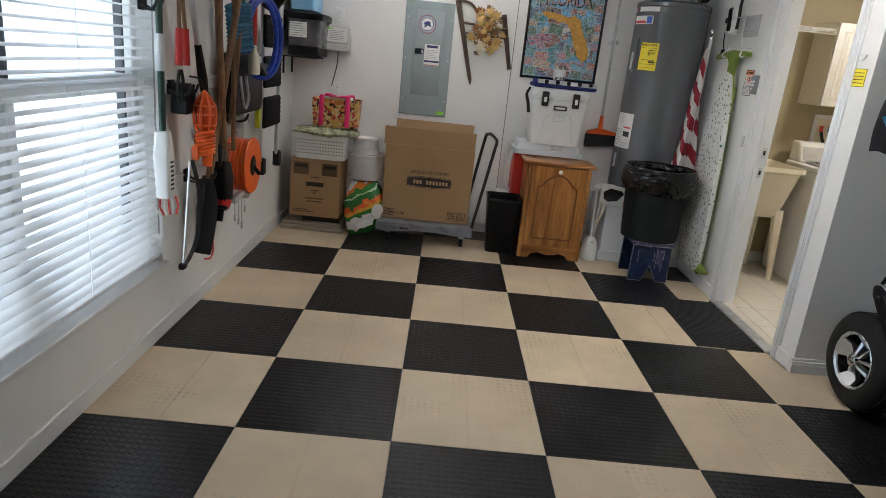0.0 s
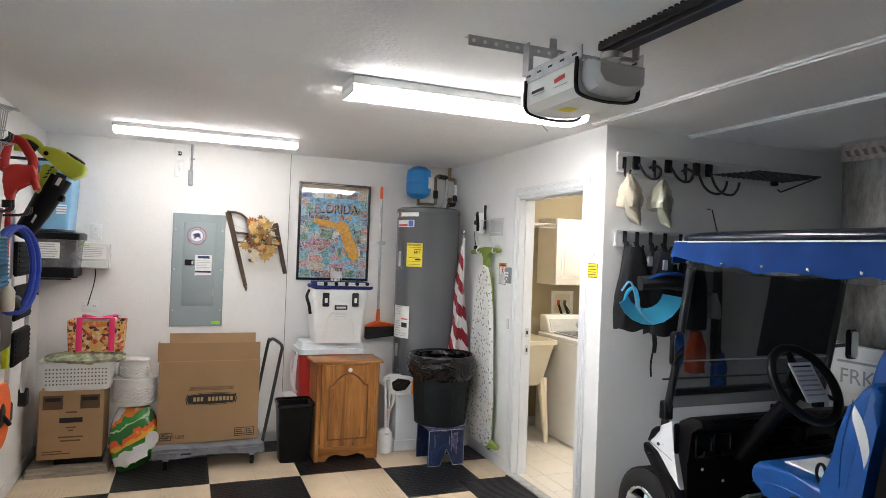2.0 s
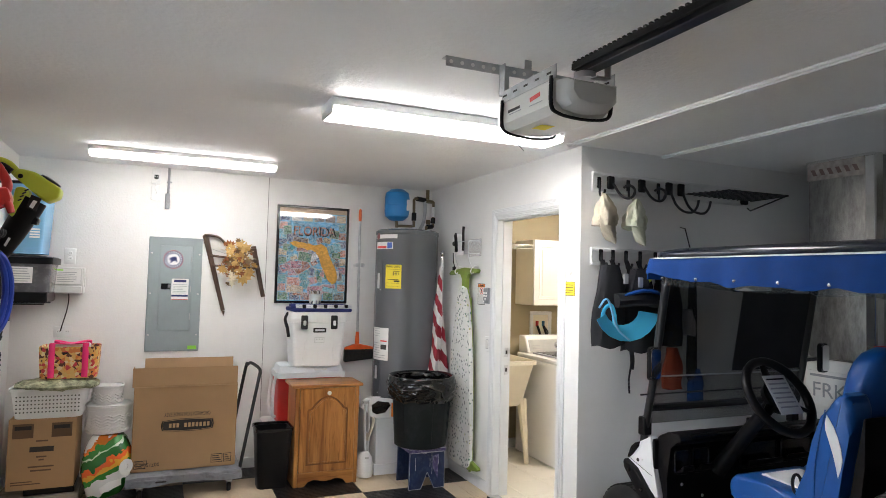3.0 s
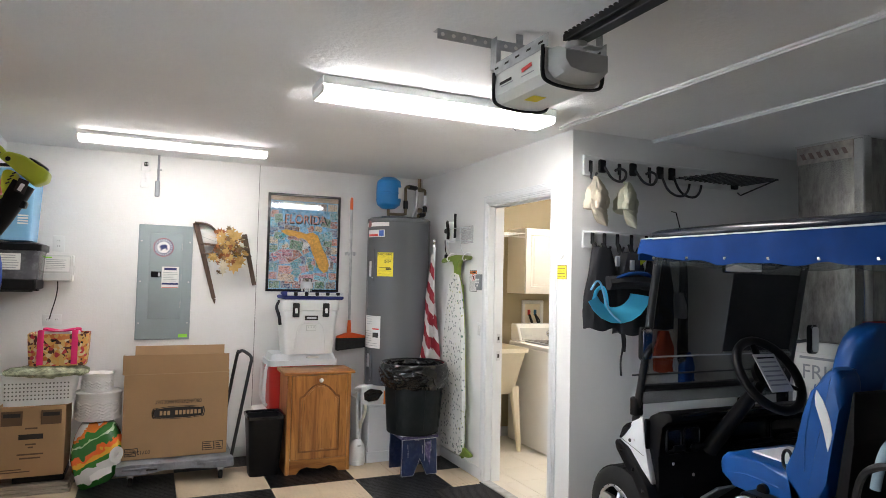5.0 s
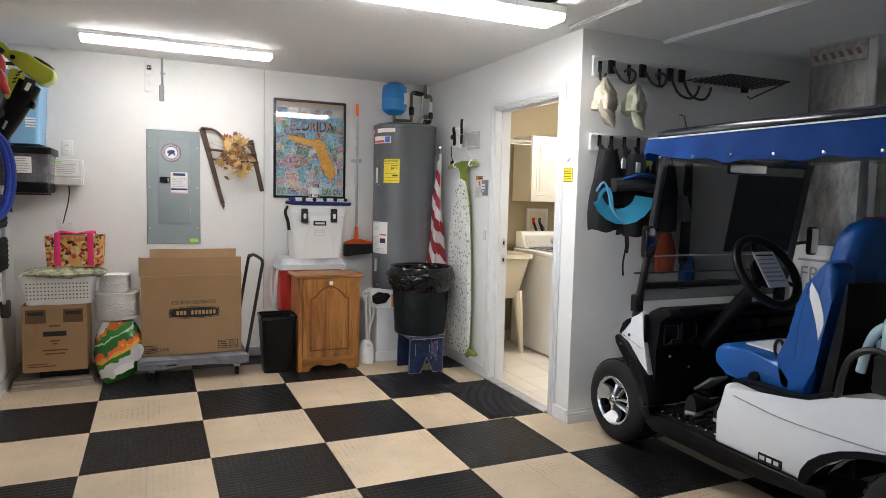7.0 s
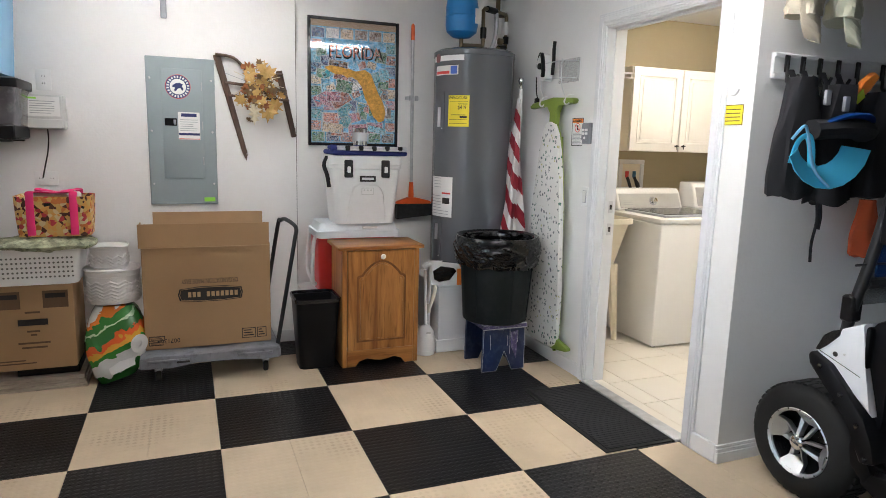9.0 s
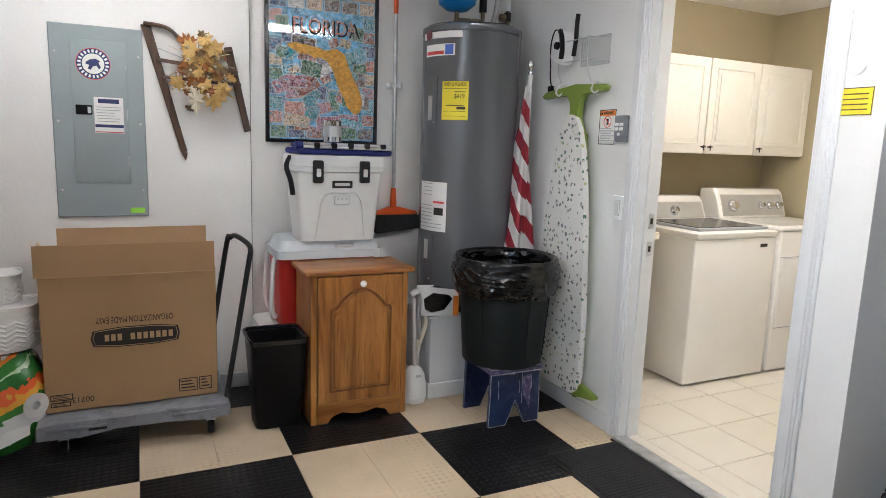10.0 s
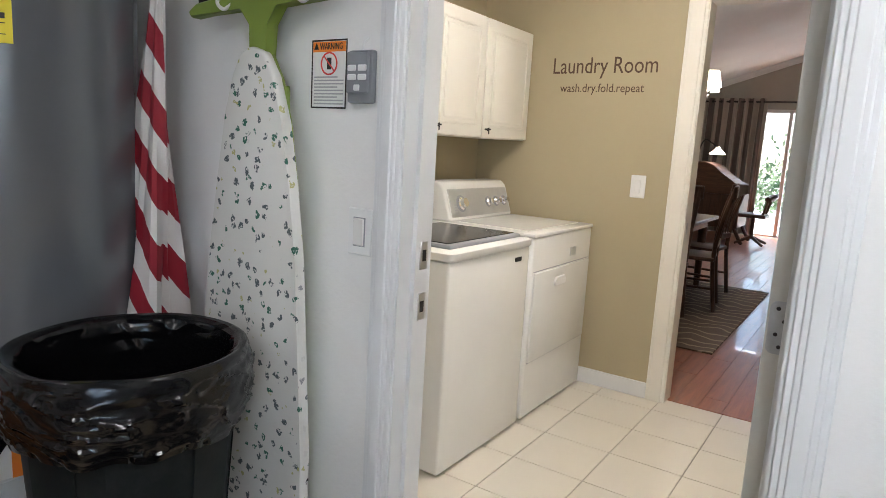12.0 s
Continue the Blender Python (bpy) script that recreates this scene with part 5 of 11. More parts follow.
for x0, z0, w, hgt in ((-0.335, 0.20, 0.075, 0.022), (-0.335, 0.228, 0.085, 0.028), (0.175, 0.205, 0.08, 0.062), (0.262, 0.205, 0.055, 0.062)):
    f = part("print_frame", box(x0, x0 + w, fy - 0.001, fy - 0.0004, z0, z0 + hgt), ink_black, cb)
    part("print_fill", box(x0 + 0.004, x0 + w - 0.004, fy - 0.0016, fy - 0.001, z0 + 0.004, z0 + hgt - 0.004), cardboard, f)
    for k in range(3):
        part("print_line", box(x0 + 0.009, x0 + w - 0.01 - 0.008 * k, fy - 0.0021, fy - 0.0016, z0 + hgt * (0.22 + 0.25 * k), z0 + hgt * (0.32 + 0.25 * k)), ink_black, f)

tr = thing("platform_trolley", (0.0, 2.93, 0.0), "grey plastic flat trolley with a folded black handle", "trolley")
trolley_grey = paint("trolley_grey", (0.20, 0.21, 0.235), 0.5, var=0.2, scale=8, bump=0.2, dirt=(0.04, 0.04, 0.04), dirt_amt=0.6)
prof = [(-0.385, 0.10), (-0.38, 0.165), (-0.30, 0.172), (-0.10, 0.172), (-0.04, 0.16), (0.06, 0.16), (0.12, 0.172), (0.36, 0.172), (0.385, 0.165), (0.39, 0.105), (0.30, 0.10), (0.12, 0.115), (-0.08, 0.118), (-0.22, 0.098)]
part("deck", prism(prof, "y", 2.72, 3.19, 0.006), trolley_grey, tr)
for x0, x1 in ((-0.34, -0.12), (0.14, 0.34)):
    part("deck_rib", box(x0, x1, 2.714, 2.722, 0.135, 0.150, 0.003), trolley_grey, tr)
part("strap_clip", box(-0.19, -0.12, 2.712, 2.722, 0.125, 0.137, 0.003), ink_black, tr)
for x in (-0.29, 0.305):
    for y in (2.80, 3.12):
        cs = part("caster", lathe([(0.026, -0.014), (0.034, -0.012), (0.036, 0), (0.034, 0.012), (0.026, 0.014)], (x, y, 0.036), 18, "x"), black_rubber, tr)
        part("hub", lathe([(0.02, -0.0155), (0.02, 0.0155)], (x, y, 0.036), 14, "x"), trolley_grey, cs)
        part("fork", box(x - 0.021, x + 0.021, y - 0.015, y + 0.02, 0.06, 0.102, 0.004), galvanised, cs)
hp = smooth_pts([(0.375, 2.80, 0.14), (0.43, 2.81, 0.45), (0.495, 2.84, 0.80), (0.505, 2.85, 0.845), (0.500, 2.89, 0.875), (0.46, 3.0, 0.90), (0.44, 3.05, 0.885), (0.425, 3.08, 0.85), (0.36, 3.09, 0.45), (0.315, 3.10, 0.15)], 5)
part("handle", tube(hp, 0.0125, 10), black_metal, tr, "folding black tubular handle")

# ---- wastebasket, cabinet, coolers ----
wb = thing("wastebasket", (0.60, 2.80, 0.0), "black tapered plastic wastebasket beside the cabinet", "wastebasket")
def wb_ring(z, w, d, t=0.0):
    return [(x, y, z) for x, y in rounded(0.612 - w / 2 + t, 0.612 + w / 2 - t, 2.83 - d / 2 + t, 2.83 + d / 2 - t, 0.04, 4)]
bm = bm_new()
ring_loft(bm, [wb_ring(0.0, 0.215, 0.185), wb_ring(0.43, 0.263, 0.266), wb_ring(0.43, 0.255, 0.258, 0.004), wb_ring(0.06, 0.21, 0.2, 0.004)])
part("bin_body", bm, black_plastic, wb)
bm = bm_new()
ring_loft(bm, [wb_ring(0.424, 0.266, 0.269), wb_ring(0.424, 0.275, 0.278), wb_ring(0.445, 0.278, 0.282), wb_ring(0.448, 0.27, 0.274), wb_ring(0.445, 0.258, 0.261), wb_ring(0.424, 0.256, 0.259)], True)
part("rim", bm, black_gloss, wb, "rolled black rim")

cx0, cx1, cy0, cy1 = 0.752, 1.245, 2.705, 3.0
cab = thing("wooden_cabinet", ((cx0 + cx1) / 2, (cy0 + cy1) / 2, 0), "knotty pine tilt-out cabinet with an arched panel door", "cabinet")
part("side_panel", box(cx0, cx0 + 0.02, cy0 + 0.003, cy1, 0.0, 0.74, 0.002), pine, cab)
part("side_panel", box(cx1 - 0.02, cx1, cy0 + 0.003, cy1, 0.0, 0.74, 0.002), pine, cab)
part("back_panel", box(cx0 + 0.02, cx1 - 0.02, cy1 - 0.012, cy1 - 0.001, 0.04, 0.739), pine, cab)
part("top", box(cx0 - 0.028, cx1 + 0.028, cy0 - 0.028, cy1 + 0.006, 0.741, 0.764, 0.006, 2), pine_across, cab)
for x in (cx0 + 0.045, cx1 - 0.045):
    part("lid_hinge_inlay", box(x - 0.04, x + 0.04, cy1 - 0.05, cy1 - 0.02, 0.7638, 0.7652), wood("inlay", (0.22, 0.08, 0.02), (0.30, 0.12, 0.03), 0.4), cab, "darker inlaid patch")
for x0, x1 in ((cx0 + 0.001, cx0 + 0.03), (cx1 - 0.03, cx1 - 0.001)):
    part("stile", box(x0, x1, cy0 - 0.012, cy0 + 0.002, 0.0, 0.74, 0.002), pine, cab)
poly = [(cx0 + 0.031, 0.105), (cx0 + 0.031, 0.0), (cx0 + 0.085, 0.0), (cx0 + 0.11, 0.035), (cx0 + 0.16, 0.05), (0.96, 0.036), (1.0, 0.03), (1.04, 0.036), (cx1 - 0.16, 0.05), (cx1 - 0.11, 0.035), (cx1 - 0.085, 0.0), (cx1 - 0.031, 0.0), (cx1 - 0.031, 0.105)]
part("apron", prism(poly[::-1], "y", cy0 - 0.011, cy0 + 0.002, 0.0015), pine_across, cab)
dx0, dx1, dz0, dz1 = cx0 + 0.034, cx1 - 0.034, 0.078, 0.735
door = part("door", box(dx0, dx1, cy0 - 0.020, cy0 + 0.001, dz0 + 0.03, dz1, 0.003), pine, cab)
arch_l, arch_r = dx0 + 0.055, dx1 - 0.055
def arch(inset):
    l, r = arch_l + inset, arch_r - inset
    b = 0.16 + inset
    mid = (l + r) / 2
    pts = [(l, b), (r, b), (r, 0.57 - inset), (r - 0.008, 0.582 - inset)]
    for k in range(0, 15):
        u = k / 14
        x = r - 0.03 - (r - l - 0.06) * u
        pts.append((x, 0.588 - inset + 0.088 * math.sin(math.pi * u) ** 0.85))
    pts.append((l + 0.008, 0.582 - inset))
    pts.append((l, 0.57 - inset))
    return pts
# the groove is a flat plate whose shade is put in as darker pine
part("panel_groove", prism(arch(0.0), "y", cy0 - 0.0208, cy0 - 0.019, 0.0004), wood("pine_shade", (0.13, 0.045, 0.01), (0.24, 0.09, 0.022), 0.35, (9, 9, 0.9)), door)
part("panel_step", prism(arch(0.012), "y", cy0 - 0.0245, cy0 - 0.020, 0.0018), pine, door)
part("panel", prism(arch(0.022), "y", cy0 - 0.031, cy0 - 0.020, 0.007, 2), pine, door, "raised arched panel")
part("knob", lathe([(0.006, 0), (0.007, -0.012), (0.015, -0.018), (0.017, -0.026), (0.012, -0.034), (0.002, -0.036)], (1.0, cy0 - 0.02, 0.70), 18, "y"), white_enamel, door, "white porcelain knob")

# three stacked coolers behind and on the cabinet
def cooler_rings(cx, cy, w, d, z0, z1, taper, r):
    out = []
    for k in range(5):
        u = k / 4
        g = taper * (1 - u)
        out.append([(x, y, z0 + (z1 - z0) * u) for x, y in rounded(cx - w / 2 + g, cx + w / 2 - g, cy - d / 2 + g, cy + d / 2 - g, r, 4)])
    return out
c3 = thing("cooler", (0.87, 3.20, 0.0), "white-lidded cooler standing on the floor behind the cabinet", "cooler", "stacked coolers")
part("body", ring_loft(bm_new(), cooler_rings(0.90, 3.18, 0.62, 0.33, 0.0, 0.31, 0.02, 0.05)), white_plastic, c3)
part("lid", ring_loft(bm_new(), cooler_rings(0.90, 3.18, 0.64, 0.35, 0.312, 0.41, -0.006, 0.06)), white_plastic, c3)
c2 = thing("cooler", (0.92, 3.16, 0.412), "red cooler with pale grey lid and swing handle behind the cabinet", "cooler", "stacked coolers")
part("body", ring_loft(bm_new(), cooler_rings(0.93, 3.17, 0.52, 0.32, 0.412, 0.77, 0.012, 0.05)), red_plastic, c2, "red plastic body")
bm = ring_loft(bm_new(), cooler_rings(0.935, 3.16, 0.56, 0.36, 0.772, 0.815, 0.0, 0.05))
ring_loft(bm, cooler_rings(0.935, 3.16, 0.50, 0.31, 0.815, 0.865, -0.016, 0.05))
part("lid", bm, paint("lid_grey", (0.60, 0.64, 0.67), 0.4, var=0.04, bump=0.06), c2, "pale grey lid")
part("handle", tube(smooth_pts([(0.66, 3.06, 0.78), (0.645, 3.05, 0.72), (0.638, 3.05, 0.55), (0.645, 3.06, 0.47), (0.665, 3.10, 0.455), (0.665, 3.24, 0.455), (0.645, 3.28, 0.55), (0.66, 3.28, 0.78)]), 0.012, 8), white_plastic, c2, "white swing handle")
part("lid_notch", box(0.95, 1.05, 2.974, 2.985, 0.83, 0.845, 0.003), timer_grey, c2)
kx, ky = 0.968, 3.10
c1 = thing("cooler", (kx, ky, 0.866), "tall white hard cooler with black latches on the lower cooler", "cooler", "stacked coolers")
kz0, kz1 = 0.866, 1.215
part("body", ring_loft(bm_new(), cooler_rings(kx, ky, 0.445, 0.33, kz0, kz1, 0.03, 0.04)), white_plastic, c1)
part("lid", ring_loft(bm_new(), cooler_rings(kx, ky, 0.465, 0.345, kz1 + 0.004, kz1 + 0.028, 0.0, 0.045) + cooler_rings(kx, ky, 0.462, 0.342, kz1 + 0.03, kz1 + 0.085, -0.006, 0.045)), white_plastic, c1)
fr = ky - 0.165
part("front_ridge", tube([(kx - 0.125, fr + 0.024, 0.885), (kx - 0.105, fr + 0.006, 1.055), (kx - 0.085, fr + 0.002, 1.10), (kx - 0.06, fr + 0.001, 1.115), (kx + 0.065, fr + 0.001, 1.115), (kx + 0.09, fr + 0.002, 1.10), (kx + 0.11, fr + 0.006, 1.055), (kx + 0.13, fr + 0.024, 0.885)], 0.0035, 6), white_plastic, c1)
for dx in (-0.125, 0.115):
    la = part("latch", prism([(kx + dx - 0.026, 1.165), (kx + dx + 0.026, 1.165), (kx + dx + 0.026, 1.275), (kx + dx - 0.026, 1.275)], "y", fr - 0.03, fr - 0.004, 0.006), black_rubber, c1, "black rubber latch")
    part("latch_slot", box(kx + dx - 0.011, kx + dx + 0.011, fr - 0.033, fr - 0.029, 1.195, 1.235, 0.004), white_plastic, la)
bd = part("badge", box(kx - 0.05, kx + 0.055, fr - 0.007, fr - 0.001, 1.138, 1.175, 0.003), ink_black, c1, "black badge with a light word")
part("badge_mark", box(kx - 0.036, kx + 0.041, fr - 0.0085, fr - 0.007, 1.149, 1.164, 0.002), timer_grey, bd)
stk = part("stamp", box(kx - 0.038, kx + 0.042, fr - 0.0045, fr - 0.002, 1.055, 1.10, 0.001), timer_grey, c1)
part("stamp_fill", box(kx - 0.034, kx + 0.038, fr - 0.0055, fr - 0.0045, 1.059, 1.096), white_plastic, stk)
for k in range(3):
    part("stamp_mark", lathe([(0.006, 0), (0.006, -0.001)], (kx - 0.02 + 0.022 * k, fr - 0.0055, 1.084), 10, "y"), timer_grey, stk)
part("carry_strap", tube(smooth_pts([(kx - 0.235, ky - 0.05, 1.29), (kx - 0.262, ky - 0.09, 1.24), (kx - 0.245, ky - 0.11, 1.17), (kx - 0.232, ky - 0.10, 1.10)]), 0.013, 8, flat=0.5), black_cloth, c1, "black carry strap")
# folded navy and white towel, metal cup on the cooler
tw = thing("folding_seat", (kx + 0.01, ky, 1.302), "folded navy fabric seat with silver tubes on the cooler lid", "folding seat")
part("cloth", box(kx - 0.225, kx + 0.26, ky - 0.19, ky + 0.13, 1.303, 1.333, 0.014, 3), navy_cloth, tw)
part("top_fold", moved(box(-0.22, 0.235, -0.15, 0.13, 0.0, 0.026, 0.012, 3), Matrix.Translation((kx + 0.012, ky - 0.03, 1.334)) @ pose(0, 0, 0, 0, 0, -3)), navy_cloth, tw)
for dy, z in ((-0.195, 1.341), (-0.188, 1.356)):
    part("tube", rod((kx - 0.20, ky + dy, z), (kx + 0.25, ky + dy - 0.004, z - 0.004), 0.0075), aluminium, tw, "silver folding tube")
for k in range(5):
    part("joint", box(kx - 0.15 + k * 0.085, kx - 0.12 + k * 0.085, ky - 0.206, ky - 0.18, 1.333, 1.362, 0.004), black_plastic, tw, "black plastic joint")
part("roll_end", rod((kx - 0.235, ky - 0.16, 1.345), (kx - 0.20, ky - 0.16, 1.345), 0.022), navy_cloth, tw)
cp = thing("metal_cup", (kx - 0.03, ky - 0.09, 1.36), "small shiny metal canister on the folded cloth", "canister")
part("cup_body", lathe([(0.042, 0), (0.047, 0.005), (0.047, 0.106), (0.050, 0.112), (0.044, 0.112), (0.042, 0.01)], (kx - 0.03, ky - 0.09, 1.361), 22), chrome, cp)
part("cup_wrap", lathe([(0.0478, 0.03), (0.0478, 0.085)], (kx - 0.03, ky - 0.09, 1.361), 22), aluminium, cp)

# broom on a wall clip
bx_, by_ = 1.398, YN2 - 0.045
br = thing("broom", (bx_, by_, 0.85), "orange and black angled broom hung head down on the wall", "broom")
part("pole", rod((bx_, by_, 1.08), (bx_ - 0.008, by_, 2.10), 0.0115), galvanised, br, "grey metal pole")
part("grip", lathe([(0.013, 0), (0.014, 0.05), (0.012, 0.1), (0.004, 0.11)], (bx_ - 0.008, by_, 2.09), 14), orange_plastic, br, "orange grip end")
part("socket", lathe([(0.016, 0), (0.02, 0.05), (0.014, 0.14)], (bx_, by_, 0.97), 14), orange_plastic, br)
part("head_block", prism([(1.285, 0.955), (1.55, 0.955), (1.54, 0.975), (1.43, 1.0), (1.37, 1.0), (1.29, 0.972)], "y", by_ - 0.022, by_ + 0.022, 0.004), orange_plastic, br)
part("bristles", prism([(1.285, 0.955), (1.55, 0.955), (1.585, 0.875), (1.285, 0.845)], "y", by_ - 0.028, by_ + 0.028, 0.006), paint("bristle", (0.015, 0.015, 0.016), 0.8, var=0.4, scale=40, bump=0.9, fine=200), br, "black angled bristles")
part("wall_clip", box(bx_ - 0.045, bx_ + 0.045, by_ - 0.008, YN2, 1.685, 1.71, 0.003), aluminium, br)
for dx in (-0.022, 0.022):
    part("roller", rod((bx_ + dx, by_ - 0.012, 1.68), (bx_ + dx, by_ - 0.012, 1.715), 0.01), galvanised, br)

# ---- water heater on its boxed stand ----
sd = thing("heater_stand", (1.76, 3.08, 0.0), "white painted boxed-in stand under the water heater", "stand")
part("box_body", box(1.432, 2.074, 2.815, 3.36, 0.0, 0.445, 0.003), trim_white, sd)
part("cap", box(1.42, 2.074, 2.803, 3.36, 0.446, 0.462, 0.004), trim_white, sd)
part("skirting", add_box(box(1.418, 2.074, 2.801, 2.815, 0.0, 0.085, 0.003), 1.418, 1.432, 2.815, 3.36, 0.0, 0.085, 0.003), trim_white, sd)
wx, wy, wr = 1.752, 3.083, 0.272
wh = thing("water_heater", (wx, wy, 0.463), "tall dark grey electric water heater with yellow energy label", "water heater")
part("tank", lathe([(wr, 0), (wr, 1.50), (wr + 0.003, 1.505), (wr + 0.003, 1.53), (wr - 0.02, 1.545), (0.1, 1.55), (0.002, 1.55)], (wx, wy, 0.463), 64), tank_grey, wh)
part("seam", lathe([(wr + 0.001, 1.496), (wr + 0.005, 1.50), (wr + 0.001, 1.504)], (wx, wy, 0.463), 64), tank_grey, wh)
part("base_ring", lathe([(wr - 0.012, 0), (wr + 0.003, 0.003), (wr + 0.003, 0.03), (wr, 0.035)], (wx, wy, 0.464), 48), black_plastic, wh)
def on_tank(a0, a1, z0, z1, r, thick=0.002, n=8):
    """A curved plate on the tank between two bearings (degrees, -90 faces -y)."""
    bm = bm_new()
    rings = []
    for k in range(n + 1):
        a = radians(a0 + (a1 - a0) * k / n)
        c, s = math.cos(a), math.sin(a)
        rings.append([(wx + c * r, wy + s * r, z0), (wx + c * (r + thick), wy + s * (r + thick), z0), (wx + c * (r + thick), wy + s * (r + thick), z1), (wx + c * r, wy + s * r, z1)])
    return ring_loft(bm, rings)
for z0, z1 in ((1.46, 1.73), (0.60, 0.88)):
    ap = part("access_panel", on_tank(-178, -157, z0, z1, wr, 0.006), tank_grey, wh)
    part("access_recess", on_tank(-171, -164, z0 + (0.04 if z0 > 1 else 0.14), z1 - (0.10 if z0 > 1 else 0.03), wr + 0.006, 0.001), aluminium, ap)
    part("panel_screw", lathe([(0.005, 0), (0.005, -0.004)], (wx + (wr + 0.006) * math.cos(radians(-161)), wy + (wr + 0.006) * math.sin(radians(-161)), z0 + 0.03), 8, "y"), steel, ap)
eg = part("energy_label", on_tank(-150, -119, 1.503, 1.703, wr, 0.0012), label_yellow, wh, "yellow printed energy label")
letters("print_word", "ENERGYGUIDE", 0.024, Matrix.Translation((wx + (wr + 0.0035) * math.cos(radians(-134.5)), wy + (wr + 0.0035) * math.sin(radians(-134.5)), 1.686)) @ pose(0, 0, 0, 90, 0, -44.5), ink_black, eg, 0.125)
for z, w0, w1, t in ((1.665, -148, -121, 0.002), (1.648, -135, -122, 0.004), (1.578, -145, -124, 0.004), (1.548, -148, -122, 0.002), (1.523, -148, -122, 0.002)):
    part("print_line", on_tank(w0, w1, z - t / 2, z + t / 2, wr + 0.0012, 0.0006), ink_black, eg)
letters("print_word", "$419", 0.034, Matrix.Translation((wx + (wr + 0.003) * math.cos(radians(-129)), wy + (wr + 0.003) * math.sin(radians(-129)), 1.625)) @ pose(0, 0, 0, 90, 0, -39), ink_black, eg, 0.055)
part("fuel_bar", on_tank(-132, -122, 1.558, 1.571, wr + 0.0012, 0.0008), ink_black, eg)
lb = part("brand_label", on_tank(-188, -128, 1.925, 1.975, wr, 0.001), paper_white, wh, "white maker label with a round mark")
part("brand_disc", moved(lathe([(0.03, 0), (0.03, -0.001)], (0, 0, 0), 20, "y"), Matrix.Translation((wx + (wr + 0.002) * math.cos(radians(-174)), wy + (wr + 0.002) * math.sin(radians(-174)), 1.945)) @ pose(0, 0, 0, 0, 0, -84)), paint("brand_red", (0.16, 0.03, 0.03), 0.5), lb)
lb = part("service_sticker", on_tank(-180, -136, 1.835, 1.895, wr, 0.001), paper_white, wh, "white, red and blue sticker")
part("sticker_red", on_tank(-178, -150, 1.842, 1.86, wr + 0.001, 0.0006), label_red, lb)
part("sticker_blue", on_tank(-148, -138, 1.84, 1.89, wr + 0.001, 0.0006), paint("sticker_blue", (0.05, 0.12, 0.5), 0.5), lb)
lb = part("instruction_label", on_tank(-184, -140, 0.90, 1.17, wr, 0.001), paper_white, wh, "white instruction label with small print")
for k in range(13):
    if k in (4, 5):
        continue
    part("print_line", on_tank(-182 + (4 if k < 4 else 0), -160 if k < 11 else -146, 1.158 - k * 0.02, 1.162 - k * 0.02, wr + 0.001, 0.0006), paper_grey, lb)
part("print_red", on_tank(-158, -143, 1.055, 1.066, wr + 0.001, 0.0006), label_red, lb)
part("print_picture", on_tank(-157, -144, 0.99, 1.03, wr + 0.001, 0.0006), ink_black, lb)

# expansion tank and pipework
ex = thing("expansion_tank", (1.63, 3.08, 2.06), "small bright blue expansion tank above the water heater", "tank")
part("shell", lathe([(0.01, 0), (0.06, 0.008), (0.10, 0.04), (0.108, 0.08), (0.108, 0.20), (0.10, 0.245), (0.06, 0.275), (0.01, 0.285)], (1.64, 3.06, 2.085), 28), tank_blue, ex)
part("seam", lathe([(0.1075, 0.13), (0.1105, 0.137), (0.1075, 0.144)], (1.64, 3.06, 2.085), 28), tank_blue, ex)
part("label", add_prism(bm_new(), [(1.685, 2.175), (1.738, 2.175), (1.738, 2.27), (1.685, 2.27)], "y", 2.968, 2.972), paper_white, ex, "white label")
part("nipple", rod((1.64, 3.06, 2.03), (1.64, 3.06, 2.09), 0.013), paint("bronze", (0.13, 0.10, 0.06), 0.4, metal=0.8), ex)
pp = thing("water_pipes", (1.80, 3.12, 2.0), "steel and brass water pipes with black insulation above the heater", "pipes")
brass = paint("dull_brass", (0.20, 0.16, 0.10), 0.4, metal=0.85, bump=0.1)
part("pipe", tube([(1.64, 3.06, 2.045), (1.78, 3.06, 2.05), (1.80, 3.06, 2.05), (1.80, 3.06, 2.10), (1.80, 3.07, 2.285), (1.815, 3.08, 2.30), (2.03, 3.2, 2.30), (2.045, 3.21, 2.285), (2.045, 3.21, 2.07), (2.03, 3.20, 2.06), (1.96, 3.16, 2.06), (1.95, 3.15, 2.0)], 0.0125, 10), brass, pp)
for a, c in (((1.80, 3.06, 2.10), (1.80, 3.06, 2.17)), ((1.84, 3.095, 2.30), (1.93, 3.145, 2.30)), ((1.97, 3.165, 2.06), (2.03, 3.20, 2.07)), ((2.045, 3.21, 2.10), (2.045, 3.21, 2.15))):
    part("coupling", rod(a, c, 0.021), black_plastic, pp, "black pipe sleeve")
part("white_sleeve", rod((2.045, 3.21, 2.16), (2.045, 3.21, 2.25), 0.019), white_plastic, pp)
part("braided_hose", tube(smooth_pts([(1.93, 3.14, 2.29), (1.94, 3.15, 2.2), (1.93, 3.16, 2.1), (1.90, 3.17, 2.03)]), 0.015, 10), galvanised, pp)
part("riser", rod((2.035, 3.33, 2.30), (2.035, 3.33, CEIL), 0.016), brass, pp)
part("valve", lathe([(0.012, -0.02), (0.022, -0.015), (0.022, 0.015), (0.012, 0.02)], (1.96, 3.12, 2.10), 14, "x"), brass, pp)
part("elbow", tube([(2.035, 3.33, 2.31), (2.04, 3.26, 2.30), (2.043, 3.21, 2.295)], 0.014, 10), brass, pp)

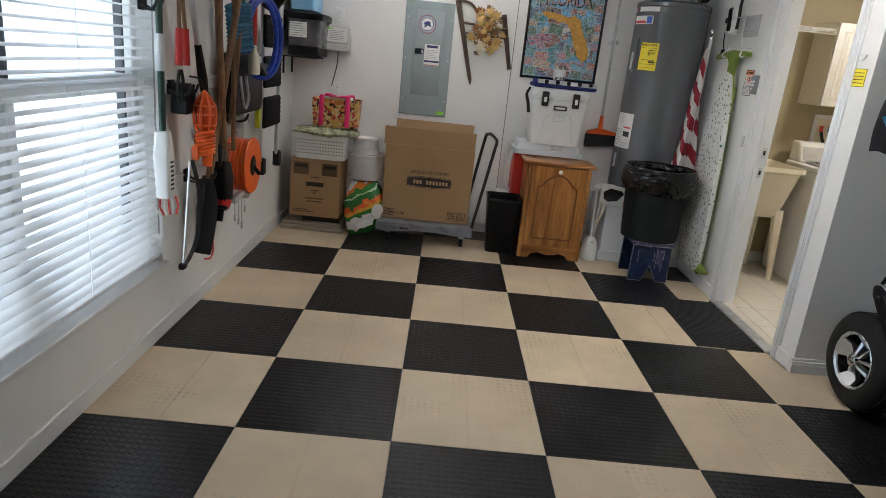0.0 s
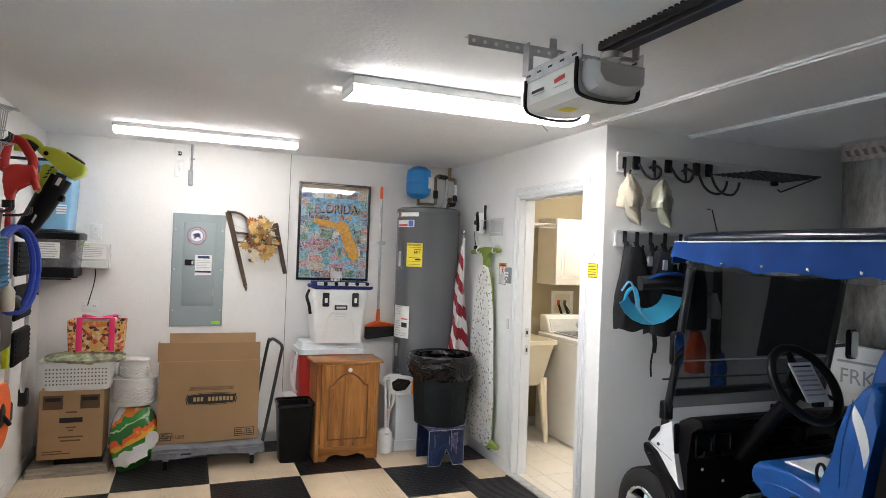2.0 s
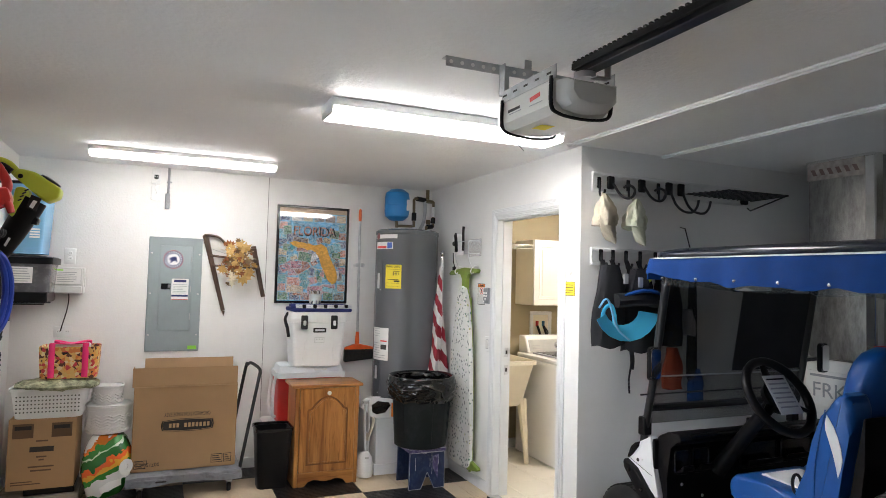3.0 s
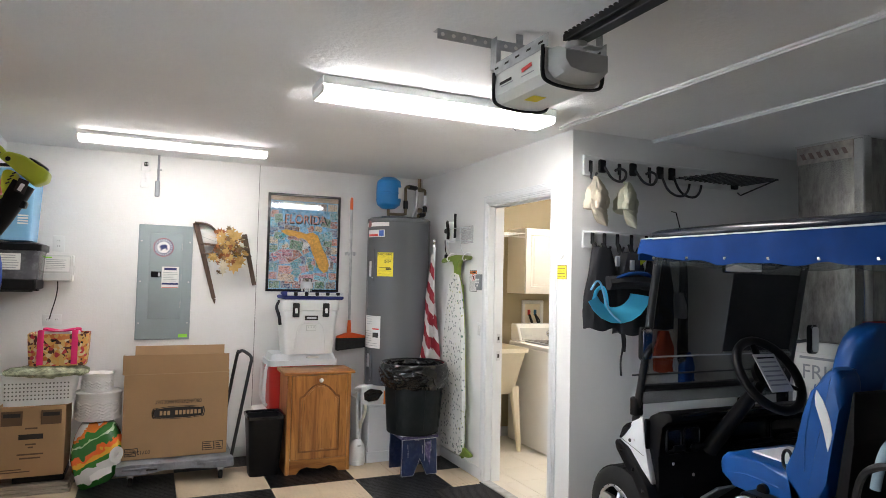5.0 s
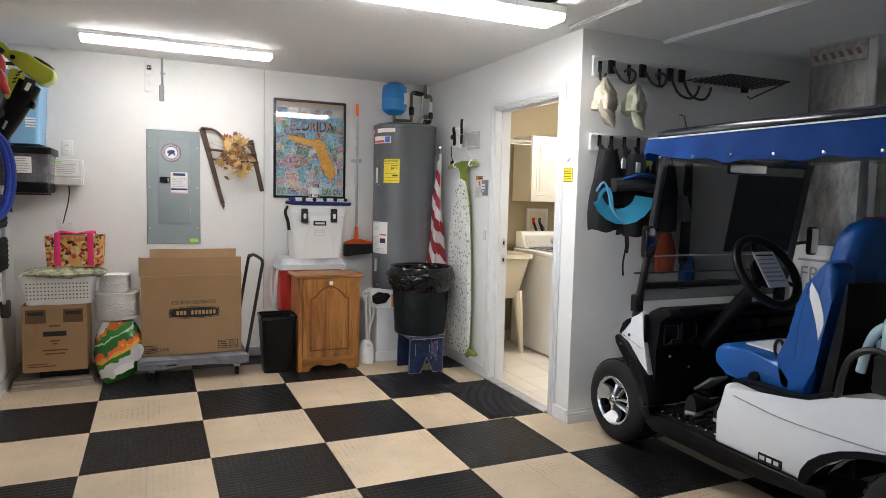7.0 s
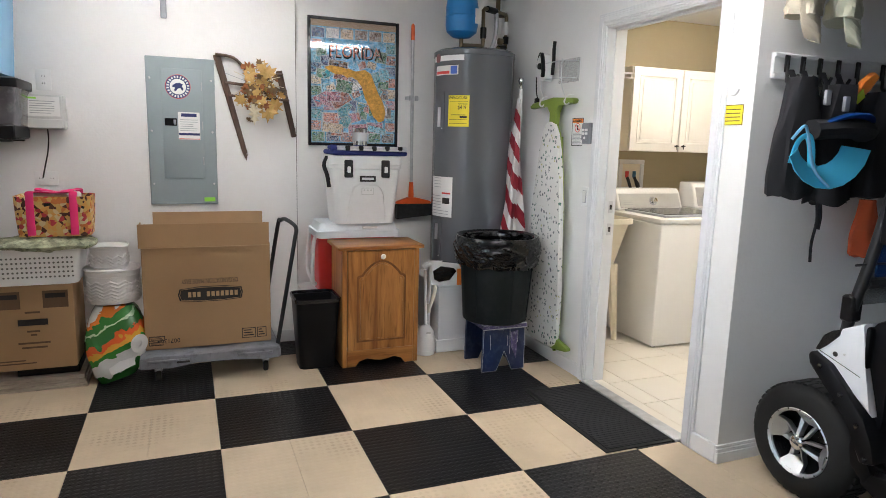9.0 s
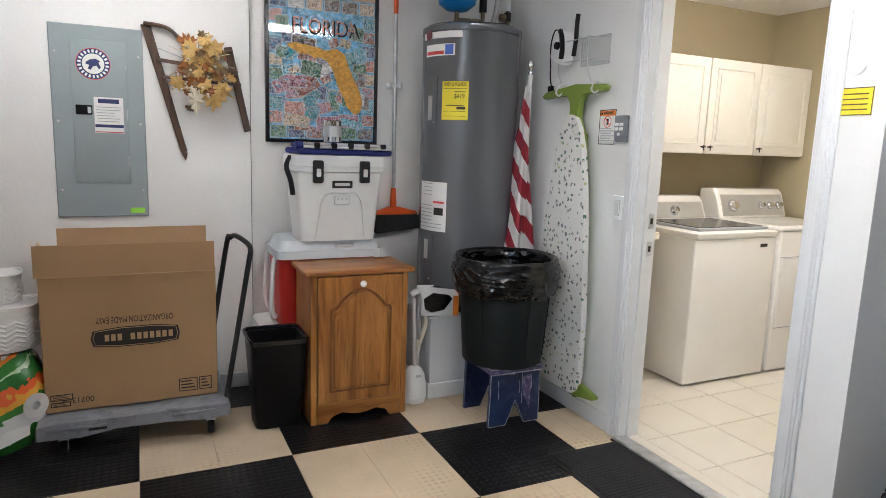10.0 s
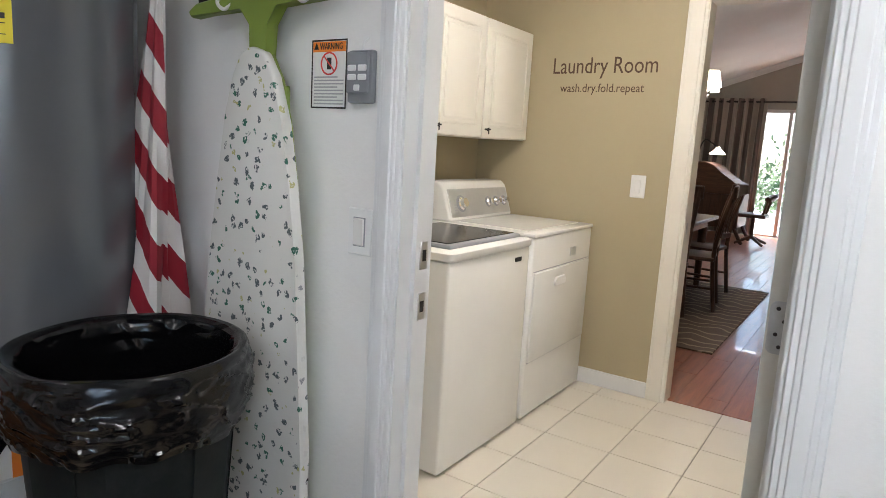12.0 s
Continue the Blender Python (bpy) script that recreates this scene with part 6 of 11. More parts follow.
# ---- toilet brush set, open box on the stand ----
tbs = thing("toilet_brush", (1.345, 2.81, 0.0), "white toilet brush and plunger in a domed holder on the floor", "toilet brush")
part("holder", lathe([(0.062, 0), (0.066, 0.02), (0.066, 0.09), (0.056, 0.15), (0.035, 0.185), (0.018, 0.195), (0.012, 0.195)], (1.345, 2.82, 0.0), 24), white_plastic, tbs)
part("foot_band", lathe([(0.0665, 0.025), (0.068, 0.03), (0.0665, 0.035)], (1.345, 2.82, 0.0), 24), white_plastic, tbs)
part("stick", rod((1.345, 2.82, 0.19), (1.332, 2.82, 0.57), 0.011), white_plastic, tbs)
part("vent", box(1.33, 1.36, 2.757, 2.762, 0.15, 0.165, 0.002), timer_grey, tbs)
gr = thing("grabber_tool", (1.385, 2.86, 0.0), "white and cream folded grabber with trigger beside the stand", "grabber")
part("shaft", rod((1.375, 2.86, 0.0), (1.385, 2.865, 0.58), 0.011), white_plastic, gr)
part("jaw", tube(smooth_pts([(1.32, 2.83, 0.585), (1.345, 2.83, 0.60), (1.39, 2.84, 0.60), (1.41, 2.85, 0.56), (1.415, 2.85, 0.50)]), 0.016, 8), white_plastic, gr)
part("trigger", tube(smooth_pts([(1.40, 2.845, 0.50), (1.415, 2.845, 0.42), (1.39, 2.85, 0.33), (1.382, 2.855, 0.30)]), 0.013, 8), cream_plastic, gr)
part("band", rod((1.377, 2.861, 0.27), (1.379, 2.861, 0.33), 0.017), cream_plastic, gr)
obx = thing("carton", (1.52, 2.86, 0.463), "open white carton with orange end and dark contents on the stand", "carton")
m_ = Matrix.Translation((1.495, 2.88, 0.466)) @ pose(0, 0, 0, 0, 0, -14) @ Matrix.Diagonal((0.78, 1, 1.1, 1))
bm = bm_new()
for a in ((-0.13, 0.13, -0.085, -0.081, 0, 0.10), (-0.13, 0.13, 0.081, 0.085, 0, 0.12), (-0.13, -0.126, -0.081, 0.081, 0, 0.11), (-0.126, 0.13, -0.081, 0.081, 0, 0.004)):
    add_box(bm, *a)
part("tray", moved(bm, m_), paper_white, obx)
part("end_panel", moved(add_box(box(0.126, 0.131, -0.085, 0.085, 0, 0.11), 0.092, 0.131, -0.0868, -0.0852, 0.0, 0.10), m_), label_orange, obx, "bright orange end panel")
part("flap", moved(prism([(-0.13, 0.10), (-0.16, 0.15), (0.10, 0.13), (0.13, 0.10)], "y", -0.084, -0.081), m_), paper_white, obx)
# black plate laid on the carton front to draw its torn opening
part("torn_opening", moved(prism([(-0.105, 0.035), (-0.06, 0.018), (0.03, 0.03), (0.055, 0.055), (0.085, 0.085), (0.06, 0.105), (-0.05, 0.115), (-0.115, 0.085)], "y", -0.0885, -0.0862), m_), bag_black, obx, "flat black plate drawn as the torn opening in the front")
part("contents", moved(prism([(-0.11, 0.0), (0.11, 0.0), (0.10, 0.10), (0.02, 0.125), (-0.08, 0.11)], "y", -0.07, 0.07, 0.02, 2), m_), black_gloss, obx, "dark folded contents")

# ---- trash can on a painted stool ----
stool_blue = paint("stool_blue", (0.006, 0.017, 0.060), 0.38, var=0.3, scale=12, bump=0.3, dirt=(0.34, 0.35, 0.42), dirt_amt=0.12)
stool_lilac = paint("stool_lilac", (0.09, 0.07, 0.17), 0.5, var=0.4, scale=22, bump=0.3, dirt=(0.45, 0.44, 0.5), dirt_amt=0.8)
sl = thing("step_stool", (1.70, 2.50, 0), "small worn blue and purple painted wooden step stool", "stool")
part("stool_top", box(1.545, 1.845, 2.345, 2.66, 0.232, 0.256, 0.004), stool_lilac, sl, "purple-worn top board")
def stool_end(y0, y1):
    poly = [(1.552, 0.0), (1.648, 0.0), (1.70, 0.108), (1.758, 0.0), (1.842, 0.0), (1.838, 0.231), (1.556, 0.231)]
    return prism(poly, "y", y0, y1, 0.002)
part("end_board", stool_end(2.362, 2.382), stool_blue, sl)
part("end_board", stool_end(2.622, 2.642), stool_blue, sl)
worn_white = paint("worn_white", (0.50, 0.50, 0.50), 0.7, var=0.4, scale=60, dirt=(0.02, 0.03, 0.08), dirt_amt=0.9)
WORN = [(1.5525, 0.002, 1.5565, 0.229), (1.8415, 0.002, 1.8375, 0.229), (1.648, 0.002, 1.699, 0.106), (1.757, 0.002, 1.701, 0.106), (1.5525, 0.0025, 1.647, 0.0025), (1.758, 0.0025, 1.841, 0.0025), (1.60, 0.20, 1.604, 0.12), (1.735, 0.225, 1.738, 0.09), (1.79, 0.215, 1.791, 0.15), (1.72, 0.19, 1.721, 0.135), (1.66, 0.225, 1.69, 0.222)]
for xa, za, xb, zb in WORN:
    part("worn_streak", tube([(xa, 2.3615, za), ((xa + xb) / 2 + 0.0015, 2.3613, (za + zb) / 2), (xb, 2.3615, zb)], [0.0022, 0.0012, 0.002], 5), worn_white, sl, "white worn paint")
for a, b_ in (((1.546, 2.346, 0.2555), (1.844, 2.346, 0.2555)), ((1.546, 2.346, 0.2555), (1.546, 2.658, 0.2555)), ((1.546, 2.3455, 0.233), (1.844, 2.3455, 0.233)), ((1.844, 2.346, 0.2555), (1.844, 2.658, 0.2555))):
    part("worn_edge", tube([a, tuple((Vector(a) + Vector(b_)) / 2), b_], [0.0022, 0.0032, 0.0022], 5), worn_white, sl, "white worn edge")
part("patch", prism([(1.745, 0.13), (1.785, 0.06), (1.79, 0.215), (1.74, 0.205)], "y", 2.3595, 2.3612), stool_lilac, sl, "purple worn patch")
tcx, tcy = 1.69, 2.50
tc = thing("trash_can", (tcx, tcy, 0.256), "round black trash can with a plastic liner on a stool", "trash can")
can_black = paint("can_black", (0.006, 0.009, 0.010), 0.5, var=0.2, bump=0.2, fine=120, spec=0.22, dirt=(0.06, 0.06, 0.06), dirt_amt=0.15)
part("can_body", lathe([(0.205, 0), (0.214, 0.006), (0.248, 0.52), (0.258, 0.53), (0.258, 0.555), (0.243, 0.555), (0.205, 0.02), (0.002, 0.015)], (tcx, tcy, 0.2565), 44), can_black, tc)
for k in range(8):
    a = 2 * math.pi * k / 8 + 0.3
    if math.sin(a) < 0.4:
        r0, r1 = 0.216, 0.241
        bm = bm_new()
        rings = []
        for s in range(5):
            aa = a - 0.26 + 0.52 * s / 4
            rings.append([(tcx + math.cos(aa) * (r0 + g), tcy + math.sin(aa) * (r0 + g), 0.30) if q == 0 else (tcx + math.cos(aa) * (r1 + g), tcy + math.sin(aa) * (r1 + g), 0.64) for q, g in ((0, 0.0), (0, 0.004), (1, 0.004), (1, 0.0))])
        part("side_rib", ring_loft(bm, rings), can_black, tc)
bm = bm_new()
rings = []
N = 260
zs = [(0.30, 0.165), (0.52, 0.200), (0.70, 0.224), (0.79, 0.233), (0.815, 0.240), (0.824, 0.256), (0.8265, 0.266), (0.824, 0.272), (0.815, 0.275), (0.795, 0.279), (0.77, 0.283), (0.745, 0.286), (0.72, 0.286), (0.695, 0.283), (0.67, 0.277), (0.648, 0.269), (0.63, 0.261), (0.628, 0.257), (0.70, 0.259)]
fine_zs = [zs[0]]
for a, c in zip(zs, zs[1:]):
    fine_zs += [(a[0] + (c[0] - a[0]) * u / 4, a[1] + (c[1] - a[1]) * u / 4) for u in (1, 2, 3, 4)]


def crease(p):
    return 0.45 - 1.6 * abs(noise.noise(p))


def pleat(p):
    """Narrow sharp ridge where the noise crosses zero."""
    return max(0.0, 1 - abs(noise.noise(p)) / 0.07)


for z, r in fine_zs:
    ring = []
    outer = r > 0.2705 and 0.62 < z < 0.825
    for k in range(N):
        a = 2 * math.pi * k / N
        c, s_ = math.cos(a), math.sin(a)
        if outer:
            fold = 0.008 * noise.noise(Vector((c * 2.4, s_ * 2.4, z * 7))) + 0.006 * crease(Vector((c * 1.6, s_ * 1.6, z * 20 + math.sin(a * 2) * 1.5)))
            fold += 0.007 * pleat(Vector((c * 1.3 + z * 3, s_ * 1.3, z * 17 + a * 0.6))) + 0.004 * pleat(Vector((c * 2.6, s_ * 2.6 + 7, z * 34)))
            fold *= min(1.0, (0.825 - z) / 0.04)
        elif z < 0.81:
            fold = 0.007 * pleat(Vector((c * 2.2, s_ * 2.2, z * 2.5 + 3))) + 0.006 * noise.noise(Vector((c * 3, s_ * 3, z * 6)))
            fold = -fold
        else:
            fold = 0.002 * noise.noise(Vector((c * 4, s_ * 4, z * 9)))
        hang = 0.016 * noise.noise(Vector((c * 2.5, s_ * 2.5, 4))) if z < 0.68 and r > 0.255 else 0
        ring.append((tcx + c * (r + fold), tcy + s_ * (r + fold), z + hang + (0.004 * noise.noise(Vector((c * 2, s_ * 2, 9))) if z > 0.8 else 0)))
    rings.append(ring)
ring_loft(bm, rings, caps=False)
part("liner", bm, bag_black, tc, "glossy black plastic bag folded over the rim")
sl.scale = (1, 1, 1.19)
tc.location.z = 0.3055
tc.scale = (0.94, 0.94, 0.94)

# flag standing rolled in the corner
fl = thing("flag", (1.98, 2.86, 0.0), "rolled red and white striped flag standing in the corner", "flag")
part("pole", rod((1.99, 2.84, 0.463), (1.985, 2.83, 1.76), 0.012), white_plastic, fl)
part("finial", lathe([(0.01, 0), (0.014, 0.02), (0.009, 0.03), (0.018, 0.045), (0.021, 0.06), (0.014, 0.078), (0.002, 0.082)], (1.985, 2.83, 1.755), 16), chrome, fl, "silver finial")
fm, nt, bb = start_mat("flag_cloth")
co = coords(nt)
sp = nt.nodes.new("ShaderNodeSeparateXYZ")
nt.links.new(co, sp.inputs[0])
ma = nt.nodes.new("ShaderNodeMath")
ma.operation = "MULTIPLY_ADD"
ma.inputs[1].default_value = -1.1
nt.links.new(sp.outputs[1], ma.inputs[0])
nt.links.new(sp.outputs[2], ma.inputs[2])
mb = nt.nodes.new("ShaderNodeMath")
mb.operation = "MULTIPLY_ADD"
mb.inputs[1].default_value = 1.1
nt.links.new(sp.outputs[0], mb.inputs[0])
nt.links.new(ma.outputs[0], mb.inputs[2])
mc = nt.nodes.new("ShaderNodeMath")
mc.operation = "MULTIPLY"
mc.inputs[1].default_value = 5.2
nt.links.new(mb.outputs[0], mc.inputs[0])
md = nt.nodes.new("ShaderNodeMath")
md.operation = "FRACT"
nt.links.new(mc.outputs[0], md.inputs[0])
me_ = nt.nodes.new("ShaderNodeMath")
me_.operation = "GREATER_THAN"
me_.inputs[1].default_value = 0.5
nt.links.new(md.outputs[0], me_.inputs[0])
nt.links.new(mix_rgb(nt, me_.outputs[0], (0.27, 0.007, 0.02), (0.68, 0.65, 0.63)), bb.inputs["Base Color"])
bb.inputs["Roughness"].default_value = 0.7
add_bump(nt, bb, tex_noise(nt, co, 240, 3), 0.3, 0.001)
bm = bm_new()
rings = []
for k in range(22):
    u = k / 21
    z = 1.70 - 1.0 * u
    w = 0.020 + 0.15 * u ** 1.05
    ring = []
    for a in range(36):
        an = 2 * math.pi * a / 36
        r = w * (0.62 + 0.24 * math.sin(an * 3 + u * 2.5) + 0.12 * math.sin(an * 7 - u * 3))
        ring.append((1.98 - 0.03 * u + r * math.cos(an) * 0.75, 2.84 + 0.02 * u + r * math.sin(an), z + 0.03 * u * math.sin(an * 2 + 1)))
    rings.append(ring)
ring_loft(bm, rings)
part("cloth", bm, fm, fl, "red and white striped cloth in folds")

# ---- ironing board, iron and holder, signs on the doorway wall ----
ib = thing("ironing_board", (2.04, 2.45, 0.05), "folded ironing board with patterned white cover hung on the wall", "ironing board")
prt, nt, bb = start_mat("sprig_print")
co = coords(nt)
sc_ = stretched(nt, co, 1, 1, 1)
v = nt.nodes.new("ShaderNodeTexVoronoi")
v.inputs["Scale"].default_value = 32
v.inputs["Randomness"].default_value = 0.8
wob = nt.nodes.new("ShaderNodeVectorMath")
wob.operation = "ADD"
nz = nt.nodes.new("ShaderNodeTexNoise")
nz.inputs["Scale"].default_value = 55
nt.links.new(sc_, nz.inputs["Vector"])
sc2 = nt.nodes.new("ShaderNodeVectorMath")
sc2.operation = "SCALE"
sc2.inputs["Scale"].default_value = 0.028
nt.links.new(nz.outputs["Color"], sc2.inputs[0])
nt.links.new(sc_, wob.inputs[0])
nt.links.new(sc2.outputs[0], wob.inputs[1])
nt.links.new(wob.outputs[0], v.inputs["Vector"])
k_ = ramp(nt, v.outputs["Distance"], 0.31, 0.26)
sp = nt.nodes.new("ShaderNodeSeparateColor")
nt.links.new(v.outputs["Color"], sp.inputs[0])
cr = nt.nodes.new("ShaderNodeValToRGB")
cr.color_ramp.interpolation = "CONSTANT"
for pos, c in ((0.0, (0.10, 0.12, 0.13)), (0.3, (0.04, 0.14, 0.10)), (0.5, (0.45, 0.44, 0.20)), (0.7, (0.28, 0.28, 0.30)), (0.85, (0.62, 0.61, 0.58))):
    cr.color_ramp.elements.new(pos).color = (*c, 1)
nt.links.new(sp.outputs[0], cr.inputs[0])
mm = nt.nodes.new("ShaderNodeMath")
mm.operation = "MULTIPLY"
nt.links.new(k_, mm.inputs[0])
nt.links.new(ramp(nt, tex_noise(nt, sc_, 130, 2), 0.39, 0.46), mm.inputs[1])
base = mix_rgb(nt, ramp(nt, tex_noise(nt, co, 3, 3), 0.3, 0.7), (0.66, 0.65, 0.61), (0.74, 0.73, 0.70))
nt.links.new(mix_rgb(nt, mm.outputs[0], base, cr.outputs[0]), bb.inputs["Base Color"])
bb.inputs["Roughness"].default_value = 0.85
add_bump(nt, bb, tex_noise(nt, co, 60, 4), 0.25, 0.003)
right = [(2.475, 1.545), (2.425, 1.53), (2.385, 1.47), (2.355, 1.36), (2.325, 1.20), (2.30, 1.02), (2.285, 0.80), (2.265, 0.50), (2.258, 0.25), (2.275, 0.17), (2.32, 0.135)]
left = [(2.56, 0.13), (2.63, 0.16), (2.665, 0.23), (2.672, 0.40), (2.67, 0.60), (2.655, 0.85), (2.63, 1.05), (2.60, 1.22), (2.57, 1.38), (2.545, 1.48), (2.515, 1.53)]
outl = right + left
part("cover", prism(outl[::-1], "x", 2.0, 2.032, 0.011, 3), prt, ib, "white cotton cover with small sprigs")
part("frame_edge", prism([(2.465 + (y - 2.465) * 0.90, 0.84 + (z - 0.84) * 0.992) for y, z in outl[::-1]], "x", 2.033, 2.046, 0.003), green_plastic, ib)
part("leg", tube([(2.05, 2.40, 1.45), (2.055, 2.38, 0.9), (2.05, 2.36, 0.3), (2.055, 2.35, 0.10)], 0.012, 8), green_plastic, ib, "olive tubular leg")
part("leg", tube([(2.05, 2.46, 1.45), (2.055, 2.48, 0.9), (2.05, 2.52, 0.3), (2.055, 2.55, 0.12)], 0.012, 8), green_plastic, ib)
part("foot_bar", tube([(2.04, 2.66, 0.142), (2.035, 2.5, 0.137), (2.025, 2.30, 0.128)], 0.008, 8), black_metal, ib, "thin dark foot bar")
part("bottom_foot", prism([(2.35, 0.135), (2.36, 0.175), (2.28, 0.202), (2.15, 0.178), (2.146, 0.163), (2.165, 0.152), (2.30, 0.128)], "x", 2.012, 2.045, 0.006, 2), green_plastic, ib, "olive wedge-shaped foot")
part("top_foot", prism([(2.50, 1.50), (2.465, 1.48), (2.43, 1.50), (2.435, 1.60), (2.40, 1.645), (2.24, 1.645), (2.225, 1.665), (2.24, 1.678), (2.46, 1.69), (2.72, 1.665), (2.755, 1.645), (2.74, 1.628), (2.53, 1.645), (2.49, 1.60)], "x", 2.015, 2.05, 0.006), green_plastic, ib, "olive T-shaped foot")
for y in (2.33, 2.62):
    part("hook", tube(smooth_pts([(2.075, y, 1.70), (2.04, y, 1.70), (2.005, y - 0.01, 1.66), (2.01, y - 0.03, 1.64), (2.02, y - 0.05, 1.655)]), 0.005, 6), white_plastic, ib, "white coated wall hook")
ih = thing("iron_holder", (2.07, 2.46, 1.75), "clear plastic and wire iron holder on the wall", "holder")
part("plate", box(2.078, 2.088, 2.30, 2.52, 1.78, 1.92, 0.003), clear_plate, ih, "clear plastic plate")
for z in (1.80, 1.90):
    part("wire", tube([(2.08, 2.62, z), (2.00, 2.60, z), (2.0, 2.34, z), (2.08, 2.32, z)], 0.003, 6), aluminium, ih)
for y in (2.36, 2.60):
    part("wire", tube([(2.0, y, 1.91), (2.0, y, 1.80), (2.01, y, 1.74), (2.03, y, 1.70)], 0.003, 6), aluminium, ih)
ir = thing("clothes_iron", (2.02, 2.60, 1.80), "white steam iron with black handle and cord in a wall holder", "iron")
part("sole", prism([(2.66, 1.83), (2.60, 1.80), (2.55, 1.79), (2.54, 1.86), (2.55, 1.95), (2.60, 1.97), (2.64, 1.93)], "x", 1.985, 2.055, 0.012, 2), white_plastic, ir)
part("handle", tube(smooth_pts([(2.01, 2.60, 1.945), (1.985, 2.575, 1.955), (1.975, 2.545, 1.92), (1.978, 2.54, 1.86), (1.985, 2.555, 1.82)]), 0.013, 8), black_plastic, ir, "black handle")
part("dial", lathe([(0.02, 0), (0.018, -0.012)], (1.985, 2.59, 1.885), 16, "x"), black_plastic, ir)
part("cord", tube(smooth_pts([(2.03, 2.63, 1.96), (2.04, 2.70, 1.98), (2.05, 2.745, 1.92), (2.04, 2.73, 1.85), (2.03, 2.71, 1.80), (2.04, 2.72, 1.74), (2.05, 2.72, 1.70)]), 0.004, 6), black_rubber, ir, "black cord")
part("plug", box(2.035, 2.06, 2.705, 2.735, 1.665, 1.70, 0.004), black_plastic, ir)
part("cord_bundle", tube(smooth_pts([(2.02, 2.50, 1.83), (2.01, 2.475, 1.90), (2.0, 2.46, 1.97), (2.0, 2.455, 2.02)]), 0.011, 8), black_rubber, ir)
ws = thing("warning_sign", (2.088, 2.285, 1.405), "white warning placard with an orange heading on the wall", "sign")
part("plate", box(XE - 0.003, XE, 2.226, 2.345, 1.40, 1.565, 0.001), paper_white, ws)
part("border", add_box(add_box(add_box(box(XE - 0.0036, XE - 0.003, 2.226, 2.345, 1.40, 1.404), XE - 0.0036, XE - 0.003, 2.226, 2.345, 1.561, 1.565), XE - 0.0036, XE - 0.003, 2.226, 2.230, 1.404, 1.561), XE - 0.0036, XE - 0.003, 2.341, 2.345, 1.404, 1.561), ink_black, ws)
part("heading", box(XE - 0.0038, XE - 0.003, 2.231, 2.340, 1.536, 1.560), label_orange, ws)
letters("print_word", "WARNING", 0.022, facing_west(XE - 0.0045, 2.278, 1.548), ink_black, ws, 0.075)
letters("symbol", "\u25b2", 0.02, facing_west(XE - 0.0045, 2.328, 1.548), ink_black, ws, 0.015)
part("symbol_ring", tube([(XE - 0.0035, 2.285 + 0.026 * math.cos(a), 1.508 + 0.026 * math.sin(a)) for a in [2 * math.pi * k / 28 for k in range(28)]], 0.0022, 5, True), label_red, ws)
part("symbol_bar", rod((XE - 0.0035, 2.303, 1.526), (XE - 0.0035, 2.267, 1.490), 0.002, seg=5), label_red, ws)
part("symbol_figure", box(XE - 0.0036, XE - 0.003, 2.278, 2.292, 1.494, 1.522), ink_black, ws)
for k in range(9):
    part("print_line", box(XE - 0.0036, XE - 0.003, 2.236 + (0.0 if k % 3 else 0.02), 2.335, 1.474 - k * 0.008, 1.4775 - k * 0.008), paper_grey, ws)
wc = thing("door_opener_keypad", (2.085, 2.17, 1.40), "grey wall keypad for the garage door opener", "keypad")
keypad_grey = paint("keypad_grey", (0.24, 0.25, 0.27), 0.5, bump=0.08)
part("case", box(XE - 0.020, XE, 2.132, 2.208, 1.413, 1.535, 0.006, 2), keypad_grey, wc)
part("cover", box(XE - 0.028, XE - 0.023, 2.137, 2.204, 1.435, 1.53, 0.004), keypad_grey, wc)
for dy, dz, w in ((0.016, 0.083, 0.026), (-0.016, 0.083, 0.026), (0.016, 0.062, 0.026), (-0.016, 0.062, 0.026), (0.0, 0.038, 0.018)):
    part("button", box(XE - 0.031, XE - 0.028, 2.17 + dy - w / 2, 2.17 + dy + w / 2, 1.41 + dz - 0.007, 1.41 + dz + 0.007, 0.002), white_plastic, wc, "pale push button")
part("bell_wire", tube(smooth_pts([(XE - 0.004, 2.175, 1.53), (XE - 0.008, 2.17, 1.55), (XE - 0.003, 2.16, 1.565)]), 0.0015, 5), white_plastic, wc)
lsw = thing("light_switch", (2.085, 2.125, 1.10), "white rocker light switch beside the doorway", "switch")
part("plate", box(XE - 0.007, XE, 2.127, 2.203, 1.048, 1.164, 0.003), white_plastic, lsw)
part("rocker", box(XE - 0.013, XE - 0.007, 2.148, 2.182, 1.072, 1.14, 0.003), white_enamel, lsw)
part("rocker_gap", prism([(2.146, 1.07), (2.184, 1.07), (2.184, 1.142), (2.146, 1.142)], "x", XE - 0.0076, XE - 0.007), conduit_grey, lsw)
ys = thing("yellow_sign", (2.088, 1.10, 1.51), "small yellow notice stuck beside the doorway", "sign")
part("plate", box(XE - 0.0025, XE, 1.045, 1.158, 1.508, 1.594, 0.0008), label_yellow, ys)
for k in range(4):
    part("print_line", box(XE - 0.0032, XE - 0.0025, 1.06, 1.14, 1.572 - k * 0.016, 1.576 - k * 0.016), ink_brown, ys)
    if k < 2:
        part("print_mark", box(XE - 0.0032, XE - 0.0025, 1.144, 1.151, 1.566 - k * 0.022, 1.578 - k * 0.022), ink_black, ys)
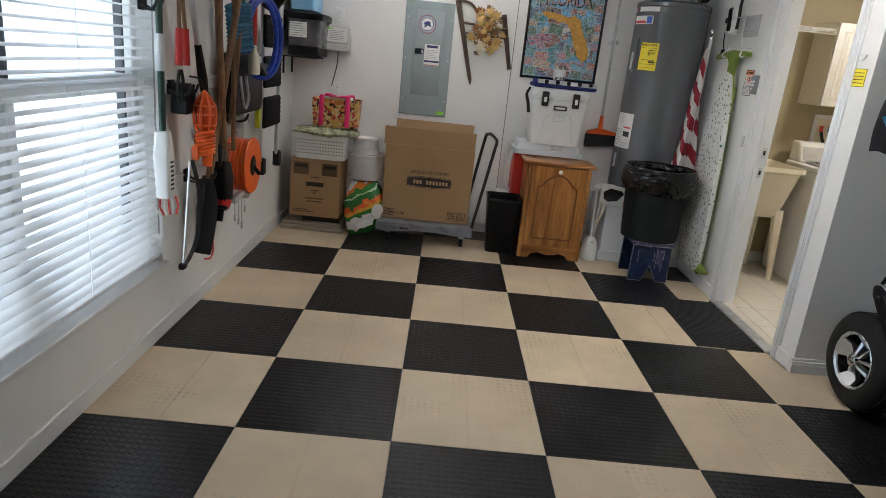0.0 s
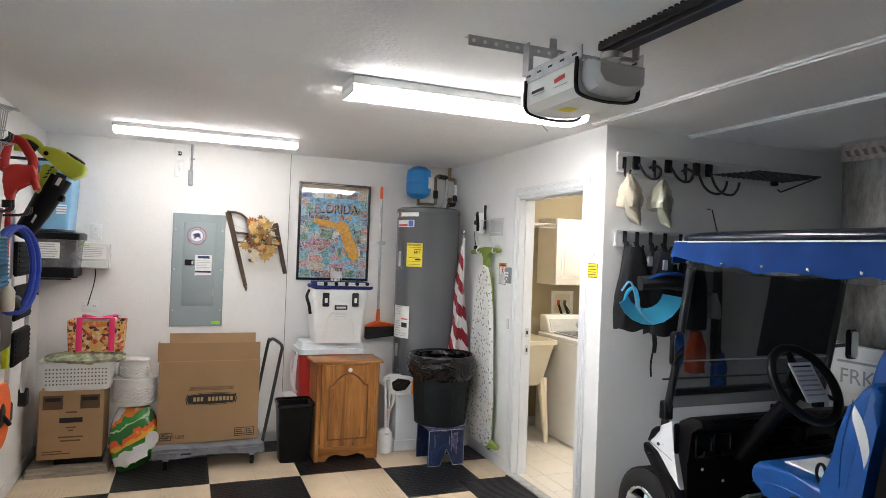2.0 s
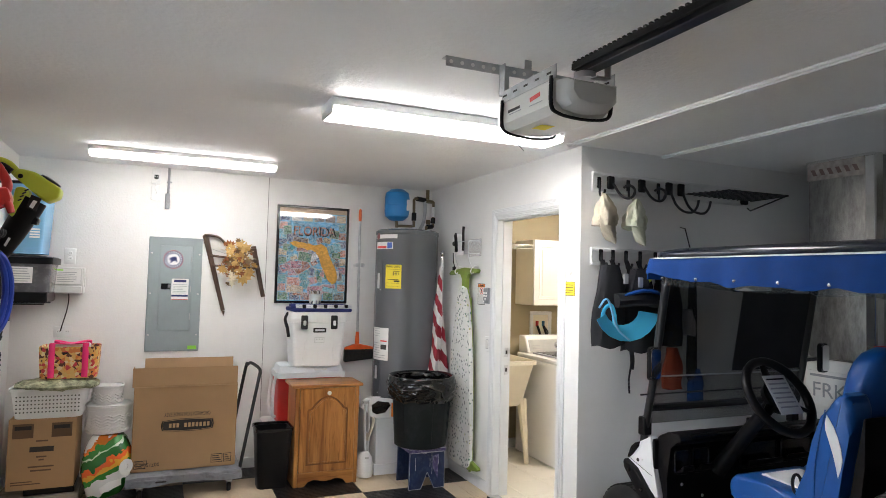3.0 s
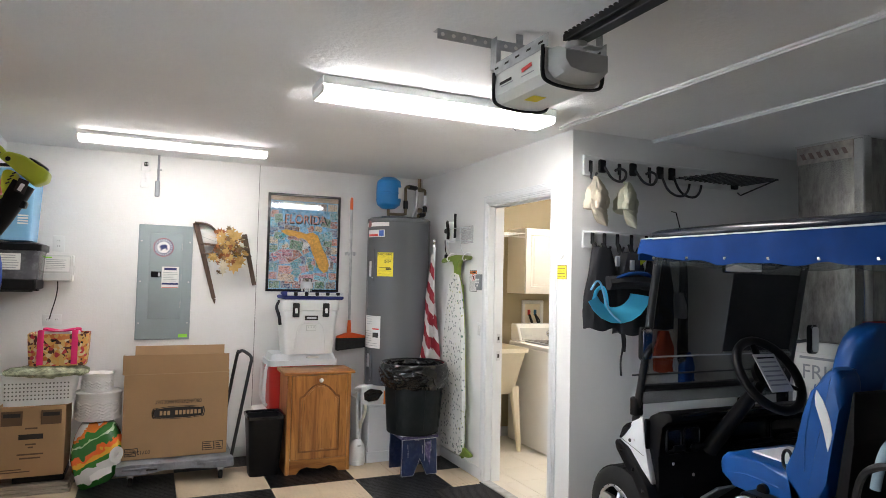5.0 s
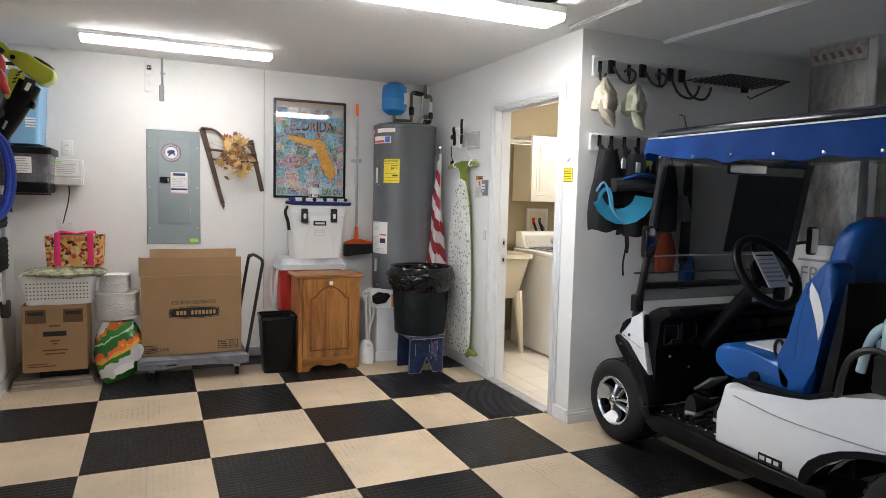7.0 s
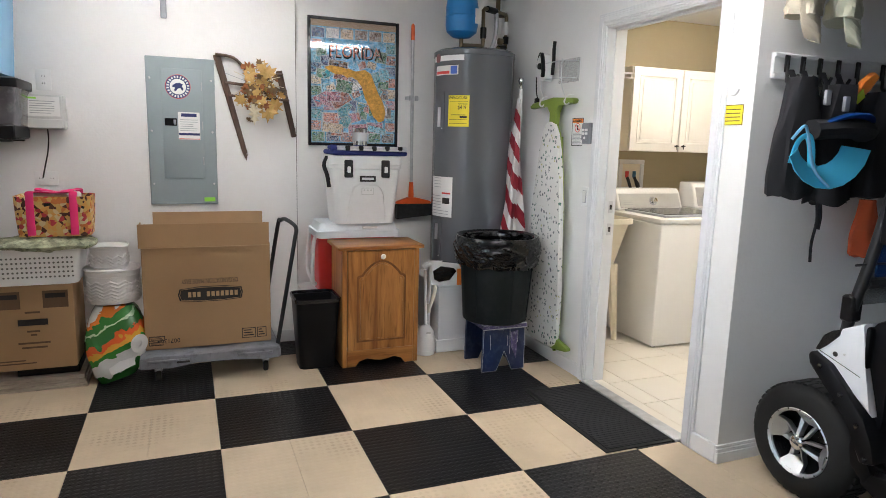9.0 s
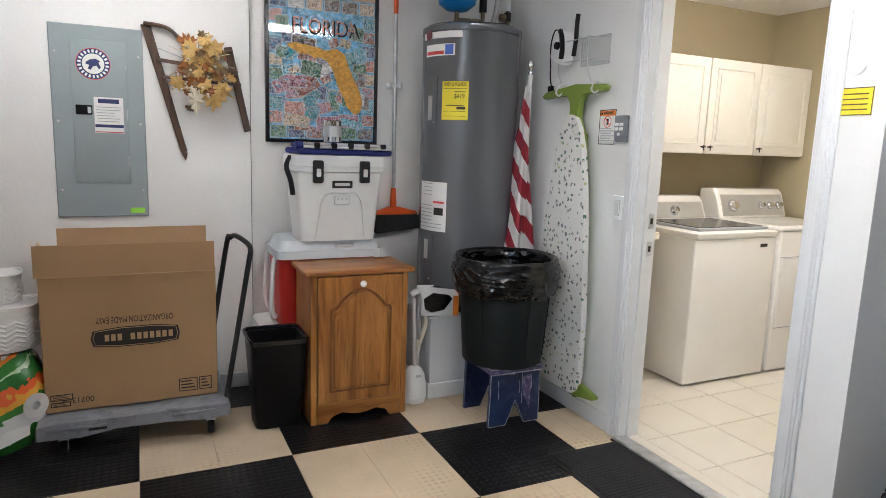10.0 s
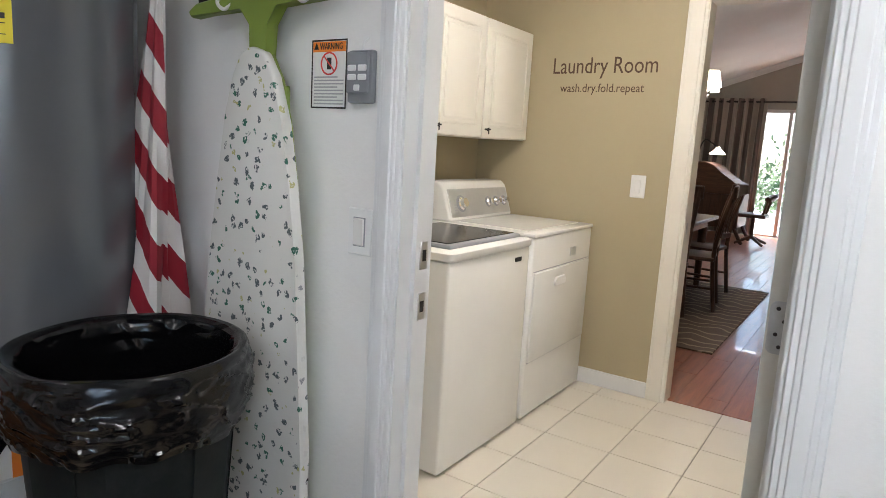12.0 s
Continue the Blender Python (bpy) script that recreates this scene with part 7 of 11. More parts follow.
for a in ((1.045, 1.158, 1.508, 1.511), (1.045, 1.158, 1.591, 1.594), (1.045, 1.048, 1.511, 1.591), (1.155, 1.158, 1.511, 1.591)):
    part("border", box(XE - 0.0031, XE - 0.0025, *a), ink_brown, ys)
wk = thing("wall_hook", (2.08, 1.105, 1.64), "small white adhesive hook beside the doorway", "hook")
part("plate", prism([(1.075, 1.66), (1.135, 1.66), (1.13, 1.645), (1.115, 1.632), (1.095, 1.632), (1.08, 1.645)], "x", XE - 0.01, XE, 0.003), white_plastic, wk)

# door mat
dm = thing("door_mat", (1.85, 1.59, 0.0), "black ribbed rubber-edged door mat before the laundry doorway", "mat")
part("edging", box(1.66, 2.06, 1.23, 2.012, 0.0005, 0.006, 0.002), black_rubber, dm)
part("carpet", box(1.68, 2.04, 1.25, 1.992, 0.0062, 0.011, 0.002), black_cloth, dm)
for k in range(36):
    part("rib", box(1.682, 2.038, 1.257 + k * 0.0203, 1.267 + k * 0.0203, 0.011, 0.0135, 0.001), black_cloth, dm)

# ---- tools hung on the west wall ----
WX = XW + 0.002
rail_white = paint("rail_white", (0.72, 0.72, 0.71), 0.4, bump=0.05)


def hang_rail(z, y0, y1):
    t = thing("wall_rail", (WX, (y0 + y1) / 2, z), "white wall track for hanging tools", "rail", "wall tracks")
    part("track", add_box(box(WX, WX + 0.014, y0, y1, z - 0.032, z + 0.032, 0.003), WX + 0.013, WX + 0.02, y0, y1, z + 0.014, z + 0.026, 0.002), rail_white, t)
    return t


def hook_on(y, z, reach=0.13, n=2, gap=0.05):
    t = thing("tool_hook", (WX + 0.015, y, z), "black coated steel tool hook clipped to the track", "hook", "tool hooks")
    part("clip", box(WX + 0.014, WX + 0.03, y - 0.03, y + 0.03, z - 0.035, z + 0.03, 0.004), black_plastic, t)
    for k in range(n):
        yy = y + (k - (n - 1) / 2) * gap
        part("prong", tube(smooth_pts([(WX + 0.025, yy, z - 0.015), (WX + 0.06, yy, z - 0.03), (WX + reach - 0.02, yy, z - 0.02), (WX + reach, yy, z + 0.02)]), 0.006, 7), black_metal, t)
    return t


for z, y0, y1 in ((2.09, 0.80, 2.75), (1.74, 0.80, 2.75), (1.20, 0.80, 2.2), (0.74, 0.80, 1.6)):
    hang_rail(z, y0, y1)
for y, z, r, n in ((0.93, 2.08, 0.24, 2), (1.28, 2.08, 0.24, 2), (0.92, 1.74, 0.10, 1), (1.25, 1.76, 0.26, 2), (1.62, 1.76, 0.26, 2), (2.05, 2.10, 0.32, 2), (0.85, 1.20, 0.14, 2), (1.02, 0.76, 0.16, 2), (1.65, 1.0, 0.14, 1), (0.59, 1.55, 0.10, 2), (0.59, 2.0, 0.10, 2)):
    hook_on(y, z, r, n)

# fruit picker pole
fp = thing("fruit_picker", (-1.12, 0.58, 0.62), "long fruit picker with white plastic head hung head down", "fruit picker")
dark_green = paint("dark_green", (0.015, 0.05, 0.035), 0.4, bump=0.05)
part("pole", rod((-1.12, 0.60, 1.0), (-1.12, 0.585, 2.34), 0.014), dark_green, fp, "dark green pole")
part("sleeve", rod((-1.12, 0.596, 1.28), (-1.12, 0.595, 1.43), 0.021), white_plastic, fp, "white sleeve")
part("top_grip", rod((-1.12, 0.588, 2.0), (-1.12, 0.585, 2.34), 0.017), white_plastic, fp)
part("head", prism([(0.575, 1.03), (0.625, 1.03), (0.655, 0.92), (0.66, 0.73), (0.575, 0.73), (0.565, 0.92)], "x", -1.15, -1.09, 0.012, 2), white_plastic, fp, "slotted white head")
for k in range(7):
    part("slot", box(-1.094, -1.088, 0.60, 0.63, 0.77 + k * 0.02, 0.778 + k * 0.02), ink_black, fp)
for k in range(6):
    part("prong", tube([(-1.15 + k * 0.012, 0.585 + k * 0.012, 0.735), (-1.155 + k * 0.014, 0.58 + k * 0.016, 0.69), (-1.14 + k * 0.01, 0.60 + k * 0.01, 0.65)], 0.005, 6), label_red if k % 2 else white_plastic, fp)

# loppers
lo = thing("loppers", (-1.12, 0.79, 1.2), "long loppers with red grips and wooden handles hung on the wall", "loppers")
for s, y in ((-1, 0.745), (1, 0.835)):
    part("shaft", rod((-1.12, y - s * 0.012, 1.44), (-1.13, 0.79 + s * 0.008, 1.72), 0.009), handle_wood, lo)
    part("grip", rod((-1.12, y, 1.30), (-1.12, y - s * 0.012, 1.46), 0.016), red_plastic, lo, "red rubber grip")
    part("blade", tube(smooth_pts([(-1.13, 0.79 + s * 0.005, 1.71), (-1.13, 0.79 - s * 0.03, 1.78), (-1.13, 0.79 - s * 0.01, 1.86)]), 0.011, 6, flat=0.35), black_metal, lo)
lo.location.y += 0.04
ha = thing("hand_shears", (-1.12, 0.80, 1.1), "black hand shears hung below the loppers", "shears")
for s in (-1, 1):
    part("handle", tube(smooth_pts([(-1.12, 0.80 + s * 0.01, 1.28), (-1.12, 0.80 + s * 0.03, 1.22), (-1.12, 0.80 + s * 0.022, 1.14)]), 0.008, 6), black_plastic, ha)

# telescopic silver pole
sp_ = thing("telescopic_pole", (-1.1, 0.86, 1.15), "silver telescopic pole with black grips hung on the wall", "pole")
P0, P1 = Vector((-1.09, 1.03, 1.13)), Vector((-1.09, 0.66, 2.12))
def on_pole(u):
    return P0 + (P1 - P0) * u
part("tube", rod(on_pole(0.2), on_pole(1), 0.0125), aluminium, sp_)
part("lower_tube", rod(on_pole(0.18), on_pole(0.58), 0.0145), aluminium, sp_)
part("grip", rod(on_pole(0.56), on_pole(0.70), 0.019), black_rubber, sp_, "black foam grip")
part("cap_grip", rod(on_pole(0.93), on_pole(1.0), 0.019), black_rubber, sp_)
part("head", tube([on_pole(0.27), on_pole(0.12), on_pole(0.04), on_pole(0.0) + Vector((0.02, 0.03, 0))], [0.017, 0.024, 0.02, 0.01], 8), black_plastic, sp_, "black tool head")

# long wooden handled tools
def long_tool(name, label, top, bottom, blade, mat_blade, r=0.015):
    t = thing(name, bottom, label, name.replace("_", " "))
    part("shaft", rod(top, bottom, r, r * 1.1), handle_wood, t, "worn wooden shaft")
    if blade:
        part("blade", blade, mat_blade, t)
    return t
long_tool("garden_hoe", "wooden handled garden hoe hung on the wall", (-1.02, 0.94, 2.12), (-1.06, 1.2, 0.88), prism([(1.16, 0.78), (1.27, 0.78), (1.24, 0.9), (1.18, 0.9)], "x", -1.08, -1.06, 0.003), black_metal, 0.0165)
long_tool("shovel", "wooden handled shovel leaning along the wall", (-1.02, 1.36, 1.74), (-1.09, 1.05, 0.72), prism([(1.0, 0.48), (1.05, 0.44), (1.10, 0.48), (1.11, 0.70), (1.05, 0.76), (0.99, 0.70)], "x", -1.12, -1.095, 0.006), black_metal, 0.0165)
long_tool("push_broom", "wooden broom handle hung on the wall", (-1.05, 1.50, 1.76), (-1.09, 1.40, 0.98), None, None, 0.014)

# wire leaf rakes hung head up
def wire_rake(label, base_pt, head_w, head_h, tilt, tip):
    t = thing("leaf_rake", base_pt, label, "rake", "wire rakes")
    m = Matrix.Translation(base_pt) @ pose(0, 0, 0, 0, 0, tilt)
    n = 15
    for k in range(n):
        u = (k / (n - 1) - 0.5)
        pts = [m @ Vector((0, u * head_w * 0.12, 0)), m @ Vector((0, u * head_w * 0.6, head_h * 0.5)), m @ Vector((0.0, u * head_w, head_h * 0.95)), m @ Vector((tip, u * head_w * 1.02, head_h * 0.99)), m @ Vector((tip * 1.3, u * head_w * 1.02, head_h * 0.95))]
        part("tine", tube(pts, 0.0028, 5), galvanised, t)
    for f in (0.45, 0.75):
        part("brace", tube([m @ Vector((0.003, -head_w * f * 0.6, head_h * f)), m @ Vector((0.003, head_w * f * 0.6, head_h * f))], 0.0045, 6), galvanised, t)
    part("ferrule", rod(m @ Vector((0, 0, -0.08)), m @ Vector((0, 0, 0.02)), 0.016, 0.02), black_metal, t)
    part("shaft", rod(m @ Vector((0.0, 0, -0.95)), m @ Vector((0, 0, -0.06)), 0.013), handle_wood, t)
    return t
wire_rake("rusted steel wire leaf rake hung head up", (-1.078, 1.20, 1.768), 0.30, 0.29, -28, 0.05)
wire_rake("galvanised spring leaf rake hung head up", (-1.075, 1.40, 1.788), 0.17, 0.46, -34, 0.05)
bagw = thing("mesh_bag", (-1.08, 0.86, 2.1), "grey rumpled mesh bag lying on the upper hooks", "bag")
bm = bm_new()
rings = []
for k in range(9):
    u = k / 8
    rings.append([(-1.07 + 0.09 * math.cos(a) * math.sin(math.pi * (0.1 + 0.8 * u)), 0.68 + 0.42 * u, 2.15 + 0.07 * math.sin(a) * math.sin(math.pi * (0.1 + 0.8 * u)) + 0.02 * noise.noise(Vector((a, u * 5, 0)))) for a in [2 * math.pi * i / 14 for i in range(14)]])
ring_loft(bm, rings)
part("cloth", bm, paint("mesh_grey", (0.16, 0.16, 0.15), 0.9, var=0.5, scale=40, bump=0.8, fine=120), bagw)

# red string trimmer handle hanging from its hook
rt = thing("hedge_trimmer", (-1.05, 1.85, 1.75), "red corded garden trimmer hung by its loop handle", "trimmer")
loop_pts = smooth_pts([(-1.115, 1.84, 1.988), (-1.115, 1.84, 2.066), (-1.098, 1.84, 2.134), (-1.054, 1.84, 2.142), (-1.016, 1.84, 2.095), (-0.988, 1.84, 2.037), (-0.998, 1.84, 1.993), (-1.058, 1.84, 1.99)], 6, True)
part("loop_handle", tube(loop_pts, 0.025, 10, True), red_plastic, rt)
part("motor_body", prism([(-1.119, 1.988), (-1.071, 2.003), (-0.979, 2.015), (-0.957, 1.956), (-0.962, 1.926), (-1.027, 1.911), (-1.065, 1.886), (-1.07, 1.811), (-1.104, 1.828), (-1.115, 1.917)], "y", 1.80, 1.88, 0.014, 2), red_plastic, rt)
part("cord_stub", tube([(-0.983, 1.82, 1.944), (-0.966, 1.82, 1.909), (-0.957, 1.82, 1.879)], [0.022, 0.02, 0.017], 10), red_plastic, rt)
part("shaft", rod((-1.09, 1.84, 1.93), (-1.095, 1.84, 1.30), 0.014), red_plastic, rt, "red shaft")
part("collar", rod((-1.092, 1.84, 1.78), (-1.093, 1.84, 1.82), 0.03), black_plastic, rt)
part("guard", prism([(-1.16, 1.31), (-1.03, 1.31), (-1.00, 1.24), (-1.18, 1.24)], "y", 1.76, 1.90, 0.01), black_plastic, rt)

# lime leaf blower
lb_ = thing("leaf_blower", (-0.95, 2.07, 1.6), "lime green and black leaf blower hung by its handle", "leaf blower")
part("housing", prism([(-0.97, 2.148), (-0.888, 2.132), (-0.759, 2.049), (-0.768, 1.994), (-0.833, 1.962), (-0.916, 2.033), (-0.94, 2.056), (-1.004, 2.107)], "y", 2.0, 2.14, 0.018, 3), lime_plastic, lb_)
part("neck", prism([(-0.916, 2.033), (-0.957, 2.048), (-0.982, 2.039), (-1.007, 1.882), (-0.984, 1.867), (-0.938, 1.903), (-0.912, 1.995)], "y", 2.01, 2.11, 0.012, 2), lime_plastic, lb_)
part("handle", tube(smooth_pts([(-0.983, 2.07, 2.119), (-1.024, 2.07, 2.166), (-1.071, 2.07, 2.186), (-1.1, 2.07, 2.17), (-1.105, 2.07, 2.112)]), 0.024, 10), lime_plastic, lb_)
part("grip_pad", tube(smooth_pts([(-1.013, 2.045, 2.125), (-1.048, 2.045, 2.153), (-1.077, 2.045, 2.156)]), 0.022, 10), black_rubber, lb_)
part("blow_tube", tube([(-0.898, 2.07, 1.979), (-0.933, 2.07, 1.904), (-0.996, 2.07, 1.774), (-1.077, 2.07, 1.627)], [0.070, 0.070, 0.062, 0.050], 18), black_plastic, lb_, "black blower tube")
part("tube_lock", prism([(-0.888, 1.893), (-0.863, 1.869), (-0.875, 1.835), (-0.905, 1.839)], "y", 2.03, 2.11, 0.006), black_plastic, lb_)
bg = part("badge", prism([(-0.9, 2.001), (-0.849, 1.982), (-0.874, 1.908), (-0.923, 1.927)], "y", 1.990, 1.998, 0.002), ink_black, lb_, "black badge with a pale word")
part("badge_mark", prism([(-0.888, 1.971), (-0.869, 1.964), (-0.889, 1.922), (-0.907, 1.931)], "y", 1.988, 1.9895), white_plastic, bg)
part("tube_mark", prism([(-0.996, 1.757), (-0.986, 1.75), (-1.007, 1.705), (-1.016, 1.712)], "y", 1.992, 1.996), timer_grey, lb_, "small pale print on the tube")
part("intake_grille", moved(lathe([(0.060, 0), (0.056, 0.012), (0.03, 0.018), (0.002, 0.018)], (0, 0, 0), 20), Matrix.Translation((-0.823, 2.07, 2.088)) @ pose(0, 0, 0, 0, 32, 0)), black_plastic, lb_, "black intake grille")
for x, z in [(-0.956, 1.968), (-0.947, 1.989), (-0.937, 2.008), (-0.926, 2.025)]:
    part("vent_slot", prism([(x - 0.010, z - 0.002), (x + 0.008, z + 0.008), (x + 0.010, z + 0.003), (x - 0.007, z - 0.007)], "y", 1.997, 2.012), ink_black, lb_)
part("switch", lathe([(0.014, 0), (0.012, -0.006)], (-0.958, 2.002, 2.102), 12, "y"), black_plastic, lb_)

# totes on wall brackets
def tote(z0, z1, x1, y0, y1, mat_b, mat_l, label, name="storage_tote"):
    t = thing(name, ((WX + x1) / 2, (y0 + y1) / 2, z0), label, "tote")
    bm = bm_new()
    ring_loft(bm, [[(x, y, z) for x, y in rounded(WX + 0.03 + g, x1 - g, y0 + g, y1 - g, 0.03, 3)] for z, g in ((z0, 0.02), (z1 - 0.06, 0.002), (z1 - 0.055, 0.0))])
    part("bin", bm, mat_b, t)
    part("lid", ring_loft(bm_new(), [[(x, y, z) for x, y in rounded(WX + 0.02 + g, x1 + 0.012 - g, y0 - 0.012 + g, y1 + 0.012 - g, 0.03, 3)] for z, g in ((z1 - 0.054, 0.0), (z1 - 0.01, 0.0), (z1, 0.02))]), mat_l, t)
    return t
sky_clear = paint("sky_clear", (0.22, 0.47, 0.70), 0.25, var=0.05, bump=0.04)
bt = tote(1.69, 2.18, -0.955, 2.93, 3.31, sky_clear, sky_plastic, "translucent blue plastic tote high on the wall")
for k in range(4):
    part("print_line", box(-1.05, -0.99, 2.925, 2.931, 1.80 + k * 0.018, 1.81 + k * 0.018), paper_white, bt)
smoke = paint("smoke_plastic", (0.12, 0.12, 0.13), 0.2, var=0.3, scale=7, bump=0.1, dirt=(0.35, 0.35, 0.36), dirt_amt=0.5)
kt = tote(1.36, 1.675, -0.915, 2.93, 3.32, smoke, black_plastic, "smoky clear tote with black base and lid", "storage_tote")
part("base_band", box(WX + 0.045, -0.928, 2.936, 3.30, 1.355, 1.43, 0.008), black_plastic, kt, "black lower band")
nl = part("paper_label", box(-1.15, -1.02, 2.924, 2.928, 1.49, 1.60), paper_white, kt, "white paper list label")
framed_lines(nl, -1.145, -1.03, 2.924, 1.495, 1.595, 6, paper_grey, 0.35)
for z in (1.68, 1.352):
    for y in (2.98, 3.26):
        solid("shelf_bracket", add_box(box(WX, -0.95, y - 0.012, y + 0.012, z - 0.012, z - 0.002, 0.002), WX, WX + 0.012, y - 0.012, y + 0.012, z - 0.14, z - 0.002, 0.002), black_metal, "black steel bracket under a storage tote", "bracket", group="tote brackets")

# blue hose loop, teal cord, black bag, yellow tag
hl = thing("hose_loop", (-1.05, 1.76, 1.22), "flat blue hose coiled into a loop on the wall", "hose")
ring = [(-1.05 + 0.075 * math.cos(a), 1.80 + 0.085 * math.cos(a), 1.45 + 0.225 * math.sin(a)) for a in [2 * math.pi * k / 40 for k in range(40)]]
for dx in (0.0, 0.02):
    part("hose_turn", tube([(x + dx, y + dx, z) for x, y, z in ring], 0.017, 8, True), blue_plastic, hl)
tcd = thing("extension_cord", (-1.06, 1.42, 1.36), "teal extension cord wound into a tight bundle", "cord")
for k in range(11):
    z = 1.60 - k * 0.021
    part("cord_turn", tube([(-1.06 + 0.045 * math.cos(a), 1.43 + 0.06 * math.cos(a) + 0.005 * k, z + 0.03 * math.sin(a) * 0.4 + 0.01 * math.cos(a)) for a in [2 * math.pi * i / 16 for i in range(16)]], 0.011, 6, True), teal_cord, tcd)
part("hanger_loop", tube(smooth_pts([(-1.07, 1.42, 1.60), (-1.09, 1.42, 1.70), (-1.06, 1.44, 1.74), (-1.04, 1.45, 1.62)]), 0.011, 6), teal_cord, tcd)
kb = thing("tool_case", (-1.1, 1.68, 0.98), "flat black plastic tool case with a grip hung on the wall", "tool case")
part("case", prism(rounded(1.45, 1.98, 1.02, 1.36, 0.05), "x", -1.17, -1.08, 0.012, 2), black_plastic, kb)
part("grip", tube(smooth_pts([(-1.07, 1.50, 1.24), (-1.055, 1.50, 1.12), (-1.055, 1.55, 1.06), (-1.055, 1.60, 1.12), (-1.07, 1.60, 1.24)]), 0.008, 7), steel, kb, "steel wire hook")
part("cream_bottle", lathe([(0.03, 0), (0.034, 0.02), (0.034, 0.10), (0.014, 0.13), (0.014, 0.16)], (-1.03, 1.62, 1.25), 16), cream_plastic, kb, "cream plastic bottle")
part("label", box(-1.079, -1.076, 1.78, 1.93, 1.30, 1.345), paper_white, kb)
yt = thing("tape_measure", (-1.09, 1.98, 0.88), "neon yellow plastic level hung on the wall", "level")
neon = paint("neon_yellow", (0.62, 0.72, 0.03), 0.4, bump=0.05)
part("body", box(-1.12, -1.09, 1.95, 1.985, 0.90, 1.06, 0.006), neon, yt)
bp = thing("splash_guard", (-1.17, 1.45, 0.8), "clear plastic guard sheet hung on the wall", "panel")
part("sheet", prism([(1.36, 0.82), (1.90, 0.82), (1.90, 1.0), (1.36, 1.02)], "x", -1.18, -1.174), clear_sheet, bp)

# folded step ladder
sl_ = thing("step_ladder", (-1.13, 2.3, 0.55), "folded silver step ladder with black treads hung on the wall", "ladder")
for y in (2.08, 2.48):
    part("rail", tube(smooth_pts([(-1.12, y, 1.78), (-1.11, y, 1.2), (-1.12, y, 0.72), (-1.12, y + 0.05, 0.66)]), 0.0125, 8), aluminium, sl_)
    part("foot", box(-1.145, -1.095, y + 0.01, y + 0.07, 0.57, 0.68, 0.008), black_rubber, sl_, "black rubber foot")
for z in (1.50, 1.245, 0.985):
    tr_ = part("tread", box(-1.12, -1.085, 2.07, 2.46, z - 0.10, z + 0.10, 0.012, 2), tread_black, sl_, "black ribbed tread")
    for k in range(6):
        part("tread_rib", box(-1.085, -1.08, 2.09, 2.44, z - 0.08 + k * 0.03, z - 0.068 + k * 0.03, 0.002), tread_black, tr_)

# orange cord reel
rl = thing("cord_reel", (-1.1, 1.66, 0.5), "orange extension cord wound on an orange reel", "cord reel")
for x in (-1.165, -1.045):
    bm = lathe([(0.062, -0.006), (0.165, -0.006), (0.17, 0.0), (0.165, 0.006), (0.062, 0.006), (0.06, 0.0), (0.062, -0.006)], (x, 1.66, 0.715), 36, "x", False)
    part("flange", bm, orange_plastic, rl)
part("hub", lathe([(0.065, -0.06), (0.065, 0.068), (0.05, 0.075), (0.02, 0.076)], (-1.11, 1.66, 0.715), 24, "x"), black_plastic, rl, "black hub")
part("crank", rod((-1.04, 1.66, 0.715), (-1.015, 1.70, 0.66), 0.012), black_plastic, rl)
for k in range(9):
    x = -1.155 + k * 0.0125
    part("cord_turn", tube([(x + 0.004 * math.sin(3 * a), 1.66 + (0.142 + 0.006 * (k % 2)) * math.cos(a), 0.715 + (0.142 + 0.006 * (k % 2)) * math.sin(a)) for a in [2 * math.pi * i / 36 for i in range(36)]], 0.0095, 6, True), orange_plastic, rl)
part("hanger", tube(smooth_pts([(-1.17, 1.66, 0.88), (-1.13, 1.66, 0.95), (-1.08, 1.66, 1.0), (-1.06, 1.65, 0.97)]), 0.009, 7), steel, rl, "steel hanger")
sn = thing("key_strings", (-1.1, 1.55, 0.42), "small tags and chains hanging below the cord reel", "strings")
for k, (y, z0) in enumerate(((1.50, 0.44), (1.57, 0.40), (1.63, 0.36), (1.69, 0.45))):
    part("string", rod((-1.1, y, 0.55), (-1.1, y + 0.01, z0), 0.003, seg=5), aluminium, sn)
    part("tag", box(-1.103, -1.097, y - 0.004, y + 0.02, z0 - 0.04, z0, 0.002), galvanised, sn)
part("bundle", tube(smooth_pts([(-1.1, 1.47, 0.53), (-1.08, 1.55, 0.56), (-1.08, 1.66, 0.53), (-1.1, 1.74, 0.57)]), 0.022, 8), galvanised, sn)

# trouble light
tl = thing("work_light", (-1.06, 0.93, 0.82), "orange caged work light with coiled cord hung on the wall", "work light")
cx_, cy_ = -1.06, 0.93
part("bulb_shell", lathe([(0.02, 0), (0.04, 0.02), (0.042, 0.11), (0.03, 0.16), (0.01, 0.175)], (cx_, cy_, 1.0), 18), paint("amber_shell", (0.72, 0.10, 0.03), 0.25, bump=0.05), tl)
for k in range(8):
    a = 2 * math.pi * k / 8
    part("cage_bar", tube(smooth_pts([(cx_ + 0.03 * math.cos(a), cy_ + 0.03 * math.sin(a), 0.99), (cx_ + 0.05 * math.cos(a), cy_ + 0.05 * math.sin(a), 1.03), (cx_ + 0.05 * math.cos(a), cy_ + 0.05 * math.sin(a), 1.12), (cx_, cy_, 1.19)]), 0.0055, 6), orange_plastic, tl)
for z in (1.03, 1.08, 1.12):
    part("cage_ring", tube([(cx_ + 0.05 * math.cos(a), cy_ + 0.05 * math.sin(a), z) for a in [2 * math.pi * i / 20 for i in range(20)]], 0.005, 6, True), orange_plastic, tl)
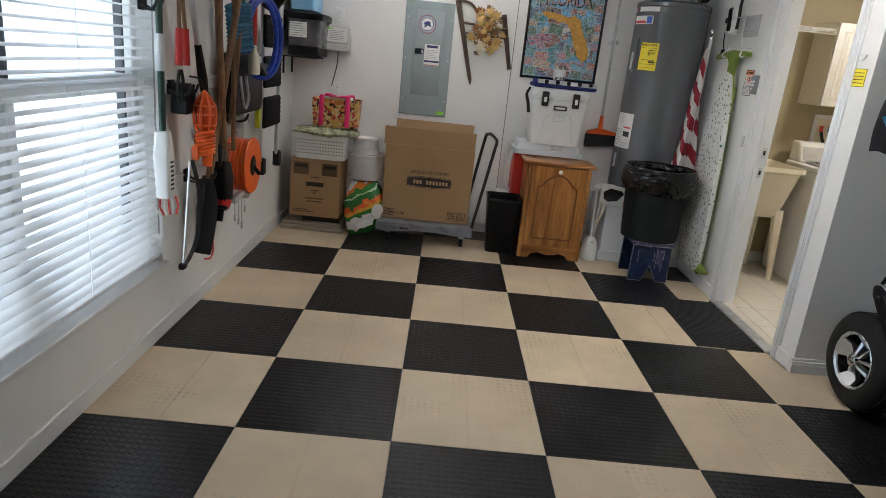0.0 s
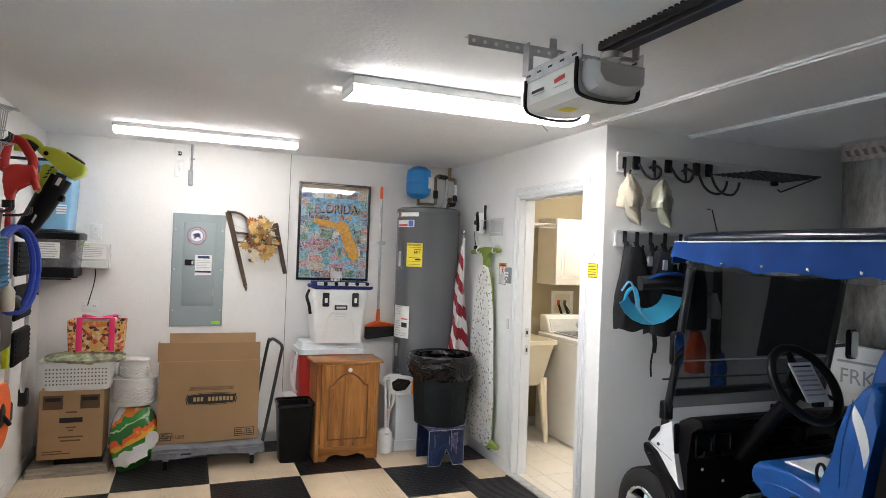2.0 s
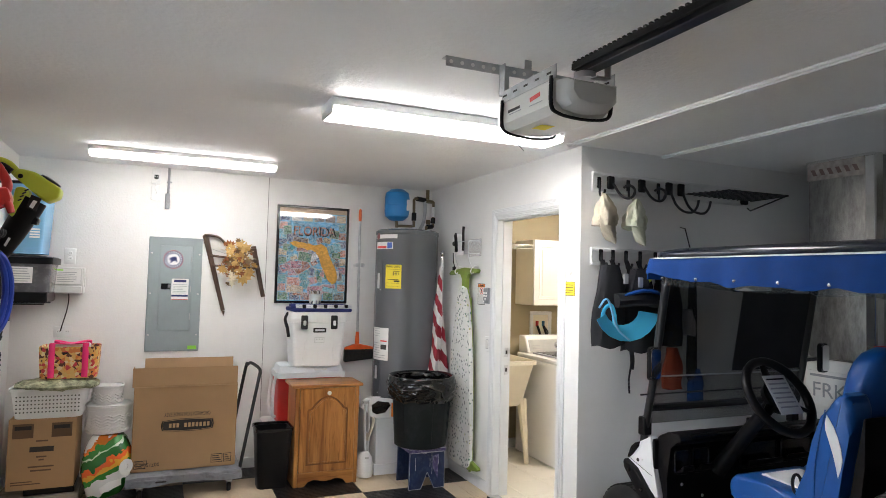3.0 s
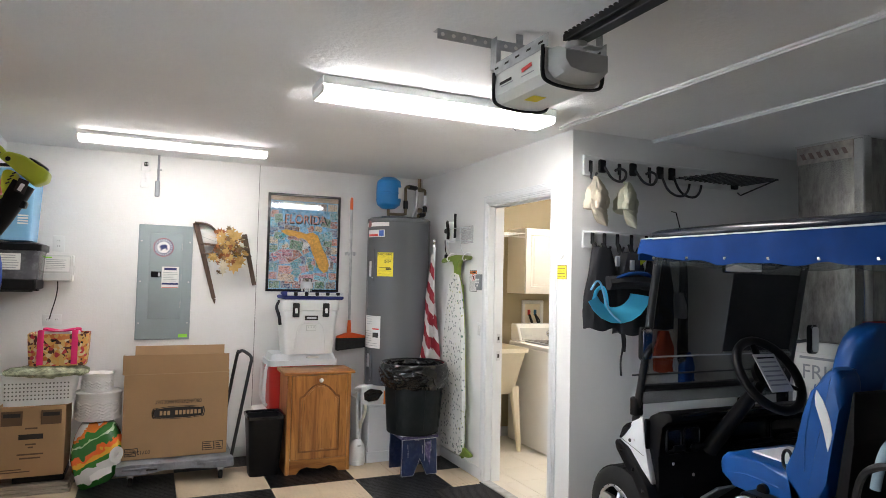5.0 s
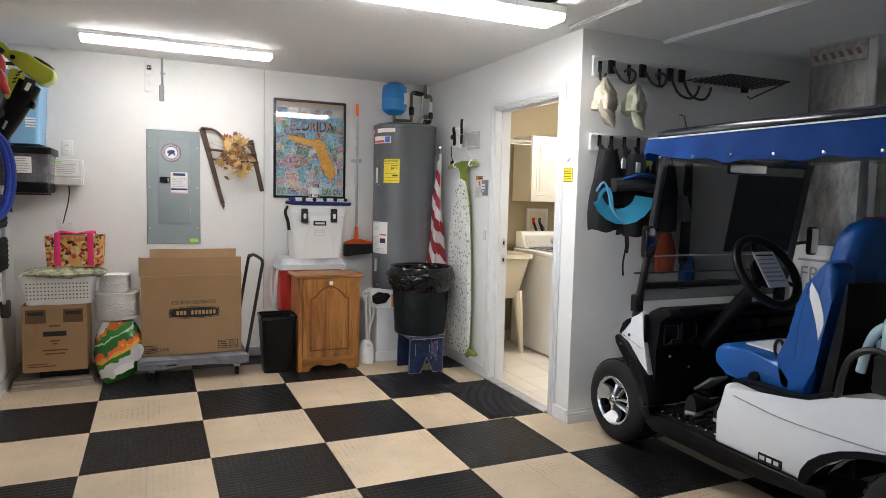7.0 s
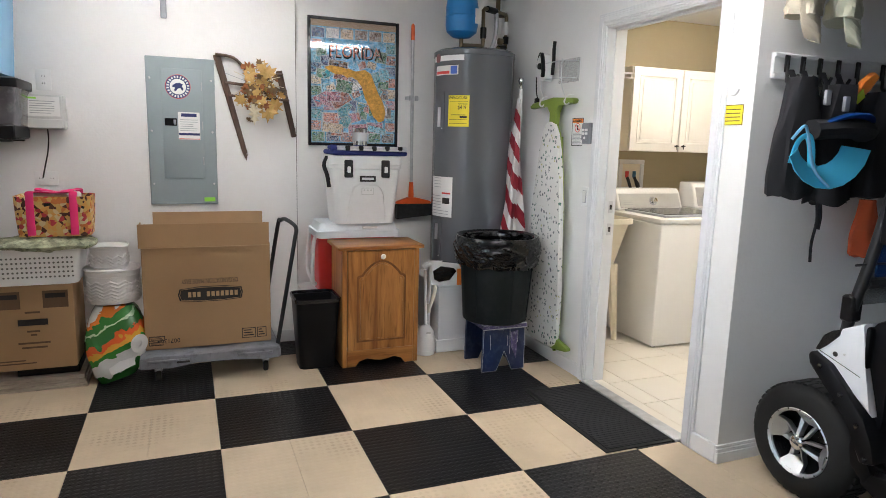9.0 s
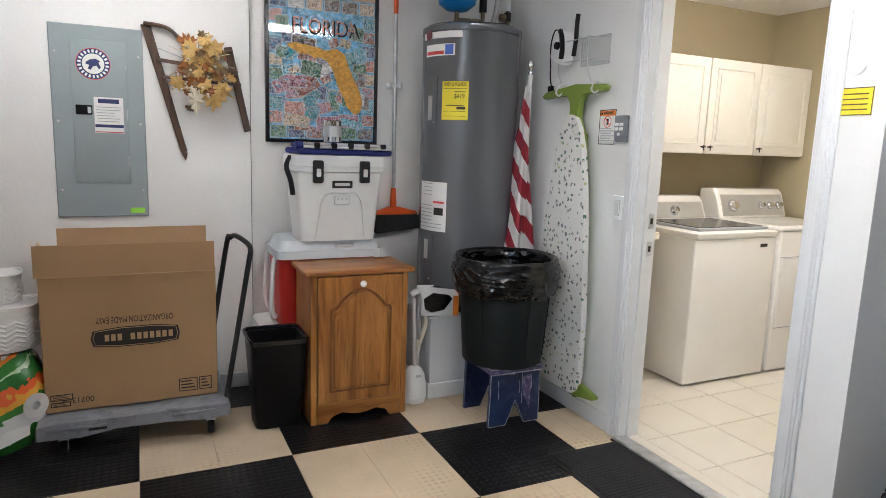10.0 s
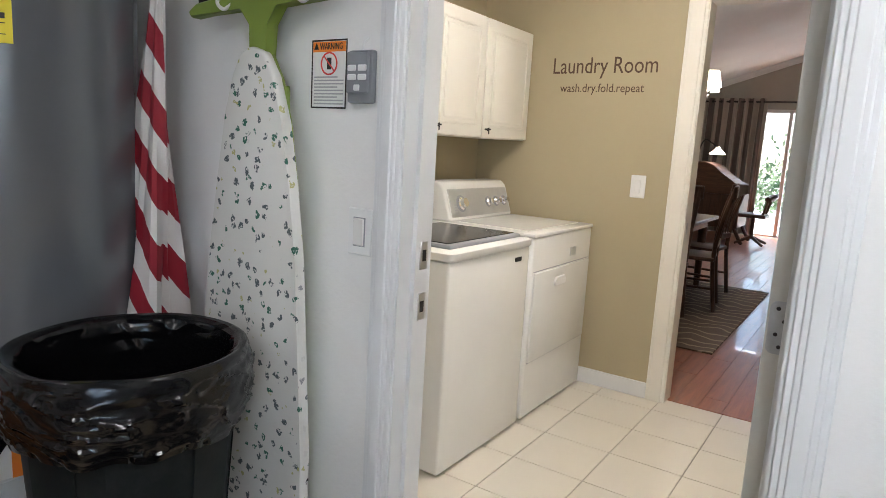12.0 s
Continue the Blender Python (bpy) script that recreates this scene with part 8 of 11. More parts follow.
part("handle", lathe([(0.022, 0), (0.026, 0.05), (0.03, 0.16), (0.034, 0.17)], (cx_ + 0.01, cy_, 0.83), 14), orange_plastic, tl)
for k in range(7):
    part("cord_turn", tube([(cx_ + 0.042 * math.cos(a), cy_ + 0.042 * math.sin(a), 0.99 - k * 0.017 + 0.012 * math.cos(a)) for a in [2 * math.pi * i / 18 for i in range(18)]], 0.0075, 6, True), orange_plastic, tl)
part("plug", box(cx_ - 0.045, cx_ - 0.015, cy_ - 0.06, cy_ - 0.03, 0.86, 0.93, 0.006), orange_plastic, tl)
part("hook", tube(smooth_pts([(cx_, cy_, 1.19), (cx_ - 0.01, cy_ - 0.02, 1.24), (cx_ - 0.06, cy_ - 0.03, 1.25)]), 0.005, 6), black_metal, tl)
bdw = thing("battery_charger", (-1.13, 0.86, 1.08), "black battery charger hung behind the work light", "charger")
part("body", prism([(0.82, 1.08), (0.93, 1.08), (0.93, 1.19), (0.90, 1.22), (0.84, 1.22)], "x", -1.18, -1.10, 0.008), black_plastic, bdw)

# dark grass trimmer and umbrella
gt = thing("string_trimmer", (-1.07, 1.18, 0.5), "black and red string trimmer head with clear guard", "string trimmer")
part("motor", tube([(-1.08, 1.22, 0.80), (-1.07, 1.20, 0.72), (-1.06, 1.17, 0.62), (-1.055, 1.14, 0.56)], [0.05, 0.06, 0.055, 0.03], 14), black_plastic, gt)
part("guard", prism([(1.17, 0.80), (1.27, 0.80), (1.30, 0.90), (1.18, 0.90)], "x", -1.11, -1.05, 0.01), clear_sheet, gt, "smoky clear guard")
part("red_band", tube([(-1.06, 1.165, 0.60), (-1.055, 1.145, 0.57)], [0.054, 0.042], 14), red_plastic, gt)
part("tip", rod((-1.055, 1.14, 0.565), (-1.06, 1.125, 0.50), 0.018), black_plastic, gt)
um = thing("blower_bag", (-1.1, 0.95, 0.36), "long black cloth tool bag with red piping hung on hooks", "bag")
part("bag_body", tube(smooth_pts([(-1.1, 1.05, 0.74), (-1.09, 1.04, 0.62), (-1.09, 1.01, 0.48), (-1.1, 0.98, 0.36)]), [0.03, 0.035, 0.04, 0.045, 0.05, 0.052, 0.053, 0.054, 0.054, 0.053, 0.052, 0.05, 0.05, 0.049, 0.048, 0.047, 0.047, 0.047, 0.045], 12, flat=0.7), black_cloth, um)
part("piping", tube(smooth_pts([(-1.07, 0.94, 0.345), (-1.06, 0.99, 0.335), (-1.06, 1.03, 0.36), (-1.065, 1.04, 0.42)]), 0.005, 6), label_red, um)
bw = thing("pruning_saw", (-1.1, 0.78, 0.36), "black bow saw with curved frame hung on hooks", "saw")
part("frame", tube(smooth_pts([(-1.1, 0.87, 0.86), (-1.08, 0.90, 0.7), (-1.08, 0.88, 0.5), (-1.09, 0.80, 0.40), (-1.1, 0.74, 0.37)]), 0.011, 8), black_metal, bw)
part("blade", rod((-1.1, 0.84, 0.86), (-1.1, 0.74, 0.37), 0.006, seg=6), steel, bw)
part("end_knob", box(-1.115, -1.085, 0.715, 0.76, 0.355, 0.385, 0.005), black_plastic, bw)
yd = thing("yardstick", (-1.18, 1.42, 0.40), "pale wooden yardstick hung below the reel", "yardstick")
part("stick", box(-1.192, -1.184, 1.40, 1.445, 0.36, 0.80, 0.002), paint("pale_stick", (0.62, 0.58, 0.48), 0.6, bump=0.1), yd)
gp = thing("kneeling_pad", (-1.19, 1.26, 0.42), "pale green foam pad hung on the wall", "pad")
part("pad", box(-1.203, -1.188, 1.18, 1.36, 0.40, 0.56, 0.004), paint("pale_green", (0.48, 0.60, 0.40), 0.7, bump=0.1), gp)

# ---- garage door opener ----
op = thing("garage_door_opener", (1.0, -0.25, 2.05), "white and grey garage door opener hung below the ceiling", "garage door opener")
OX0, OX1 = 0.868, 1.132
opener_white = paint("opener_white", (0.76, 0.75, 0.71), 0.35, var=0.03, bump=0.05)
opener_lens = paint("opener_lens", (0.55, 0.55, 0.54), 0.45, var=0.04, bump=0.1, fine=90)


def opener_ring(y, z0, z1, w):
    cx = (OX0 + OX1) / 2
    return [(cx - w / 2, y, z1), (cx - w / 2, y, z0 + 0.05), (cx - w * 0.38, y, z0 + 0.012), (cx - w * 0.12, y, z0), (cx + w * 0.12, y, z0), (cx + w * 0.38, y, z0 + 0.012), (cx + w / 2, y, z0 + 0.05), (cx + w / 2, y, z1)]


part("chassis", ring_loft(bm_new(), [opener_ring(-0.20, 2.035, 2.215, 0.262), opener_ring(-0.55, 2.035, 2.215, 0.262)]), opener_white, op)
part("front_cover", ring_loft(bm_new(), [opener_ring(-0.198, 2.045, 2.20, 0.235), opener_ring(-0.18, 2.047, 2.197, 0.23), opener_ring(-0.10, 2.07, 2.18, 0.20), opener_ring(-0.085, 2.09, 2.165, 0.17)]), opener_white, op, "white front cover")
part("lens", ring_loft(bm_new(), [opener_ring(-0.556, 2.05, 2.20, 0.235), opener_ring(-0.58, 2.052, 2.198, 0.232), opener_ring(-0.615, 2.06, 2.192, 0.226), opener_ring(-0.635, 2.08, 2.175, 0.19)]), opener_lens, op, "frosted grey light lens")
for y in (-0.197, -0.553):
    part("gasket", tube(smooth_pts(opener_ring(y, 2.028, 2.22, 0.272), 4), 0.008, 8), black_rubber, op, "black rubber edge")
m_side = Matrix.Translation((OX0 - 0.0012, -0.44, 2.155)) @ pose(0, 0, 0, 90, 0, -90) @ pose(0, 0, 0, 0, 0, 8)
print_blocks("marking_mark", 1, 0.022, 0.07, m_side, label_red, op, 0.0)
mk = part("marking_bar", box(OX0 - 0.0015, OX0, -0.33, -0.24, 2.135, 2.15), ink_black, op, "dark printed maker mark")
part("marking_line", box(OX0 - 0.0015, OX0, -0.34, -0.25, 2.122, 2.126), paper_grey, mk)
part("marking_line", box(OX0 - 0.0015, OX0, -0.49, -0.40, 2.118, 2.122), paper_grey, mk)
part("caution_label", box(OX0 + 0.06, OX0 + 0.12, -0.40, -0.33, 2.0335, 2.0348), label_yellow, op)
for x in (OX0 - 0.003, OX1):
    mp = part("mount_plate", box(x, x + 0.003, -0.58, -0.19, 2.205, 2.272), galvanised, op, "perforated steel mount")
    for k in range(5):
        part("slot", box(x - 0.0006, x + 0.0036, -0.55 + k * 0.08, -0.52 + k * 0.08, 2.235, 2.246), ink_black, mp)
op.location = (0.967, -0.296, 2.110)
op.scale = (0.82, 0.87, 0.625)
an = thing("angle_bracket", (0.95, -0.14, 2.30), "perforated galvanised angle iron fixed to the ceiling", "bracket")
part("angle", add_box(box(0.68, 1.32, -0.148, -0.145, 2.345, 2.382, 0.0005), 0.68, 1.32, -0.145, -0.11, 2.379, 2.382, 0.0005), galvanised, an)
for k in range(15):
    part("hole", lathe([(0.0075, 0), (0.0075, -0.0012)], (0.70 + k * 0.043, -0.1481, 2.363), 8, "y"), paper_white, an)
for x in (0.915, 1.10):
    lg = part("drop_leg", add_box(box(x - 0.02, x + 0.02, -0.152, -0.149, 2.262, 2.375, 0.0005), x - 0.02, x - 0.017, -0.149, -0.19, 2.262, 2.375, 0.0005), galvanised, an)
    part("bolt", lathe([(0.008, 0), (0.008, -0.01)], (x, -0.152, 2.29), 6, "y"), galvanised, lg)
for x in (1.02, 1.25):
    part("hanger", box(x - 0.015, x + 0.015, -0.145, -0.142, 2.345, CEIL, 0.0005), galvanised, an)
ra = thing("opener_rail", (1.0, -1.9, 2.27), "black opener rail with belt running under the ceiling", "rail")
part("rail", box(0.985, 1.03, YS + 0.06, -0.50, 2.255, 2.30, 0.003), black_metal, ra)
part("belt", box(0.968, 0.982, YS + 0.1, -0.50, 2.268, 2.29, 0.002), black_rubber, ra, "ribbed black drive belt")
for k in range(70):
    part("belt_rib", box(0.966, 0.984, -0.52 - k * 0.022, -0.51 - k * 0.022, 2.289, 2.294), black_rubber, ra)
part("sprocket", lathe([(0.035, 0), (0.035, 0.02)], (1.0, -0.53, 2.235), 18), steel, ra)
part("rail_hanger", add_box(box(1.03, 1.034, -0.62, -0.59, 2.22, 2.31, 0.0005), 0.98, 1.034, -0.62, -0.59, 2.216, 2.22, 0.0005), galvanised, ra)
part("wall_bracket", box(0.97, 1.05, YS + 0.001, YS + 0.06, 2.23, 2.36, 0.004), galvanised, ra)
dw = thing("antenna_wire", (1.3, 0.42, 2.2), "thin grey antenna wire hanging from the ceiling", "wire")
part("wire", tube(smooth_pts([(1.28, 0.40, CEIL), (1.28, 0.40, 2.32), (1.30, 0.42, 2.25), (1.36, 0.45, 2.215)]), 0.0025, 5), conduit_grey, dw)

# ---- hook rails on the wall behind the cart ----
def hat_rail(x0, x1, z0, z1, label):
    t = thing("hook_rail", ((x0 + x1) / 2, YJ, z0), label, "hook rail", "white hook rails")
    part("track", box(x0, x1, YJ - 0.018, YJ - 0.001, z0, z1, 0.003), rail_white, t)
    part("lip", box(x0, x1, YJ - 0.026, YJ - 0.0185, z1 - 0.02, z1 - 0.004, 0.002), rail_white, t)
    part("lip", box(x0, x1, YJ - 0.026, YJ - 0.0185, z0 + 0.004, z0 + 0.02, 0.002), rail_white, t)
    return t
hr1 = hat_rail(2.16, 3.42, 2.145, 2.268, "white wall track with black hooks under the ceiling")
hr2 = hat_rail(2.16, 3.42, 1.70, 1.805, "white wall track with black hooks")
def j_hook(parent, x, z, drop=0.10, out=0.07):
    h_ = part("hook", tube(smooth_pts([(x, YJ - 0.028, z), (x, YJ - 0.035, z - drop * 0.6), (x, YJ - 0.04, z - drop), (x, YJ - 0.04 - out * 0.6, z - drop * 1.05), (x, YJ - 0.04 - out, z - drop * 0.7)]), 0.007, 7), black_metal, parent, "black hook")
    part("hook_clip", box(x - 0.014, x + 0.014, YJ - 0.034, YJ - 0.0265, z - 0.05, z + 0.02, 0.003), black_plastic, h_)
for x in (2.20, 2.42, 2.66):
    j_hook(hr1, x, 2.215, 0.09, 0.05)
for x in (2.22, 2.31, 2.41, 2.52, 2.64, 2.80, 2.95):
    j_hook(hr2, x, 1.775, 0.09, 0.05)
for x in (2.28, 2.52, 2.74, 2.84):
    k_ = part("double_hook", box(x - 0.025, x + 0.025, YJ - 0.05, YJ - 0.0265, 2.165, 2.245, 0.006), black_plastic, hr1, "black double hook")
    if x < 2.6:
        curl = [(x + 0.01, YJ - 0.05, 2.20), (x + 0.03, YJ - 0.09, 2.13), (x + 0.065, YJ - 0.12, 2.105), (x + 0.10, YJ - 0.13, 2.125), (x + 0.105, YJ - 0.13, 2.165), (x + 0.07, YJ - 0.12, 2.185), (x + 0.045, YJ - 0.10, 2.17)]
    else:
        curl = [(x, YJ - 0.05, 2.19), (x + 0.01, YJ - 0.09, 2.10), (x + 0.035, YJ - 0.13, 2.055), (x + 0.085, YJ - 0.15, 2.05), (x + 0.125, YJ - 0.15, 2.085), (x + 0.14, YJ - 0.15, 2.13)]
    part("hook_loop", tube(smooth_pts(curl), 0.008, 7), black_metal, k_)
ws_ = thing("wire_shelf", (3.25, 0.85, 2.16), "black wire shelf on the wall track", "shelf")
for k in range(9):
    y = YJ - 0.05 - k * 0.035
    part("wire", rod((2.84 + k * 0.012, y, 2.18), (3.46, y, 2.185), 0.0035, seg=6), black_metal, ws_)
for x in [2.95 + 0.0425 * k for k in range(13)]:
    part("cross_wire", rod((x, YJ - 0.04, 2.177), (x, YJ - 0.33, 2.182), 0.0045, seg=6), black_metal, ws_)
part("brace", tube([(3.44, YJ - 0.03, 2.13), (3.445, YJ - 0.05, 2.11), (3.45, YJ - 0.32, 2.18)], 0.005, 6), black_metal, ws_)
part("clip", box(3.38, 3.43, YJ - 0.05, YJ - 0.02, 2.15, 2.24, 0.005), black_plastic, ws_)

def cap(x, z, material, label, tilt, turn):
    """A soft cap hung by its strap, crown folded in and bill hanging down."""
    t = thing("baseball_cap", (x, YJ - 0.10, z - 0.3), label, "cap", "hanging caps")
    m = Matrix.Translation((x, YJ - 0.10, z)) @ pose(0, 0, 0, 0, tilt, turn)
    bm = bm_new()
    rings = []
    for k in range(14):
        u = k / 13
        w = 0.016 + 0.084 * math.sin(min(1, u * 1.15) * math.pi / 2) ** 0.8
        d = 0.012 + 0.055 * math.sin(min(1, u * 1.1) * math.pi / 2)
        ring = []
        for i in range(36):
            a = 2 * math.pi * i / 36
            f = 1 + 0.30 * noise.noise(Vector((math.cos(a) * 2.1 + x * 7, math.sin(a) * 2.1, u * 3.5))) + 0.12 * noise.noise(Vector((math.cos(a) * 5, math.sin(a) * 5 + x * 9, u * 8)))
            ring.append(tuple(m @ Vector((w * f * math.cos(a) + 0.02 * math.sin(u * 4 + x * 8) * (1 - u), d * f * math.sin(a), -0.19 * u + 0.012 * math.cos(a) * u))))
        rings.append(ring)
    ring_loft(bm, rings)
    part("crown", bm, material, t)
    for a in (-2.3, -1.5, -0.7):
        pts = [tuple(m @ Vector((0.086 * math.sin(min(1, u * 1.15) * 1.57) * math.cos(a), 0.066 * math.sin(min(1, u * 1.1) * 1.57) * math.sin(a), -0.19 * u))) for u in (0.1, 0.3, 0.5, 0.7, 0.9)]
        part("seam", tube(smooth_pts(pts), 0.002, 5), material, t)
    bm = bm_new()
    rings = []
    for k in range(9):
        u = k / 8
        w = 0.082 * math.sqrt(max(0.02, 1 - (max(0, u - 0.25) / 0.78) ** 2.4))
        rings.append([tuple(m @ Vector((w * v, -0.058 - 0.022 * u + 0.05 * v * v + dz, -0.165 - 0.135 * u + 0.02 * v * v))) for v, dz in ((-1, 0), (-0.6, 0), (-0.3, 0), (0, 0), (0.3, 0), (0.6, 0), (1, 0), (1, 0.005), (0.6, 0.005), (0.3, 0.005), (0, 0.005), (-0.3, 0.005), (-0.6, 0.005), (-1, 0.005))])
    ring_loft(bm, rings)
    bill = part("bill", bm, material, t)
    for k in range(3):
        u = 0.3 + 0.22 * k
        pts = [tuple(m @ Vector((0.068 * v, -0.0595 - 0.022 * u + 0.034 * v * v, -0.168 - 0.135 * u + 0.03 * v * v))) for v in (-1, -0.5, 0, 0.5, 1)]
        part("stitch_row", tube(smooth_pts(pts), 0.0013, 4), material, bill)
    part("strap", tube(smooth_pts([tuple(m @ Vector((0.03, 0.02, -0.05))), tuple(m @ Vector((0.012, 0.03, 0.015))), tuple(m @ Vector((-0.012, 0.02, -0.01)))]), 0.007, 6, flat=0.4), material, t)
    return t
cap(2.20, 2.12, khaki_cloth, "faded khaki baseball cap hung on a hook", 5, 25)
cap(2.43, 2.11, pale_cloth, "pale green baseball cap hung on a hook", 12, 30)

def drape(cx, y, w, z0, z1, depth, seed, skew=0.0):
    """A hanging folded garment."""
    bm = bm_new()
    rings = []
    for k in range(16):
        u = k / 15
        z = z1 + (z0 - z1) * u
        ww = w * (0.45 + 0.55 * min(1, u * 2.2)) * (1 + 0.08 * noise.noise(Vector((u * 4, seed, 0))))
        ring = []
        for i in range(28):
            a = 2 * math.pi * i / 28
            f = 1 + 0.28 * noise.noise(Vector((math.cos(a) * 2.2, math.sin(a) * 2.2, seed + u * 1.6)))
            ring.append((cx + skew * u + ww / 2 * math.cos(a) * f, y + depth / 2 * math.sin(a) * f, z + 0.03 * noise.noise(Vector((a, seed, 1))) * u))
        rings.append(ring)
    return ring_loft(bm, rings)
ve = thing("life_vest", (2.3, 0.88, 1.2), "black padded vest hung on the wall hooks", "vest")
part("front_half", drape(2.235, 0.90, 0.24, 1.22, 1.70, 0.10, 3.0), black_cloth, ve)
part("back_half", drape(2.44, 0.89, 0.24, 1.19, 1.68, 0.12, 7.0), black_cloth, ve)
for x in (2.20, 2.27, 2.38, 2.47):
    part("shoulder_strap", tube([(x, 0.93, 1.73), (x + 0.005, 0.90, 1.66), (x + 0.01, 0.88, 1.60)], 0.018, 6, flat=0.3), black_cloth, ve)
for x, z in ((2.29, 1.62), (2.40, 1.60)):
    part("buckle", box(x - 0.015, x + 0.015, 0.815, 0.83, z - 0.03, z + 0.03, 0.003), conduit_grey, ve)
bp_ = thing("backpack", (2.60, 0.86, 1.2), "dark backpack and straps hung on the wall hooks", "bag")
part("pack", drape(2.66, 0.89, 0.22, 1.22, 1.66, 0.14, 11.0), black_cloth, bp_)
vi = thing("sun_visor", (2.25, 0.78, 1.28), "bright cyan sun visor hung with the vest", "visor")
bm = bm_new()
rings = []
for k in range(9):
    u = k / 8
    a = radians(200 + 150 * u)
    rings.append([(2.24 + (0.11 + 0.09 * v) * math.cos(a) * 1.15, 0.79 - 0.05 * v + dy, 1.45 + (0.10 + 0.09 * v) * math.sin(a)) for v, dy in ((0, 0), (0.5, -0.008), (1, 0), (1, 0.005), (0.5, -0.003), (0, 0.005))])
ring_loft(bm, rings)
part("brim", bm, cyan_cloth, vi)
part("band", tube(smooth_pts([(2.10, 0.80, 1.36), (2.105, 0.78, 1.44), (2.135, 0.765, 1.465), (2.155, 0.76, 1.42), (2.165, 0.76, 1.36), (2.19, 0.765, 1.345)]), 0.014, 8, flat=0.4), cyan_cloth, vi)
part("edge", tube(smooth_pts([(2.06, 0.77, 1.45), (2.08, 0.74, 1.50), (2.13, 0.76, 1.47), (2.17, 0.75, 1.34), (2.25, 0.74, 1.27)]), 0.006, 6), sky_plastic, vi)
v2 = thing("sun_visor", (2.36, 0.80, 1.5), "dark cap with a royal blue band hung with the vest", "visor")
part("band", tube(smooth_pts([(2.24, 0.80, 1.51), (2.32, 0.755, 1.545), (2.42, 0.755, 1.55), (2.50, 0.80, 1.53)]), 0.032, 8, flat=0.35), canvas_blue, v2)
part("crown", tube(smooth_pts([(2.22, 0.82, 1.49), (2.32, 0.79, 1.50), (2.44, 0.79, 1.50), (2.51, 0.82, 1.49)]), 0.06, 10, flat=0.7), black_cloth, v2)
ct = thing("wrist_cords", (2.38, 0.86, 1.0), "black braided lanyards hanging below the vest", "lanyard")
part("cord", tube(smooth_pts([(2.37, 0.88, 1.22), (2.375, 0.87, 1.12), (2.36, 0.87, 1.02), (2.365, 0.87, 0.94)]), 0.006, 6), black_cloth, ct)
part("cord", tube(smooth_pts([(2.385, 0.88, 1.22), (2.39, 0.87, 1.14), (2.385, 0.87, 1.08)]), 0.009, 6), black_cloth, ct)
oc = thing("safety_cap", (2.52, 0.84, 1.6), "orange and yellow reflective cap hung on the hooks", "cap")
part("peak", prism([(2.47, 1.60), (2.55, 1.66), (2.60, 1.72), (2.56, 1.74), (2.50, 1.70), (2.455, 1.63)], "y", 0.83, 0.86, 0.008), label_orange, oc)
part("reflective_band", prism([(2.47, 1.602), (2.51, 1.632), (2.495, 1.665), (2.458, 1.632)], "y", 0.826, 0.83), neon, oc)
ob_ = thing("ball_pouch", (2.72, 0.86, 0.95), "orange cloth pouch hung on the wall", "pouch")
part("pouch", drape(2.72, 0.90, 0.15, 0.95, 1.20, 0.06, 15.0), paint("dull_orange", (0.60, 0.10, 0.03), 0.8, bump=0.3), ob_)
tw_ = thing("hanging_towel", (2.93, 0.88, 0.85), "long dark strap with a blue end hung on the wall", "towel")
part("strap", drape(2.90, 0.92, 0.07, 1.0, 1.65, 0.05, 19.0), black_cloth, tw_)
part("blue_end", drape(2.93, 0.92, 0.12, 0.84, 1.06, 0.06, 23.0), paint("towel_blue", (0.02, 0.12, 0.42), 0.85, bump=0.4), tw_)
wh_ = thing("white_cap", (2.78, 0.86, 1.3), "white bucket hat hung on the wall", "cap")
part("hat", drape(2.82, 0.90, 0.16, 1.28, 1.44, 0.10, 29.0), paint("off_white_cloth", (0.45, 0.44, 0.42), 0.85, bump=0.4), wh_)

# foil-wrapped air duct, appliances and a sign beyond the cart
du = thing("air_duct", (3.95, 0.47, 0.0), "foil-insulated air duct box with taped corners", "duct")
part("insulation", box(3.65, 4.30, 0.25, 0.68, 1.15, CEIL - 0.002, 0.02, 2), foil, du)
tape = paint("foil_tape", (0.80, 0.80, 0.79), 0.25, metal=1.0, var=0.1, bump=0.4, fine=30)
part("corner_tape", add_box(box(3.644, 3.66, 0.238, 0.30, 1.15, CEIL - 0.004, 0.005), 3.65, 3.72, 0.236, 0.2495, 1.15, CEIL - 0.004, 0.004), tape, du, "shiny corner tape")
part("printed_tape", box(3.643, 3.6495, 0.30, 0.675, CEIL - 0.13, CEIL - 0.004, 0.001), paint("printed_tape", (0.40, 0.36, 0.33), 0.4, metal=0.6, var=0.3, scale=20, bump=0.2), du, "printed foil tape")
for k in range(6):
    part("tape_print", prism([(0.33 + k * 0.055, CEIL - 0.10), (0.355 + k * 0.055, CEIL - 0.10), (0.375 + k * 0.055, CEIL - 0.06), (0.35 + k * 0.055, CEIL - 0.06)], "x", 3.641, 3.643), paint("tape_ink", (0.16, 0.10, 0.09), 0.6), du)
part("top_trim", box(3.635, 3.645, 0.24, 0.68, CEIL - 0.02, CEIL - 0.004), tape, du)
cabn = thing("air_handler", (4.2, 0.45, 0.0), "white air handler cabinet under the duct", "air handler")
part("cabinet", box(3.62, 4.34, 0.22, 0.70, 0.06, 1.148, 0.01), white_enamel, cabn)
part("base", box(3.64, 4.32, 0.24, 0.68, 0.0, 0.06), black_plastic, cabn)
part("panel_seam", box(3.616, 3.621, 0.23, 0.69, 0.62, 0.626), ink_black, cabn)
